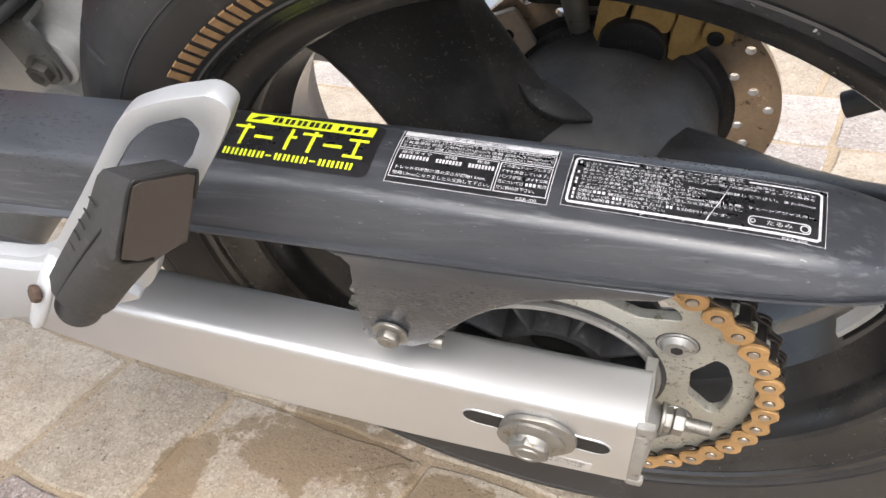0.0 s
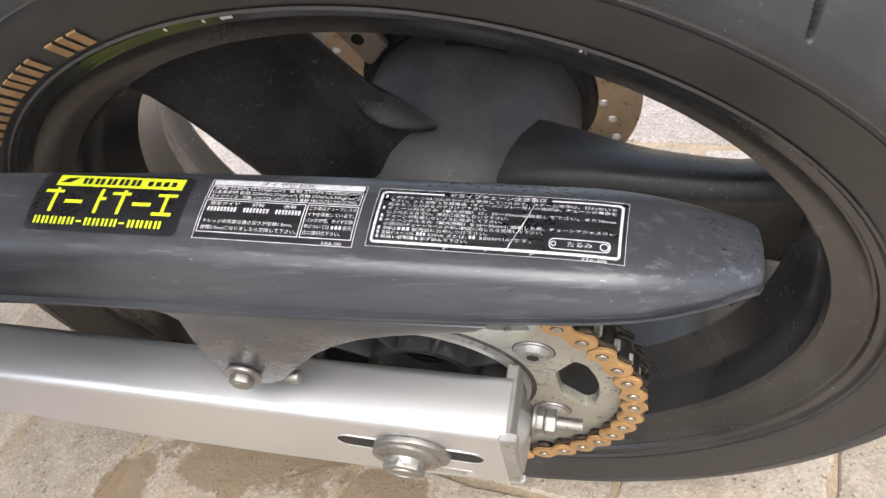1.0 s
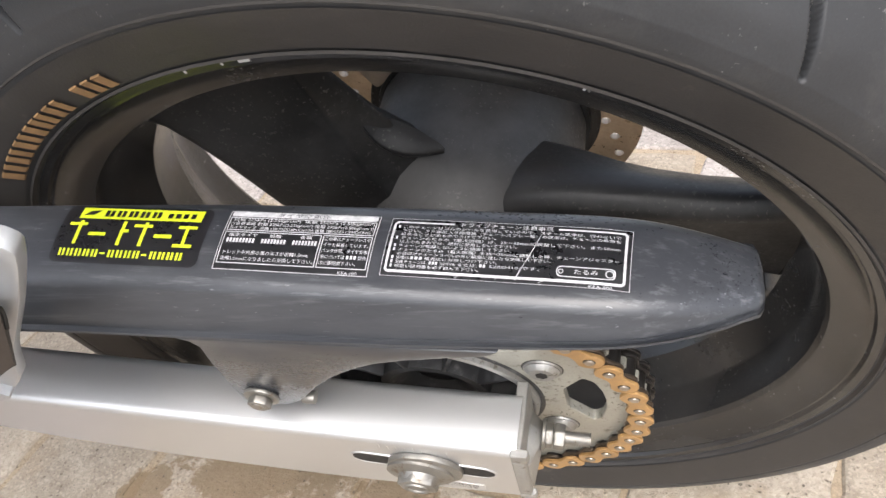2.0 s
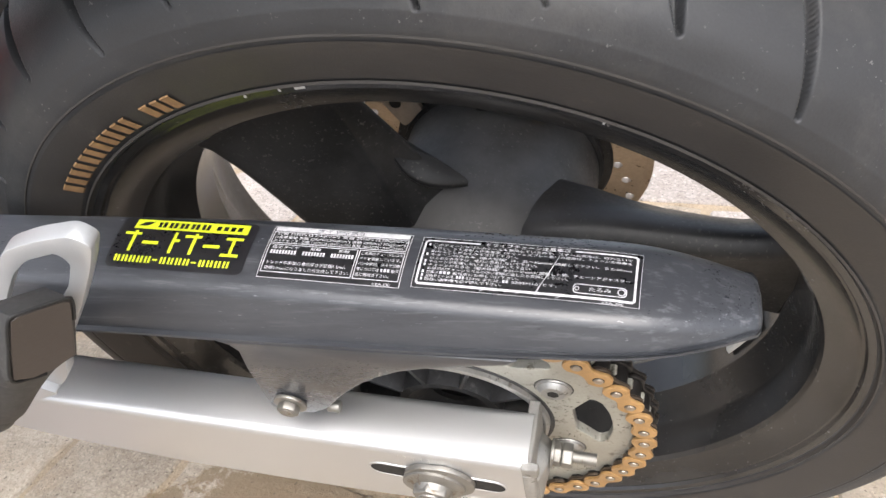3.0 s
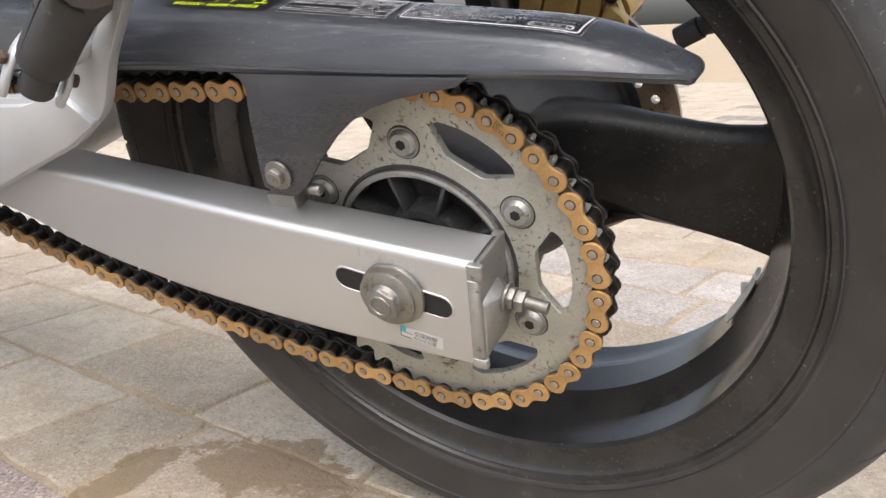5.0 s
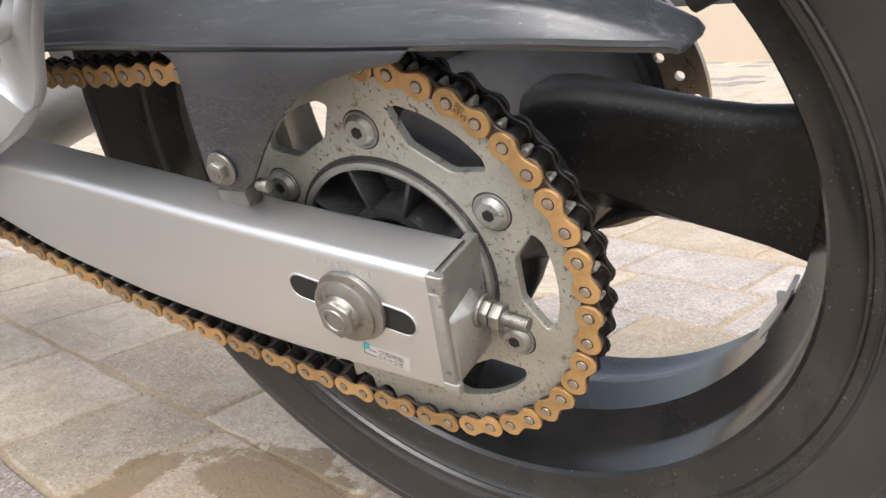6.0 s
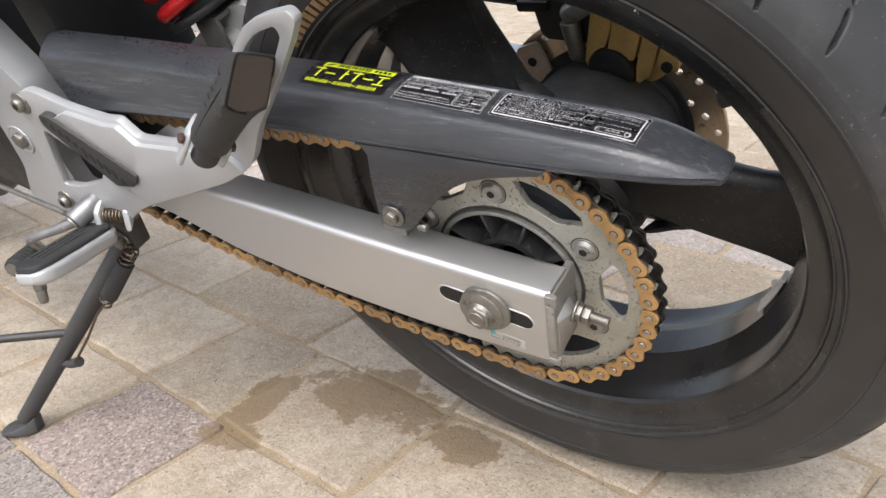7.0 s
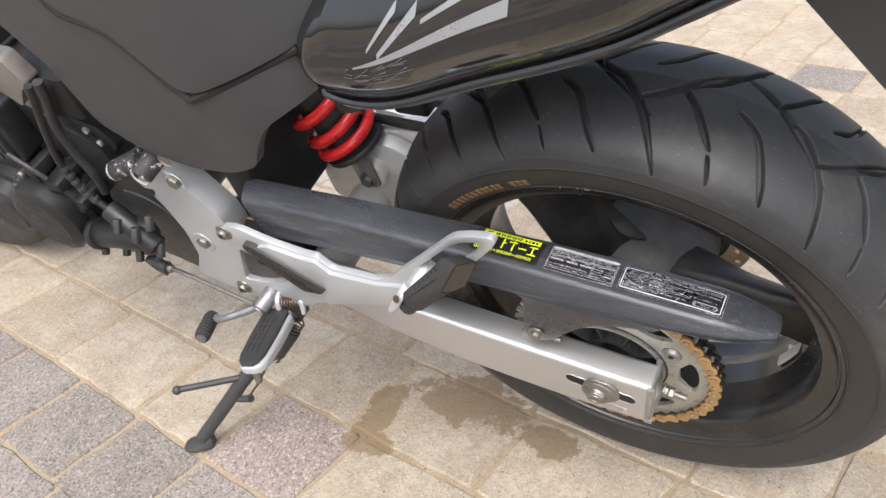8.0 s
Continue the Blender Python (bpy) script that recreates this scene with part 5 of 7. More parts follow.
def build_rider_peg(br):
    a, b = Vector((-0.4185, -0.0715, 0.0180)), Vector((-0.3800, -0.1690, 0.0550))
    d = (b - a).normalized()
    side = Vector((1, 0, 0.05))
    side = (side - d * side.dot(d)).normalized()
    up = d.cross(side).normalized()
    n = (b - a).length

    def at(t, s, u):
        return a + d * (t * n) + side * s + up * u

    # silver body, wider than the pad along its rear edge
    rings = []
    for t, s0, s1, h in ((-0.02, -0.013, 0.016, 0.011), (0.10, -0.017, 0.023, 0.012), (0.55, -0.017, 0.0225, 0.012), (0.88, -0.0150, 0.0200, 0.011), (0.97, -0.012, 0.0160, 0.0095), (1.02, -0.007, 0.0095, 0.007)):
        rings.append([at(t, s, u * h - 0.004) for s, u in ((s0, -0.5), (s0, 0.0), (s0 * 0.9, 0.3), (s1 * 0.92, 0.3), (s1, 0.05), (s1, -0.7), (s1 * 0.75, -1), (s0 * 0.7, -1))])
    peg = part("rider_peg", bevel(loft(rings), 0.0012, 2), "silver", br, "silver rider foot peg with a black rubber pad")
    rings = []
    for t, s0, s1 in ((0.00, -0.012, 0.0125), (0.06, -0.0172, 0.0165), (0.50, -0.0175, 0.0168), (0.84, -0.0158, 0.0150), (0.95, -0.0125, 0.0115), (1.00, -0.0075, 0.006)):
        rings.append([at(t, s, u) for s, u in ((s0, -0.003), (s0, 0.0028), (s0 * 0.88, 0.0042), (s1 * 0.88, 0.0042), (s1, 0.0028), (s1, -0.003))])
    pad = part("peg_pad", bevel(loft(rings), 0.0008, 2), "rubber", peg, "black rubber pad")
    for t in (0.30, 0.46, 0.62):
        part("pad_rib", tube([at(t, -0.0135, 0.0043), at(t + 0.01, 0.0050, 0.0043)], 0.0007, 8), "peg_rubber", pad)
    for s in (-0.009, -0.003, 0.003):
        part("pad_rib", tube([at(0.18, s, 0.0042), at(0.80, s, 0.0042)], 0.0008, 8), "peg_rubber", pad)
    q = at(0.90, 0.002, -0.014)
    bm = cyl(q + up * 0.002, q - up * 0.007, 0.0062, n=6, r=0.0008)
    add(bm, cyl(q - up * 0.007, q - up * 0.020, 0.0050, 0.0042, n=14, r=0.0015))
    part("feeler_bolt", bm, "steel", peg, "zinc feeler bolt")
    # hinge: a silver fork with return spring and pin
    h = Vector((-0.4020, -0.0585, 0.0250))
    for s in (-0.016, 0.016):
        pts = [h + side * s - d * 0.022 + up * 0.014, h + side * s - d * 0.004 + up * 0.008, h + side * s + d * 0.009 - up * 0.004]
        line = smooth_line(pts, 3)
        rings = [[p + side * 0.0034 * i + up * (0.0085 + 0.002 * (k / 6)) * j for i, j in ((-1, -1), (1, -1), (1, 1), (-1, 1))] for k, p in enumerate(line)]
        part("hinge_lug", bevel(loft(rings), 0.002, 2), "silver", br, "silver hinge lug")
    part("hinge_bridge", bevel(loft([[h + side * s - d * 0.020 + up * (0.014 + 0.010 * j) + d * 0.004 * i for i, j in ((-1, -1), (1, -1), (1, 1), (-1, 1))] for s in (-0.019, 0.019)]), 0.003, 2), "silver", br)
    coil = [h + side * (-0.011 + 0.022 * k / 60) + 0.0070 * (math.cos(k * 0.63) * up + math.sin(k * 0.63) * d) for k in range(61)]
    part("return_spring", tube(coil, 0.0012, 6), "inner", br, "dark return spring")
    part("hinge_pin", cyl(h - side * 0.021, h + side * 0.022, 0.0042, n=14, r=0.0006), "steel", br, "steel hinge pin")


def build_shift():
    """Gear lever, its pivot boss, rubber toe piece and linkage rod."""
    j = Vector((-0.436, -0.070, 0.026))
    e = Vector((-0.540, -0.098, -0.026))
    lev = part("gear_lever", tube(smooth_line([j + Vector((0.004, 0.006, 0)), j + Vector((-0.030, -0.020, -0.006)), j + Vector((-0.062, -0.034, -0.014)), e + Vector((0.004, 0.012, 0.004))], 6),
                              [0.0055] * 6 + [0.0048] * 7 + [0.0042] * 6, 12), "lever", bike, "bare metal gear lever")
    w = Vector((0.36, -0.91, 0.22)).normalized()
    s = Vector((-0.550, -0.082, -0.029))
    toe = part("toe_rubber", cyl(s, s + w * 0.046, 0.0095, n=24, r=0.0015), "rubber", lev, "ribbed black toe rubber")
    for k in range(7):
        q = s + w * (0.006 + 0.0054 * k)
        part("rubber_ring", cyl(q, q + w * 0.0030, 0.0108, n=24, r=0.0006), "rubber", toe)
    part("toe_end", cyl(s + w * 0.046, s + w * 0.0475, 0.0068, n=20), "steel", toe, "bright steel end")
    part("lever_boss", cyl((-0.426, -0.048, 0.038), (-0.434, -0.084, 0.031), 0.0112, n=24, r=0.002), "lever", lev, "aluminium pivot boss")
    part("boss_cap", cyl((-0.434, -0.084, 0.031), (-0.4346, -0.0862, 0.0305), 0.0088, n=20, r=0.0006), "steel", lev)
    rod = part("shift_rod", tube([(-0.437, -0.084, 0.042), (-0.575, -0.068, 0.042), (-0.600, -0.068, 0.044)], 0.0030, 12), "steel", bike, "bright steel gear linkage rod")
    part("rod_joint", cyl((-0.598, -0.068, 0.044), (-0.622, -0.068, 0.046), 0.0085, 0.007, n=14, r=0.0012), "rubber", rod, "black rubber joint boot")
    part("lock_nut", cyl((-0.590, -0.068, 0.0433), (-0.597, -0.068, 0.0438), 0.0058, n=6, r=0.0006), "steel", rod)
    part("shift_arm", slab(rounded([(-0.640, 0.050), (-0.612, 0.058), (-0.606, 0.030), (-0.614, 0.020), (-0.634, 0.036)], 0.006), -0.070, -0.060, edge=0.001), "engine_grey", rod, "dark shift arm")


def build_stand():
    """Side stand: round leg with a flattened foot, tang, spring and pivot lug."""
    top, foot = Vector((-0.425, -0.045, -0.015)), Vector((-0.588, -0.196, -0.2030))
    d = (foot - top).normalized()
    leg = part("side_stand", tube([top, top + (foot - top) * 0.3, top + (foot - top) * 0.7, foot], [0.0115, 0.0110, 0.0100, 0.0095], 18), "stand", bike, "black steel side stand resting on the paving")
    # a flat foot lying level on the ground: the world's up in the bike's own axes
    n = Vector((0, math.sin(radians(LEAN_DEG)), math.cos(radians(LEAN_DEG))))
    f = d - n * d.dot(n)
    f.normalize()
    s = n.cross(f)
    c = foot + f * 0.004
    c = c - n * (c.dot(n) + BASE - 0.0012)
    rings = []
    for k, (u, w, h) in enumerate(((-0.020, 0.008, 0.020), (-0.008, 0.014, 0.012), (0.006, 0.0175, 0.006), (0.020, 0.0150, 0.0035), (0.026, 0.008, 0.0025))):
        rings.append([c + f * u + s * w * a + n * (h * b) for a, b in ((-1, 0), (1, 0), (0.85, 1), (-0.85, 1))])
    part("stand_foot", bevel(loft(rings), 0.0015, 2), "stand", leg, "flattened foot")
    m = top + (foot - top) * 0.50
    e = Vector((-0.5714, -0.1820, -0.0800))
    part("stand_tang", tube([m, m + (e - m) * 0.5, e], 0.0046, 12), "stand", leg, "black kick-out tang")
    bm = bmesh.new()
    bmesh.ops.create_icosphere(bm, subdivisions=2, radius=0.0068, matrix=Matrix.Translation(e))
    part("tang_ball", bm, "stand", leg)
    k = top + (foot - top) * 0.66
    peg = k + Vector((0.034, 0.006, 0.004))
    part("spring_peg", tube([k, k + Vector((0.018, 0.003, -0.002)), peg], [0.006, 0.0052, 0.0060], 12), "stand", leg)
    # return spring in its rubber sleeve
    a, b = Vector((-0.402, -0.056, -0.012)), peg + Vector((-0.003, 0, 0.002))
    w = (b - a)
    coil = []
    for i in range(90):
        t = i / 89
        p = a + w * (0.05 + 0.45 * t)
        u = w.normalized().orthogonal().normalized()
        v = w.normalized().cross(u)
        coil.append(p + 0.0068 * (math.cos(i * 0.9) * u + math.sin(i * 0.9) * v))
    sp = part("stand_spring", tube(coil, 0.0013, 6), "inner", leg, "dark return spring")
    part("spring_sleeve", cyl(a + w * 0.16, a + w * 0.44, 0.0092, n=20, r=0.001), "rubber", sp, "black rubber sleeve")
    part("spring_hook", tube([a + w * 0.5, a + w * 0.6 + Vector((-0.004, 0, 0)), a + w * 0.8, b], 0.0015, 8), "inner", sp)
    part("stand_lug", slab(rounded([(-0.438, -0.028), (-0.410, -0.028), (-0.402, 0.016), (-0.436, 0.016)], 0.009), -0.056, -0.036, edge=0.003), "stand", leg, "black pivot lug")
    part("pivot_bolt", bolt_head((-0.424, -0.056, -0.012), (0, -1, 0), 0.009, 0.006, True, 0.012), "steel", leg)


br = build_bracket()
build_pillion_peg(br)
build_rider_peg(br)
build_shift()
build_stand()


# ---- frame plate
def build_frame_plate():
    out = [(-0.578, 0.188), (-0.560, 0.207), (-0.535, 0.224), (-0.512, 0.226), (-0.487, 0.186), (-0.464, 0.150), (-0.461, 0.120), (-0.478, 0.060), (-0.470, -0.010), (-0.505, -0.022),
           (-0.590, 0.002), (-0.560, 0.050), (-0.553, 0.100), (-0.560, 0.150)]
    pl = part("frame_plate", slab(rounded(out, 0.008), -0.0395, -0.005, edge=0.0022, seg=2), "silver", bike, "silver painted frame pivot plate", sharp=10)
    for x, z, r in ((-0.503, 0.205, 0.015), (-0.5283, 0.0864, 0.017)):
        bm = lathe([(r, -0.0399), (r - 0.001, -0.0410), (r - 0.003, -0.0396), (r - 0.005, -0.0380), (0.001, -0.0380)], 36, (x, 0, z))
        part("bolt_recess", bm, "silver", pl)
        part("pivot_bolt", bolt_head((x, -0.0380, z), (0, -1, 0), 0.0095, 0.007, True, 0.0), "steel", pl, "hex pivot bolt")
    # the hole is a near-black disc standing for its shade
    part("plate_hole", cyl((-0.566, -0.0402, 0.176), (-0.566, -0.030, 0.172), 0.0085, n=24), "dark", pl)


build_frame_plate()


# ---- shock absorber
def build_shock():
    lo, hi = Vector((-0.330, 0.103, 0.119)), Vector((-0.405, 0.100, 0.325))
    d = (hi - lo).normalized()
    u = d.orthogonal().normalized()
    v = d.cross(u)
    sh = part("shock_absorber", cyl(lo + d * 0.047, hi, 0.024, n=28), "engine", bike, "rear shock absorber with a red coil spring")
    n = 220
    coil = []
    for k in range(n):
        t = k / (n - 1)
        a = 2 * math.pi * 6.0 * t + 1.4
        coil.append(lo + d * (0.0560 + 0.200 * t ** 1.4) + 0.0360 * (math.cos(a) * u + math.sin(a) * v))
    part("coil_spring", tube(coil, 0.0074, 14), "red", sh, "bright red coil spring")
    part("spring_seat", cyl(lo + d * 0.040, lo + d * 0.0485, 0.0395, n=44, r=0.003), "rubber", sh, "dark lower spring seat")
    part("bump_sleeve", cyl(lo + d * 0.047, lo + d * 0.17, 0.0260, 0.0275, n=28), "rubber", sh)
    # fork-shaped lower mount with its bolt and bush
    for y0 in (0.085, 0.117):
        bm = slab(rounded([(-0.345, 0.106), (-0.316, 0.106), (-0.318, 0.158), (-0.350, 0.158)], 0.009), y0, y0 + 0.004, edge=0.0012)
        part("clevis", bm, "cap", sh, "aluminium clevis plate")
    part("clevis_bridge", box(0.030, 0.036, 0.006, 0.002, at=(-0.334, 0.103, 0.156)), "cap", sh)
    part("clevis_bolt", bolt_head((-0.330, 0.085, 0.120), (0, -1, 0), 0.0085, 0.006, True, 0.0115), "steel", sh, "hex clevis bolt")
    part("shock_boss", cyl((-0.330, 0.090, 0.120), (-0.330, 0.150, 0.120), 0.0200, n=32, r=0.003), "cast", sh, "round aluminium mount")


build_shock()


# ---- body panels
def panel(outline, y_of, thick, edge, cuts=3):
    """A curved panel: an (x, z) outline, bent by y_of(x, z)."""
    bm = slab(outline, 0.0, thick, edge=edge, seg=3)
    for _ in range(cuts):
        long = [e for e in bm.edges if e.calc_length() > 0.03]
        if long:
            bmesh.ops.subdivide_edges(bm, edges=long, cuts=1)
            bmesh.ops.triangulate(bm, faces=[f for f in bm.faces if len(f.verts) > 4])
    for q in bm.verts:
        q.co.y += y_of(q.co.x, q.co.z)
    return bm


def cover_y(x, z):
    t = z - 0.26
    return -0.047 - 0.10 * t + 0.55 * t * t + 0.5 * max(0.0, x + 0.36) ** 2 * 4 * (1 if x > -0.36 else 0)


def build_panels():
    low = [(-0.80, 0.52), (-0.70, 0.47), (-0.600, 0.430), (-0.560, 0.375), (-0.548, 0.300), (-0.505, 0.262), (-0.441, 0.246), (-0.380, 0.252), (-0.336, 0.272), (-0.322, 0.300), (-0.298, 0.330), (-0.250, 0.357), (-0.215, 0.378),
           (-0.205, 0.405), (-0.240, 0.408), (-0.346, 0.367), (-0.376, 0.366), (-0.431, 0.426), (-0.488, 0.445), (-0.502, 0.463), (-0.53, 0.52), (-0.62, 0.60), (-0.78, 0.60)]
    cov = part("side_cover", panel(rounded(low, 0.015), cover_y, 0.014, 0.004), "cover", bike, "matt black textured side cover", sharp=60)
    upp = [(-0.500, 0.470), (-0.486, 0.455), (-0.430, 0.436), (-0.374, 0.376), (-0.348, 0.376), (-0.238, 0.416), (-0.206, 0.436), (-0.160, 0.500), (-0.20, 0.60), (-0.60, 0.62), (-0.525, 0.525)]
    part("seat_panel", panel(rounded(upp, 0.012), lambda x, z: cover_y(x, z) - 0.005, 0.014, 0.005), "cover", bike, "matt black panel below the seat", sharp=60)
    # flush near-black tube paints the shade of the gap between the panels
    seam = [(-0.53, 0.52), (-0.502, 0.467), (-0.487, 0.450), (-0.431, 0.431), (-0.375, 0.371), (-0.347, 0.371), (-0.239, 0.412), (-0.205, 0.425), (-0.160, 0.49)]
    part("panel_seam", tube(smooth_line([(x, cover_y(x, z) - 0.0015, z) for x, z in seam], 5), 0.0042, 8), "dark", cov)
    x, z = -0.4842, 0.2497
    bm = lathe([(0.010, -0.0005), (0.008, 0.0012), (0.0062, 0.0005), (0.001, 0.0005)], 24, (x, cover_y(x, z), z))
    part("cover_screw", bm, "steel", cov, "screw in a shallow recess")
    # plain near-black blocks, added so that the gaps behind the panels look shaded
    part("pivot_block", box(0.14, 0.05, 0.09, 0.01, at=(-0.440, 0.004, 0.070)), "dark", bike, "near-black filler that darkens the gap at the swing arm pivot")
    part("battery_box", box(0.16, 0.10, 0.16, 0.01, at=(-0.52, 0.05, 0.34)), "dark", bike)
    part("inner_fender", box(0.05, 0.14, 0.20, 0.012, at=(-0.435, 0.06, 0.20)), "dark", bike, "near-black filler that darkens the gap behind the frame plate")


def build_tail():
    """Gloss black tail cowl, rising to the rear, with a dark lower lip."""
    low = [(-0.262, 0.392), (-0.245, 0.368), (-0.205, 0.352), (-0.150, 0.359), (-0.060, 0.395), (0.045, 0.434), (0.10, 0.462), (0.20, 0.520), (0.30, 0.58)]
    line = smooth_line([(x, 0, z) for x, z in low], 6)
    rings, lip, grid = [], [], []
    n = len(line)
    for k, p in enumerate(line):
        t = k / (n - 1)
        front = min(1.0, (k + 0.3) / 9.0)
        y0 = 0.045 - 0.075 * front ** 0.5 + 0.05 * max(0, t - 0.55)
        h = 0.05 + 0.12 * min(1.0, k / 12)
        grid.append((p, y0, h))
        ring = []
        for j in range(15):
            g = j / 14
            ring.append((p.x + 0.10 * g * h / 0.17 * 0.3, y0 - 0.012 * math.sin(math.pi * min(1, g * 1.15)) + 0.10 * g ** 3 + 0.020 * (1 - g) ** 6, p.z + h * g))
        ring += [(p.x + 0.03, CY, p.z + h), (p.x + 0.02, CY, p.z + 0.02)]
        rings.append(ring)
        lip.append(Vector((p.x, y0 + 0.014, p.z + 0.001)))
    tail = part("tail_cowl", loft(rings), "gloss", bike, "gloss black tail cowl with scratches", sharp=50)
    part("cowl_lip", tube(lip, 0.0048, 10), "gloss", tail, "black lower lip")
    part("under_tray", loft([[(q.x, q.y + 0.006, q.z + 0.004), (q.x, CY + 0.08, q.z + 0.004), (q.x, CY + 0.08, q.z + 0.03), (q.x, q.y + 0.006, q.z + 0.03)] for q in lip[4:]]), "rubber", tail, "black under tray")

    def on_tail(t, g):
        k = min(n - 2, int(t * (n - 1)))
        f = t * (n - 1) - k
        q = []
        for p, y0, h in grid[k:k + 2]:
            q.append(Vector((p.x + 0.10 * g * h / 0.17 * 0.3, y0 - 0.012 * math.sin(math.pi * min(1, g * 1.15)) + 0.10 * g ** 3 + 0.020 * (1 - g) ** 6, p.z + h * g)))
        return q[0] * (1 - f) + q[1] * f + Vector((0, -0.0007, -0.0002))

    def stroke(a, b, w0, w1, m=12):
        bm = bmesh.new()
        last = None
        for i in range(m + 1):
            s = i / m
            t, g, w = a[0] + (b[0] - a[0]) * s, a[1] + (b[1] - a[1]) * s, w0 + (w1 - w0) * s
            pair = [bm.verts.new(on_tail(t, g - w / 2)), bm.verts.new(on_tail(t, g + w / 2))]
            if last:
                bm.faces.new((last[0], pair[0], pair[1], last[1]))
            last = pair
        return bm

    for a, b, w0, w1 in (((0.318, 0.352), (0.540, 0.440), 0.012, 0.075), ((0.352, 0.435), (0.400, 0.600), 0.020, 0.050), ((0.372, 0.400), (0.432, 0.560), 0.030, 0.060), ((0.440, 0.500), (0.560, 0.600), 0.02, 0.05)):
        part("decal_stripe", stroke(a, b, w0, w1), "decal", tail, "silver decal stripe")
    rng = random.Random(3)
    for k in range(34):
        t, g = 0.285 + 0.125 * rng.random(), 0.235 + 0.10 * rng.random()
        bm = stroke((t, g), (t + rng.uniform(0.008, 0.03), g + rng.uniform(-0.012, 0.03)), 0.0010, 0.0045, 4)
        part("scratch", bm, "scratch", tail)
    for t, w in ((0.46, 0.05), (0.53, 0.04), (0.60, 0.03)):
        part("scratch", stroke((t, 0.020), (t + w, 0.026), 0.004, 0.012, 6), "scratch", tail)
    return tail


build_panels()
build_tail()


def build_fender():
    bm = loft([[(0.1785 + 0.81 * t, 0.045, 0.4275 - 1.0 * t), (0.42 + 0.3 * t, 0.045, 0.4275 - t), (0.42 + 0.3 * t, 0.180, 0.4275 - t), (0.1785 + 0.81 * t, 0.180, 0.4275 - t)] for t in (-0.12, -0.06, 0.0, 0.03, 0.06, 0.09)])
    part("rear_mudguard", bm, "cover", bike, "dark grey plastic rear mudguard")


build_fender()


# ---- front wheel, of which only the rear edge of the tyre is seen past the engine
def build_front_wheel():
    c = (-1.42, CY, -0.012)
    prof = [(0.215, -0.045), (0.232, -0.055), (0.255, -0.060), (0.275, -0.054), (0.290, -0.034), (0.297, 0.0), (0.290, 0.034), (0.275, 0.054), (0.255, 0.060), (0.232, 0.055), (0.215, 0.045), (0.205, 0.0)]
    wheel = part("front_wheel", lathe([(0.190, -0.038), (0.216, -0.046), (0.220, -0.044), (0.207, -0.020), (0.207, 0.020), (0.220, 0.044), (0.216, 0.046), (0.190, 0.038)], 72, c, closed=True), "rim", bike, "black front wheel")
    part("front_tyre", lathe(prof, 96, c, closed=True), "sidewall", wheel, "dark brownish front tyre")
    part("front_hub", cyl((c[0], c[1] - 0.050, c[2]), (c[0], c[1] + 0.050, c[2]), 0.035, n=28, r=0.004), "rim", wheel)
    for k in range(3):
        a = radians(30 + 120 * k)
        bm = loft([[Vector((c[0] + r * math.cos(a) - w * i * math.sin(a), c[1] + 0.022 * j, c[2] + r * math.sin(a) + w * i * math.cos(a))) for i, j in ((-1, -1), (1, -1), (1, 1), (-1, 1))] for r, w in ((0.030, 0.020), (0.120, 0.026), (0.200, 0.038))])
        part("front_spoke", bevel(bm, 0.004, 2), "spoke", wheel)


build_front_wheel()


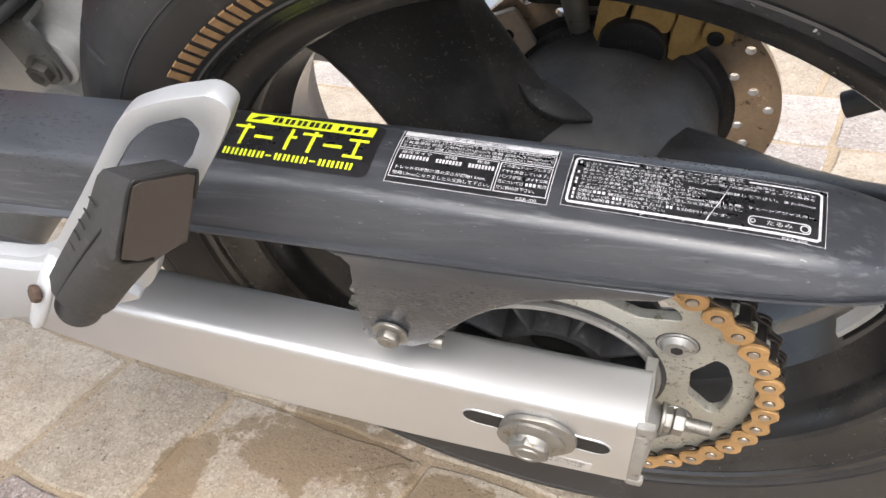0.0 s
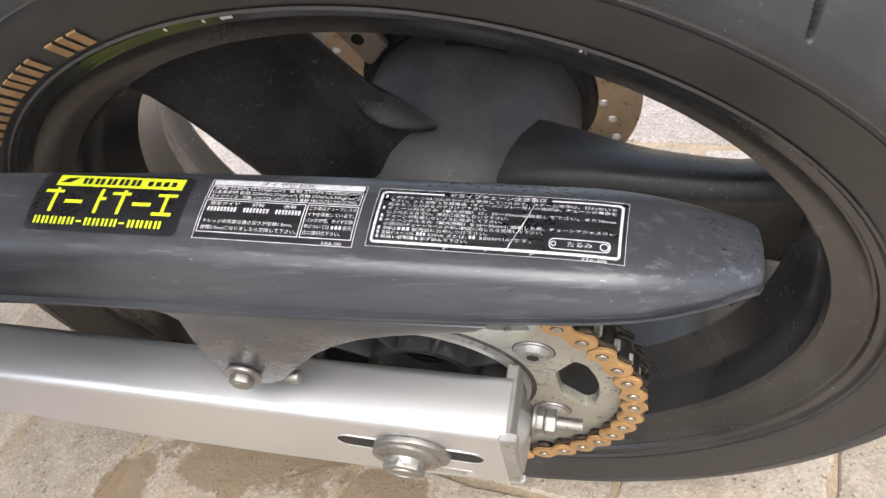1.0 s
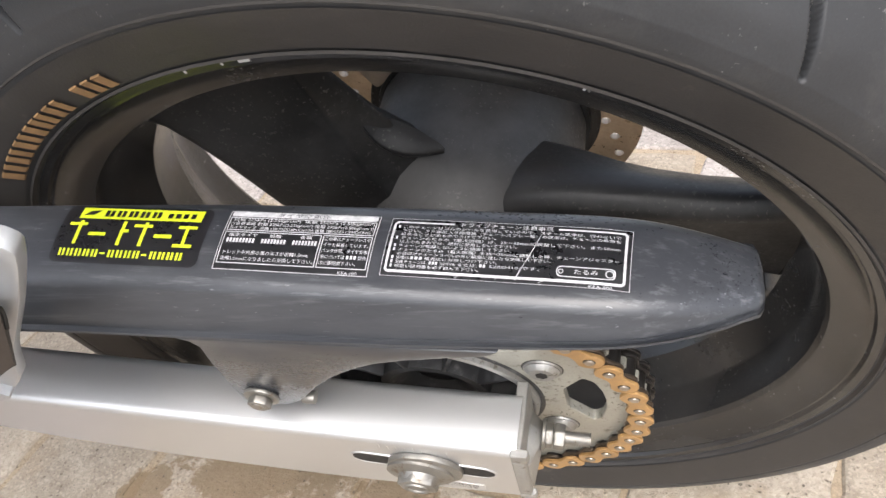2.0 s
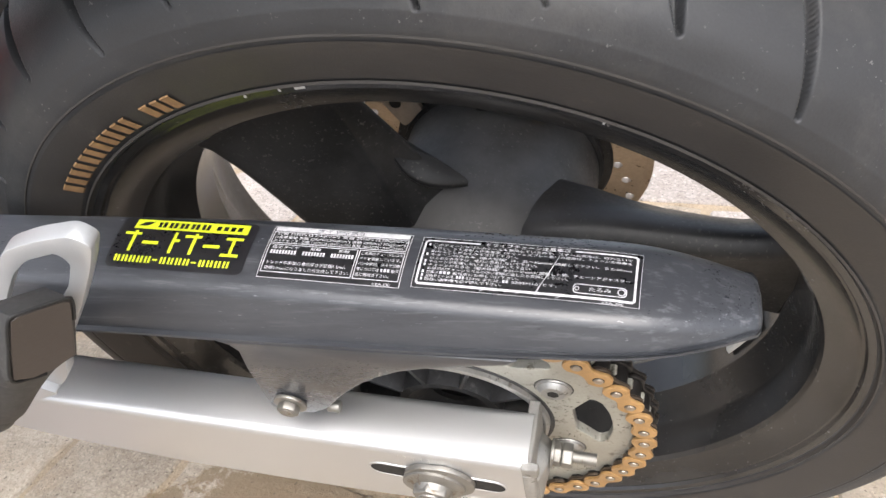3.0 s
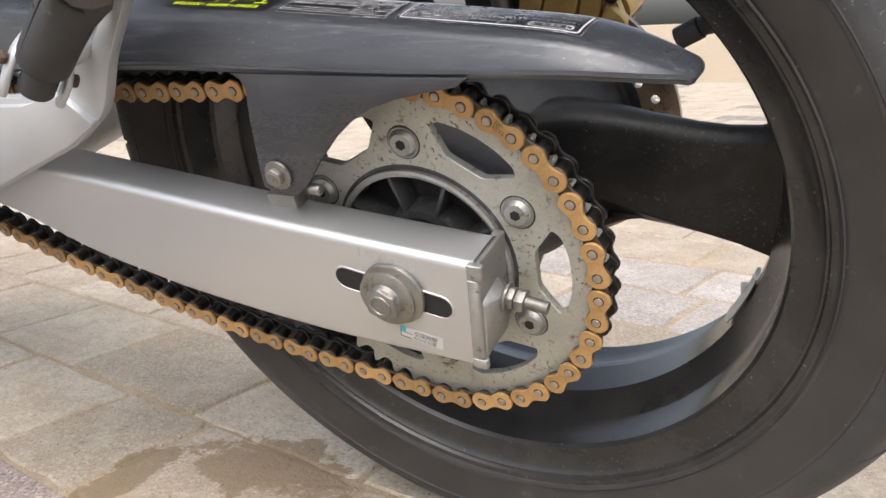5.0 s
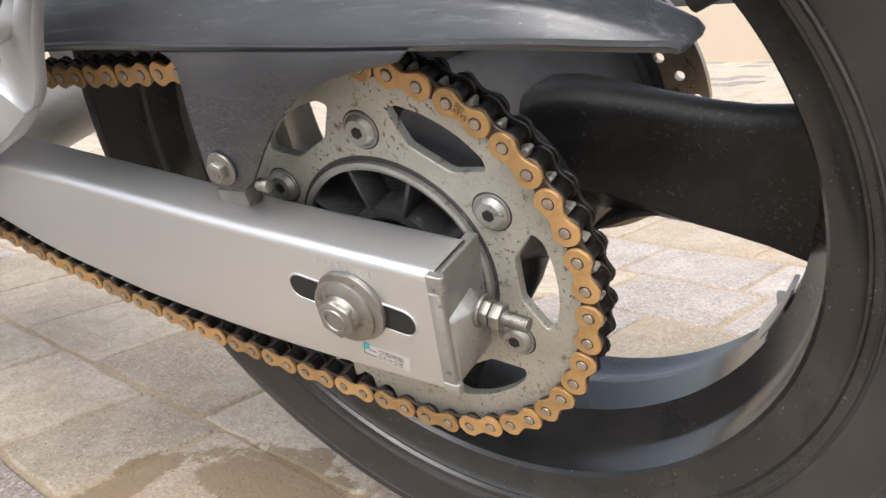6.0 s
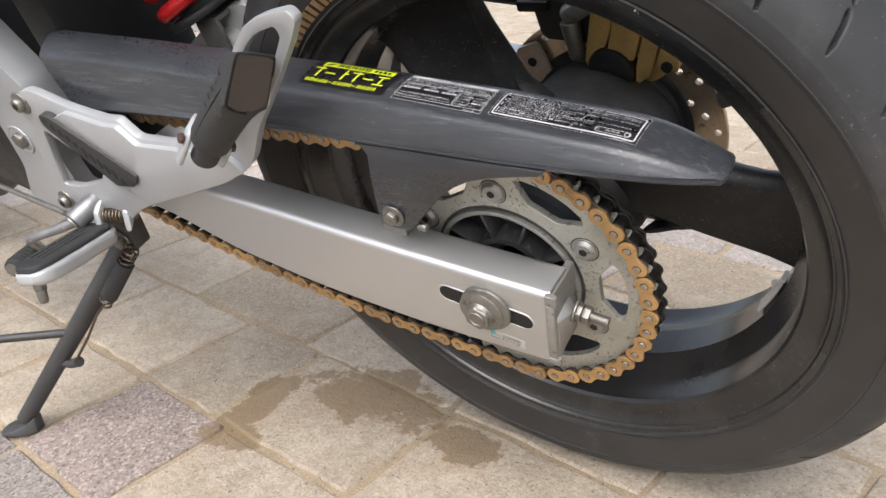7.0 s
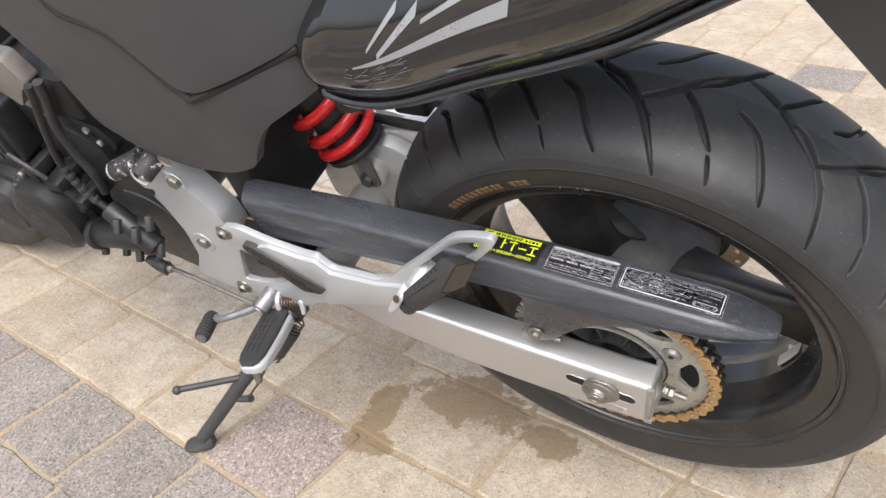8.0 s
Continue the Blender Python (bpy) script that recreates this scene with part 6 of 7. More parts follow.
# ---- rear brake
def build_caliper():
    cal = tagged(new("brake_caliper"), "gold brake caliper")
    cal.parent = bike
    half = [(-0.004, 0.078), (0.006, 0.112), (0.012, 0.129), (0.034, 0.134), (0.054, 0.124), (0.066, 0.104), (0.074, 0.078), (0.064, 0.062), (0.050, 0.052), (0.036, 0.054), (0.020, 0.064)]
    bm = slab(rounded(half, 0.0045), 0.189, 0.197, edge=0.003)
    add(bm, slab(rounded(half, 0.0045), 0.206, 0.240, edge=0.004))
    add(bm, slab(rounded([(0.014, 0.112), (0.017, 0.131), (0.034, 0.136), (0.052, 0.129), (0.056, 0.114), (0.036, 0.120)], 0.004), 0.190, 0.236, edge=0.002))
    body = part("caliper_body", bm, "caliper", cal, "gold painted caliper body with brown stains")
    # three raised blocks with gaps between them, and the foot that holds the pad pins
    for out, y in (([(0.009, 0.128), (0.026, 0.126), (0.0225, 0.106), (0.011, 0.079), (-0.001, 0.066), (-0.005, 0.074)], 0.1800), ([(0.0275, 0.129), (0.050, 0.121), (0.0475, 0.102), (0.040, 0.078), (0.016, 0.082), (0.0240, 0.105)], 0.1775),
                   ([(0.0520, 0.119), (0.0640, 0.107), (0.0620, 0.094), (0.0517, 0.0635), (0.038, 0.053), (0.0405, 0.0726), (0.0490, 0.101)], 0.1800), ([(0.0650, 0.0930), (0.0773, 0.0806), (0.0742, 0.0668), (0.057, 0.0695), (0.0595, 0.0804)], 0.1815)):
        part("caliper_block", slab(rounded(out, 0.0030, 3), y, 0.191, edge=0.0018), "caliper", body)
    bm = lathe([(0.001, -0.0110), (0.0165, -0.0110), (0.0190, -0.0100), (0.0205, -0.0070), (0.0208, 0.0060)], 48, (0.0187, 0.185, 0.0685))
    cup = part("piston_cover", bm, "engine", cal, "round black cover")
    part("cover_mark", letters("4D18", 0.0060, lambda u, v: Vector((0.0120 + u, 0.1737, 0.0725 + v))), "engine_grey", cup, "worn pale lettering")
    part("cover_mark", letters("H", 0.0060, lambda u, v: Vector((0.0170 + u, 0.1737, 0.0650 + v))), "engine_grey", cup, "worn pale lettering")
    for x, z in ((0.0690, 0.0980), (0.0660, 0.0720)):
        part("caliper_pin", cyl((x, 0.1795, z), (x, 0.240, z), 0.0050, n=18, r=0.001), "engine", cal, "black pad pin")
    part("slide_pin_cap", cyl((-0.0200, 0.188, 0.1110), (0.0100, 0.190, 0.1290), 0.0090, n=24, r=0.0030), "cap", cal, "bare metal slide pin")
    bm = slab(rounded([(-0.050, 0.085), (-0.056, 0.128), (-0.020, 0.150), (0.008, 0.128), (0.002, 0.082)], 0.008), 0.196, 0.222, edge=0.003)
    part("caliper_bracket", bm, "rubber", cal, "black caliper bracket")
    pl = part("bracket_plate", slab(rounded([(-0.077, 0.076), (-0.055, 0.084), (-0.044, 0.054), (-0.063, 0.040)], 0.004), 0.191, 0.195, edge=0.0008), "plate", cal, "bare metal bracket plate with a hole")
    # near-black disc paints the shade of the hole
    part("plate_hole", cyl((-0.0625, 0.1900, 0.0640), (-0.0625, 0.193, 0.0640), 0.0042, n=18), "dark", pl)
    part("slide_pin", cyl((-0.0160, 0.186, 0.109), (-0.0140, 0.186, 0.074), 0.0088, 0.0066, n=20, r=0.0020), "steel", cal, "dull steel slide pin")
    part("hose_clip", box(0.030, 0.012, 0.010, 0.002, at=(-0.052, 0.196, 0.118)), "engine", cal)
    part("bleed_nipple", cyl((0.012, 0.200, 0.128), (0.012, 0.200, 0.146), 0.004, 0.003, n=12), "steel", cal)
    part("brake_hose", tube(smooth_line([(0.010, 0.215, 0.130), (-0.020, 0.218, 0.150), (-0.050, 0.222, 0.150), (-0.070, 0.226, 0.125)], 8), 0.0065, 12), "rubber", cal, "black brake hose")
    part("torque_link", tube([(-0.02, 0.215, 0.110), (-0.18, 0.235, 0.115), (-0.36, 0.235, 0.12)], 0.009, 12), "engine", cal, "black torque link")


def build_far_side():
    """Black rod, hose joint and inner mudguard seen past the shock, under the tail."""
    part("link_rod", tube([(-0.352, 0.140, 0.1725), (-0.300, 0.140, 0.1690), (-0.262, 0.140, 0.1665)], 0.0062, 12), "rubber", bike, "black link rod")
    hose = part("hose", tube(smooth_line([(-0.365, 0.140, 0.196), (-0.335, 0.140, 0.200), (-0.316, 0.140, 0.206), (-0.302, 0.140, 0.224)], 6), 0.0085, 14), "rubber", bike, "black hose with a clamped joint")
    part("hose_joint", cyl((-0.308, 0.140, 0.212), (-0.300, 0.140, 0.232), 0.0115, 0.0095, n=16, r=0.002), "rubber", hose, "black hose joint")
    part("hose_clamp", cyl((-0.330, 0.140, 0.2005), (-0.325, 0.140, 0.2022), 0.0100, n=18, r=0.0006), "engine_grey", hose)
    part("reservoir", box(0.050, 0.030, 0.034, 0.007, at=(-0.282, 0.160, 0.192), seg=3), "rubber", bike, "black plastic junction block")
    part("reservoir_cap", cyl((-0.268, 0.160, 0.204), (-0.262, 0.160, 0.220), 0.0085, n=16, r=0.002), "weight", bike, "pale cap")
    bm = slab(rounded([(-0.272, 0.286), (-0.253, 0.290), (-0.120, 0.347), (0.0, 0.402), (0.0, 0.430), (-0.19, 0.400), (-0.285, 0.375)], 0.006), 0.030, 0.190, edge=0.006)
    part("inner_mudguard", bm, "rubber", bike, "black inner mudguard under the tail")


build_caliper()
build_far_side()


# ---- engine
def build_engine():
    eng = part("engine", box(0.34, 0.20, 0.22, 0.03, at=(-0.83, 0.13, 0.10), seg=3), "engine", bike, "dirty black engine with side covers")
    part("sprocket_cover", slab(rounded([(-0.700, 0.020), (-0.600, -0.010), (-0.545, 0.060), (-0.550, 0.150), (-0.570, 0.190), (-0.622, 0.179), (-0.692, 0.124)], 0.016), -0.026, 0.03, edge=0.006, seg=3), "engine_grey", eng, "dark grey sprocket cover")
    arc = [(-0.640 + 0.066 * math.cos(radians(a)), -0.0262, 0.075 + 0.066 * math.sin(radians(a))) for a in range(-30, 105, 9)]
    part("cover_rib", tube(arc, 0.0022, 8), "engine_grey", eng)
    # alternator cover with a stepped rim, bosses and bolts
    c = Vector((-0.787, 0.0, 0.100))
    bm = lathe([(0.001, -0.084), (0.045, -0.083), (0.0465, -0.0815), (0.054, -0.080), (0.0590, -0.075), (0.0600, -0.052), (0.0660, -0.046), (0.0680, 0.010)], 64, c)
    alt = part("alternator_cover", bm, "engine", eng, "round black alternator cover")
    part("cover_emblem", lathe([(0.001, -0.0848), (0.012, -0.0846), (0.013, -0.0836)], 32, c + Vector((-0.008, 0, 0.004))), "engine_grey", alt)
    for k in range(8):
        a = radians(45 * k + 14)
        p = c + Vector((0.068 * math.cos(a), -0.040, 0.068 * math.sin(a)))
        b = part("cover_boss", cyl(p + Vector((0, 0.04, 0)), p + Vector((0, -0.012, 0)), 0.0095, 0.0085, n=18, r=0.001), "engine", alt)
        part("cover_bolt", bolt_head(p + Vector((0, -0.012, 0)), (0, -1, 0), 0.0060, 0.006), "steel" if k in (1, 2) else "engine_grey", b)
    for x, z, sx, sz in ((-0.742, 0.158, 0.030, 0.018), (-0.770, 0.176, 0.020, 0.022), (-0.712, 0.130, 0.022, 0.018)):
        part("cover_lug", box(sx, 0.050, sz, 0.005, at=(x, -0.035, z), seg=2), "engine", eng)
    part("crankcase", slab(rounded([(-1.02, 0.02), (-0.94, -0.045), (-0.74, -0.050), (-0.66, 0.00), (-0.66, 0.200), (-0.80, 0.29), (-1.0, 0.26)], 0.03), -0.010, 0.20, edge=0.012, seg=3), "engine", eng, "black crankcase")
    part("round_cover", lathe([(0.001, -0.058), (0.040, -0.058), (0.048, -0.050), (0.050, -0.030), (0.058, -0.026), (0.060, 0.05)], 48, (-0.945, 0, 0.055)), "engine", eng, "round black engine cover")
    # water pump: two housings, a collar, bolts underneath
    part("pump_housing", cyl((-0.632, -0.066, 0.154), (-0.572, -0.074, 0.102), 0.0135, 0.0150, n=28, r=0.003), "engine", eng, "black pump housing")
    part("pump_flange", box(0.044, 0.018, 0.030, 0.005, at=(-0.598, -0.062, 0.122), seg=3), "engine", eng)
    part("pump_pipe", cyl((-0.712, -0.060, 0.074), (-0.606, -0.064, 0.098), 0.0190, 0.0165, n=28, r=0.003), "engine", eng, "black pump inlet")
    part("pipe_collar", cyl((-0.722, -0.060, 0.072), (-0.708, -0.060, 0.075), 0.0235, n=28, r=0.003), "engine", eng)
    part("pipe_elbow", tube(smooth_line([(-0.640, -0.060, 0.090), (-0.640, -0.062, 0.125), (-0.622, -0.066, 0.148)], 5), 0.0115, 16), "engine", eng)
    for x, y, z in ((-0.722, -0.066, 0.044), (-0.664, -0.068, 0.062), (-0.638, -0.070, 0.060), (-0.560, -0.070, 0.146), (-0.585, -0.082, 0.130), (-0.610, -0.082, 0.140), (-0.568, -0.076, 0.098)):
        part("pump_bolt", cyl((x, y + 0.006, z + 0.010), (x, y - 0.005, z - 0.006), 0.0062, n=6, r=0.001), "engine_grey", eng)
    sl = part("wire_sleeve", tube(smooth_line([(-0.590, -0.070, 0.365), (-0.603, -0.070, 0.338), (-0.629, -0.070, 0.288), (-0.647, -0.070, 0.245), (-0.651, -0.070, 0.211), (-0.643, -0.070, 0.183), (-0.623, -0.070, 0.155)], 6), 0.0046, 12), "engine", eng, "black wiring sleeve")
    for x, z in ((-0.6505, 0.226), (-0.6512, 0.214), (-0.6500, 0.203), (-0.6470, 0.192), (-0.6430, 0.183), (-0.6370, 0.174)):
        part("sleeve_ring", cyl((x, -0.0700, z + 0.0030), (x + 0.001, -0.0700, z - 0.0030), 0.0058, n=14, r=0.0012), "engine_grey", sl)
    part("coolant_hose", tube(smooth_line([(-0.628, -0.040, 0.340), (-0.639, -0.040, 0.308), (-0.6595, -0.040, 0.266), (-0.663, -0.040, 0.219), (-0.659, -0.040, 0.185), (-0.668, -0.038, 0.147)], 6), 0.0062, 14), "rubber", eng, "black coolant hose")
    part("frame_bracket", slab(rounded([(-0.662, 0.372), (-0.645, 0.336), (-0.664, 0.326), (-0.688, 0.297), (-0.704, 0.312), (-0.730, 0.330), (-0.730, 0.372)], 0.006), -0.044, -0.022, edge=0.004), "tan", bike, "tan grey frame bracket")
    blk = part("valve_block", slab(rounded([(-0.720, 0.245), (-0.652, 0.226), (-0.642, 0.196), (-0.681, 0.158), (-0.722, 0.200)], 0.008), 0.0, 0.04, edge=0.004), "engine", eng, "black block behind the hoses")
    for x, z in ((-0.679, 0.2215), (-0.670, 0.200)):
        part("block_bolt", bolt_head((x, 0.0, z), (0, -1, 0), 0.0055, 0.005, True, 0.0), "weight", blk)
    box_ob = part("finned_cover", box(0.075, 0.050, 0.085, 0.008, at=(-0.812, -0.025, 0.232), seg=3), "engine", eng, "black finned cover")
    for k in range(5):
        part("cover_fin", box(0.006, 0.008, 0.070, 0.0015, at=(-0.838 + 0.013 * k, -0.053, 0.230)), "engine_grey", box_ob)
    part("cover_pipe", tube(smooth_line([(-0.780, -0.060, 0.215), (-0.752, -0.062, 0.200), (-0.735, -0.060, 0.178)], 5), 0.0035, 10), "engine_grey", eng)
    part("cylinder", box(0.12, 0.16, 0.15, 0.012, at=(-0.90, 0.11, 0.30)), "engine", eng, "black cylinder block")
    for k in range(4):
        part("cooling_fin", box(0.13, 0.17, 0.005, 0.001, at=(-0.90, 0.11, 0.25 + 0.022 * k)), "engine_grey", eng)
    sw = part("switch", cyl((-0.548, -0.030, 0.226), (-0.600, -0.042, 0.205), 0.0150, 0.0135, n=24, r=0.002), "dusty", eng, "dusty round switch")
    part("switch_end", cyl((-0.600, -0.042, 0.205), (-0.6035, -0.043, 0.2035), 0.0125, n=24, r=0.001), "weight", sw, "pale dusty end")
    part("switch_screw", cyl((-0.6035, -0.043, 0.2035), (-0.6042, -0.0432, 0.2032), 0.0030, n=12), "dark", sw)
    cn = part("connector", cyl((-0.520, -0.030, 0.236), (-0.530, -0.058, 0.226), 0.0140, n=20, r=0.003), "dusty", eng, "dusty connector")
    part("connector_ring", lathe([(0.0095, -0.0005), (0.0115, -0.002), (0.0135, -0.0005)], 24, (-0.530, -0.0580, 0.226)), "weight", cn, "pale dusty ring")
    # plain near-black block filling the gap behind the hoses
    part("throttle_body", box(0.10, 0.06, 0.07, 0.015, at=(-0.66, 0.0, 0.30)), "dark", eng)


build_engine()


# ---------------------------------------------------------------- paving
def paver_material(name, a, b, rough, speck, speck_scale, speck_cut, bump=0.5, grain=0.3, grain_scale=420, dust=0.35):
    m = bpy.data.materials.new(name)
    m.use_nodes = True
    t = m.node_tree
    n = t.nodes
    bs = n["Principled BSDF"]
    geo = n.new("ShaderNodeNewGeometry")
    info = n.new("ShaderNodeObjectInfo")

    def tex(scale, detail=8.0, rough_n=0.65):
        k = n.new("ShaderNodeTexNoise")
        k.inputs["Scale"].default_value, k.inputs["Detail"].default_value, k.inputs["Roughness"].default_value = scale, detail, rough_n
        t.links.new(geo.outputs["Position"], k.inputs["Vector"])
        return k.outputs["Fac"]

    def mix(fac, c0, c1):
        k = n.new("ShaderNodeMix")
        k.data_type = "RGBA"
        for s, v in ((0, fac), (6, c0), (7, c1)):
            if isinstance(v, tuple):
                k.inputs[s].default_value = (*v, 1)
            elif isinstance(v, (int, float)):
                k.inputs[s].default_value = v
            else:
                t.links.new(v, k.inputs[s])
        return k.outputs[2]

    def step(v, lo, hi):
        k = n.new("ShaderNodeMapRange")
        k.inputs["From Min"].default_value, k.inputs["From Max"].default_value = lo, hi
        t.links.new(v, k.inputs["Value"])
        return k.outputs["Result"]

    def calc(op, x, y=0.0):
        k = n.new("ShaderNodeMath")
        k.operation = op
        for s, v in zip(k.inputs, (x, y)):
            if isinstance(v, (int, float)):
                s.default_value = v
            else:
                t.links.new(v, s)
        return k.outputs[0]

    big, mid, fine = tex(9), tex(38, 10.0, 0.72), tex(420, 4.0)
    col = mix(step(calc("ADD", big, calc("MULTIPLY", calc("SUBTRACT", info.outputs["Random"], 0.5), 0.34)), 0.30, 0.70), a, b)
    col = mix(calc("MULTIPLY", step(mid, 0.46, 0.66), 0.50), col, tuple(c * 0.74 for c in a))
    col = mix(calc("MULTIPLY", step(fine, 0.55, 0.75), 0.35), col, tuple(min(1, c * 1.25) for c in b))
    # grains of aggregate
    vo = n.new("ShaderNodeTexVoronoi")
    vo.inputs["Scale"].default_value = grain_scale
    t.links.new(geo.outputs["Position"], vo.inputs["Vector"])
    sp = n.new("ShaderNodeSeparateColor")
    t.links.new(vo.outputs["Color"], sp.inputs[0])
    col = mix(calc("MULTIPLY", step(sp.outputs[0], 0.60, 0.95), grain), col, tuple(min(1, c * 1.45) for c in b))
    col = mix(calc("MULTIPLY", step(sp.outputs[1], 0.60, 0.95), grain), col, tuple(c * 0.35 for c in a))
    # sandy dust lying in patches
    col = mix(calc("MULTIPLY", step(tex(6.5, 9.0, 0.7), 0.52, 0.68), dust), col, (0.31, 0.225, 0.145))
    col = mix(calc("MULTIPLY", step(tex(speck_scale, 2.0), speck_cut, speck_cut + 0.08), 0.8), col, speck)
    # sandy brown stains left by spilt water near the wheel
    sep = n.new("ShaderNodeSeparateXYZ")
    t.links.new(geo.outputs["Position"], sep.inputs[0])
    mask = None
    for cx, cy, rx, ry in ((-0.265, 0.125, 0.105, 0.060), (-0.118, 0.092, 0.050, 0.035), (-0.385, 0.045, 0.030, 0.090), (-0.36, -0.015, 0.05, 0.03), (0.33, 0.29, 0.055, 0.035)):
        dx = calc("POWER", calc("DIVIDE", calc("SUBTRACT", sep.outputs["X"], cx), rx), 2.0)
        dy = calc("POWER", calc("DIVIDE", calc("SUBTRACT", sep.outputs["Y"], cy), ry), 2.0)
        f = calc("SUBTRACT", 1.0, calc("ADD", dx, dy))
        mask = f if mask is None else calc("MAXIMUM", mask, f)
    wob = calc("MULTIPLY", calc("SUBTRACT", tex(17, 8.0, 0.7), 0.5), 4.5)
    mask = step(calc("ADD", mask, wob), 0.12, 0.38)
    col = mix(calc("MULTIPLY", mask, 0.80), col, (0.178, 0.124, 0.070))
    # small dark pits
    pits = step(tex(210, 3.0, 0.5), 0.655, 0.70)
    col = mix(calc("MULTIPLY", pits, 0.75), col, tuple(c * 0.30 for c in a))
    t.links.new(col, bs.inputs["Base Color"])
    bs.inputs["Roughness"].default_value = rough
    bs.inputs["Specular IOR Level"].default_value = 0.3
    bp = n.new("ShaderNodeBump")
    bp.inputs["Strength"].default_value, bp.inputs["Distance"].default_value = bump, 0.0025
    h = calc("ADD", calc("SUBTRACT", calc("MULTIPLY", fine, 0.6), calc("MULTIPLY", pits, 0.8)), calc("ADD", mid, calc("MULTIPLY", tex(130, 5.0), 0.8)))
    t.links.new(h, bp.inputs["Height"])
    t.links.new(bp.outputs["Normal"], bs.inputs["Normal"])
    return m


BEIGE = paver_material("beige_stone", (0.272, 0.222, 0.166), (0.412, 0.352, 0.278), 0.85, (0.24, 0.195, 0.15), 150, 0.64, 0.9, 0.26, 380, 0.55)
GREY = paver_material("grey_stone", (0.180, 0.158, 0.140), (0.250, 0.222, 0.198), 0.85, (0.075, 0.068, 0.064), 260, 0.60, 0.8, 0.60, 330, 0.15)
PALE = paver_material("pale_grey_stone", (0.262, 0.228, 0.203), (0.375, 0.333, 0.300), 0.85, (0.19, 0.165, 0.145), 200, 0.64, 0.6, 0.35, 330, 0.25)
PINK = paver_material("pink_stone", (0.252, 0.205, 0.180), (0.335, 0.280, 0.248), 0.85, (0.13, 0.09, 0.08), 260, 0.60, 0.9, 0.60, 300, 0.15)
SAND = paver_material("joint_sand", (0.250, 0.192, 0.128), (0.345, 0.272, 0.190), 0.95, (0.22, 0.16, 0.10), 300, 0.64, 0.5, 0.3, 700, 0.2)

ROW_TURN = radians(-9.0)
ROWS_V = [-1.175, -1.02, -0.865, -0.70, -0.54, -0.383, -0.228, -0.062, 0.110, 0.288, 0.470, 0.650]
JOINTS = {5: ([-1.21, -1.035, -0.868, -0.702, -0.545, -0.37, -0.17, 0.06, 0.27, 0.46, 0.63], "GGGGGBBBBB"),
          6: ([-1.36, -1.18, -0.962, -0.722, -0.551, -0.372, -0.158, 0.09, 0.30, 0.54], "BBBBPBBBB"),
          7: ([-1.45, -1.240, -1.020, -0.790, -0.562, -0.410, -0.178, 0.04, 0.25, 0.43, 0.61], "BBBBBBBBBB"),
          8: ([-1.40, -1.160, -0.930, -0.713, -0.452, -0.195, 0.05, 0.21, 0.43, 0.61], "BBBBBBBBB")}


def to_ground(u, v, z=0.0):
    c, s = math.cos(ROW_TURN), math.sin(ROW_TURN)
    return Vector((u * c - v * s, u * s + v * c, z))


def paver_bm(lu, lv, rng, coarse=False):
    """One stone with worn, uneven edges; its top at z = 0."""
    bm = bmesh.new()
    k = 1 if coarse else 5
    rim = []
    base = rounded([(-lu / 2, -lv / 2), (lu / 2, -lv / 2), (lu / 2, lv / 2), (-lu / 2, lv / 2)], 0.004 + 0.005 * rng.random(), 1 if coarse else 2)
    pts = []
    for a, b in zip(base, base[1:] + base[:1]):
        m = max(1, int(math.hypot(b[0] - a[0], b[1] - a[1]) / 0.03)) if not coarse else 1
        for i in range(m):
            pts.append((a[0] + (b[0] - a[0]) * i / m, a[1] + (b[1] - a[1]) * i / m))
    wob = [(rng.uniform(-1, 1) * 0.0026, rng.uniform(-1, 1) * 0.0026) for _ in pts]
    loops = []
    for inset, z in ((0.0, -0.020), (0.0, -0.0055), (0.0010, -0.0016), (0.0030, 0.0)):
        ring = []
        for (x, y), (wx, wy) in zip(pts, wob):
            fx, fy = 1 - 2 * inset / lu, 1 - 2 * inset / lv
            ring.append(bm.verts.new(((x + wx) * fx, (y + wy) * fy, z + (rng.uniform(-0.0006, 0.0002) if -0.01 < z < -0.0015 and not coarse else 0))))
        loops.append(ring)
    for p, q in zip(loops, loops[1:]):
        for i in range(len(p)):
            bm.faces.new((p[i], p[(i + 1) % len(p)], q[(i + 1) % len(p)], q[i]))
    top = loops[-1]
    mid = bm.verts.new((0, 0, 0.0))
    for i in range(len(top)):
        bm.faces.new((top[i], top[(i + 1) % len(top)], mid))
    return bm


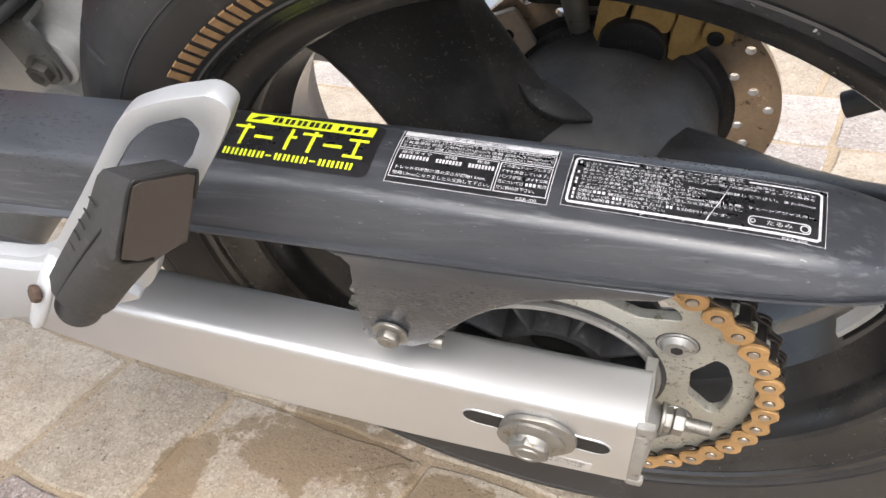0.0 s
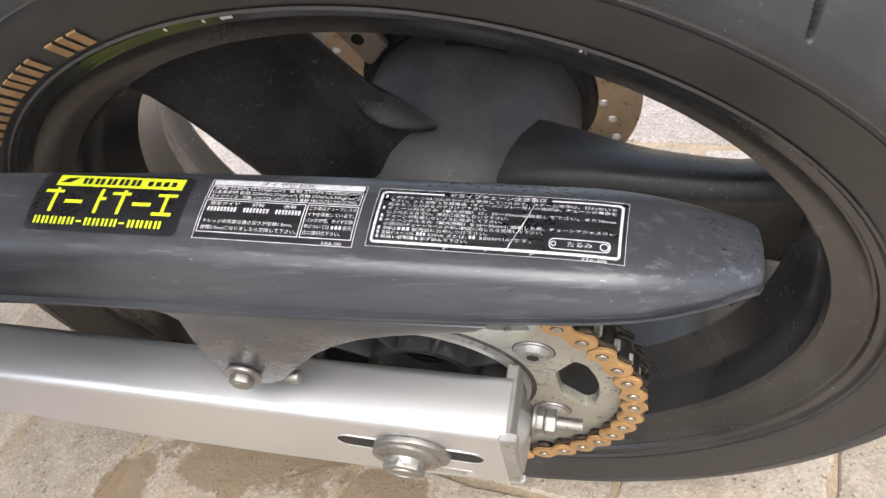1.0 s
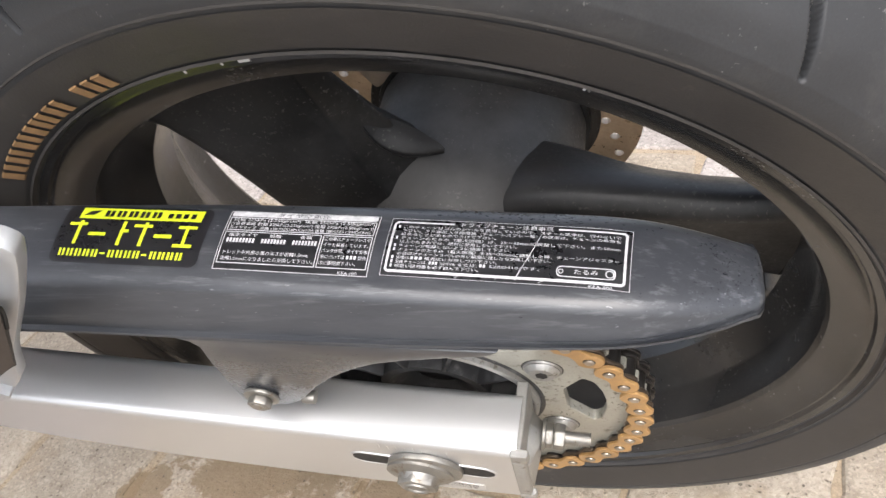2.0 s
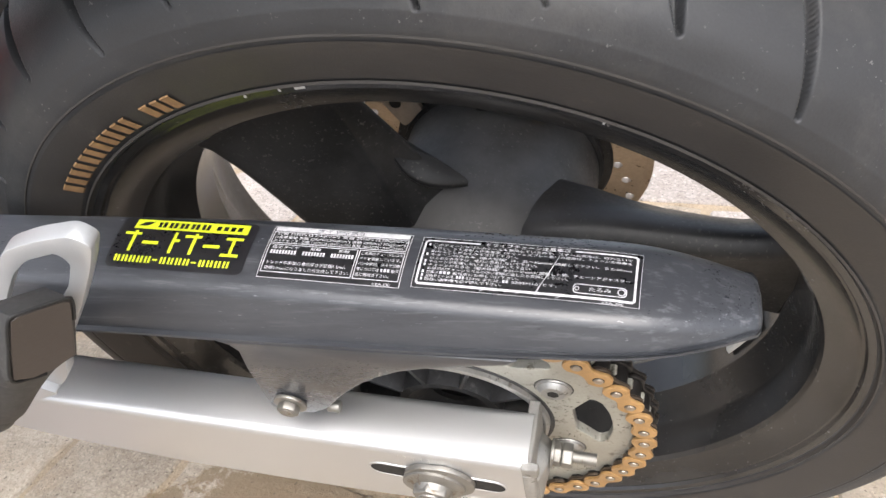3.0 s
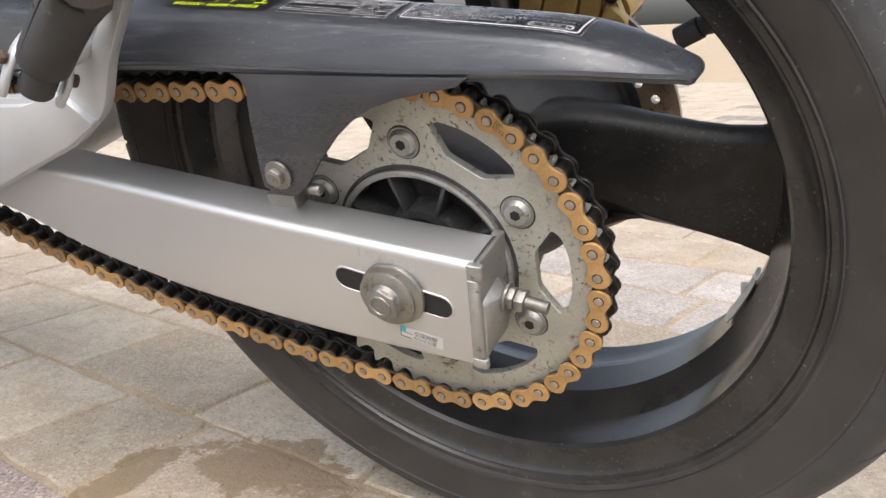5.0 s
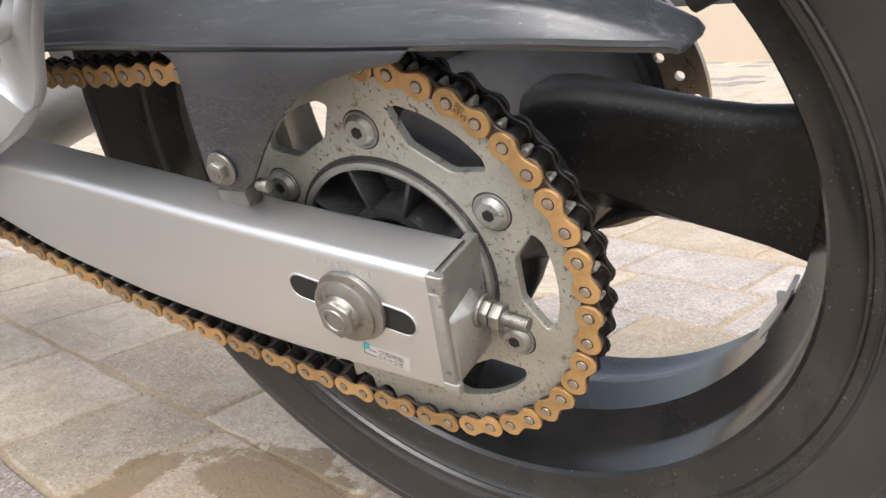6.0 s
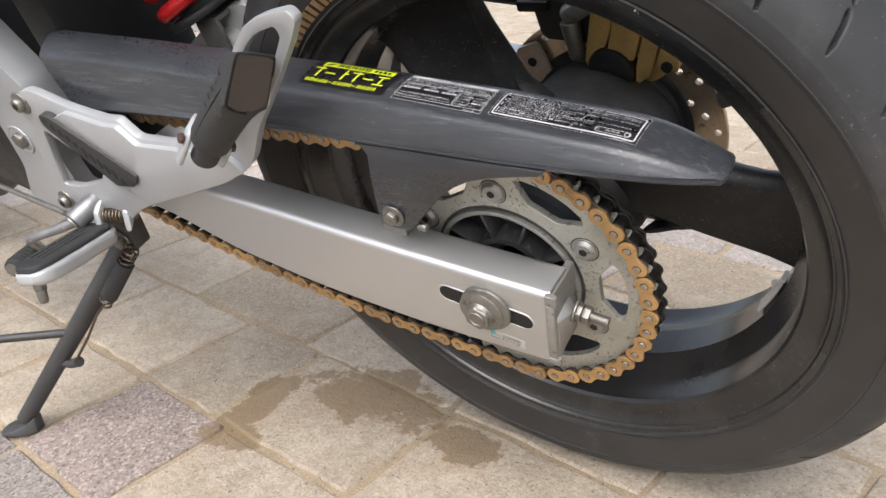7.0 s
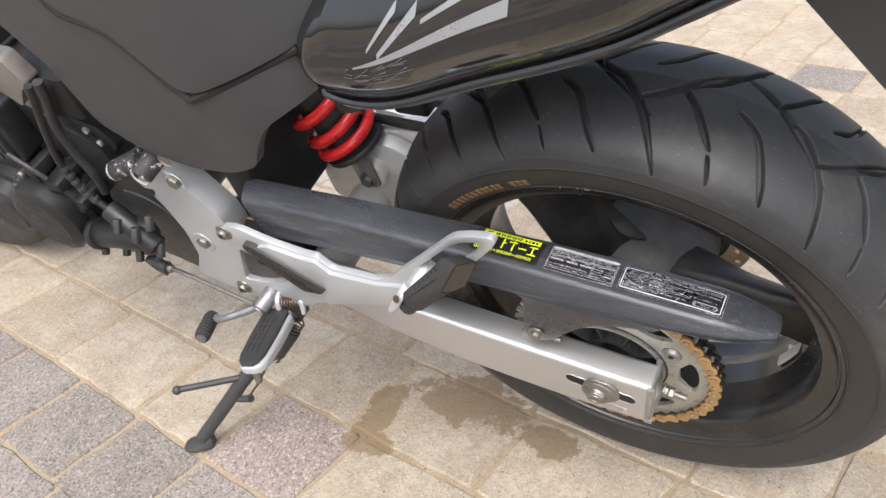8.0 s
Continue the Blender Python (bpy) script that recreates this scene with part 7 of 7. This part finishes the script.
def build_ground():
    rng = random.Random(11)
    bm = bmesh.new()
    bmesh.ops.create_grid(bm, x_segments=1, y_segments=1, size=600)
    me = bpy.data.meshes.new("ground")
    bm.to_mesh(me)
    bm.free()
    me.materials.append(SAND)
    gr = tagged(new("ground", me), "sandy ground between and beyond the paving stones", "ground", kind="structure")
    gr.location.z = -0.0034
    pav = tagged(new("pavement"), "paving of worn beige and grey stone blocks with sandy joints", "pavement", kind="structure")
    rows = list(ROWS_V)
    while rows[-1] < 5.4:
        rows.append(rows[-1] + rng.uniform(0.150, 0.172))
    near, far = [], {0: bmesh.new(), 1: bmesh.new()}
    for r, (v0, v1) in enumerate(zip(rows, rows[1:])):
        if r in JOINTS:
            us, kinds = JOINTS[r]
            stones = list(zip(us, us[1:], kinds))
        else:
            stones = []
        lo = stones[0][0] if stones else 0.0
        hi = stones[-1][1] if stones else rng.uniform(0, 0.1)
        if not stones:
            lo = hi
        grey = 0.8 if r < 6 else 0.0 if r < 13 else 0.06
        pale = 0.75 if 10 <= r <= 12 else 0.12
        while hi < 4.0 + v1 * 0.1:
            w = rng.choice((0.16, 0.165, 0.20, 0.235, 0.25))
            stones.append((hi, hi + w, "G" if rng.random() < grey else "L" if rng.random() < pale else "B"))
            hi += w
        while lo > -4.0 - max(0, v1) * 0.4:
            w = rng.choice((0.16, 0.165, 0.20, 0.235, 0.25))
            stones.append((lo - w, lo, "G" if rng.random() < grey else "L" if rng.random() < pale else "B"))
            lo -= w
        for u0, u1, kind in stones:
            g = rng.uniform(0.0050, 0.0095)
            lu, lv = u1 - u0 - g, v1 - v0 - g
            c = to_ground((u0 + u1) / 2, (v0 + v1) / 2)
            m = Matrix.Translation((c.x, c.y, rng.uniform(-0.0012, 0.0008))) @ Matrix.Rotation(ROW_TURN + rng.uniform(-0.008, 0.008), 4, "Z") @ Matrix.Rotation(rng.uniform(-0.004, 0.004), 4, "X")
            if -1.7 < c.x < 1.0 and -0.75 < c.y < 1.6:
                near.append((lu, lv, m, kind))
            else:
                b = paver_bm(lu, lv, rng, True)
                add(far[1 if kind == "G" else 0], b, m)
    # the paving goes on behind the camera
    v1 = rows[0]
    while v1 > -5.0:
        v0, u = v1 - 0.160, -4.0 + rng.uniform(0, 0.2)
        while u < 4.0:
            w = rng.choice((0.165, 0.20, 0.235))
            c = to_ground(u + w / 2, (v0 + v1) / 2)
            add(far[1 if rng.random() < 0.5 else 0], paver_bm(w - 0.005, 0.155, rng, True), Matrix.Translation(c) @ Matrix.Rotation(ROW_TURN, 4, "Z"))
            u += w
        v1 = v0
    shapes = {}
    for lu, lv, m, kind in near:
        key = (round(lu, 2), round(lv, 2), rng.randrange(3), kind)
        if key not in shapes:
            b = paver_bm(lu, lv, rng)
            finish(b, 12)
            me = bpy.data.meshes.new("paver")
            b.to_mesh(me)
            b.free()
            me.materials.append({"B": BEIGE, "G": GREY, "P": PINK, "L": PALE}[kind])
            shapes[key] = me
        ob = new("paver", shapes[key])
        ob.parent = pav
        ob.matrix_local = m
    for k, mat in ((0, BEIGE), (1, GREY)):
        finish(far[k], 12)
        me = bpy.data.meshes.new("far_pavers")
        far[k].to_mesh(me)
        far[k].free()
        me.materials.append(mat)
        ob = new("far_pavers", me)
        ob.parent = pav
        tagged(ob, kind="stuff")


build_ground()
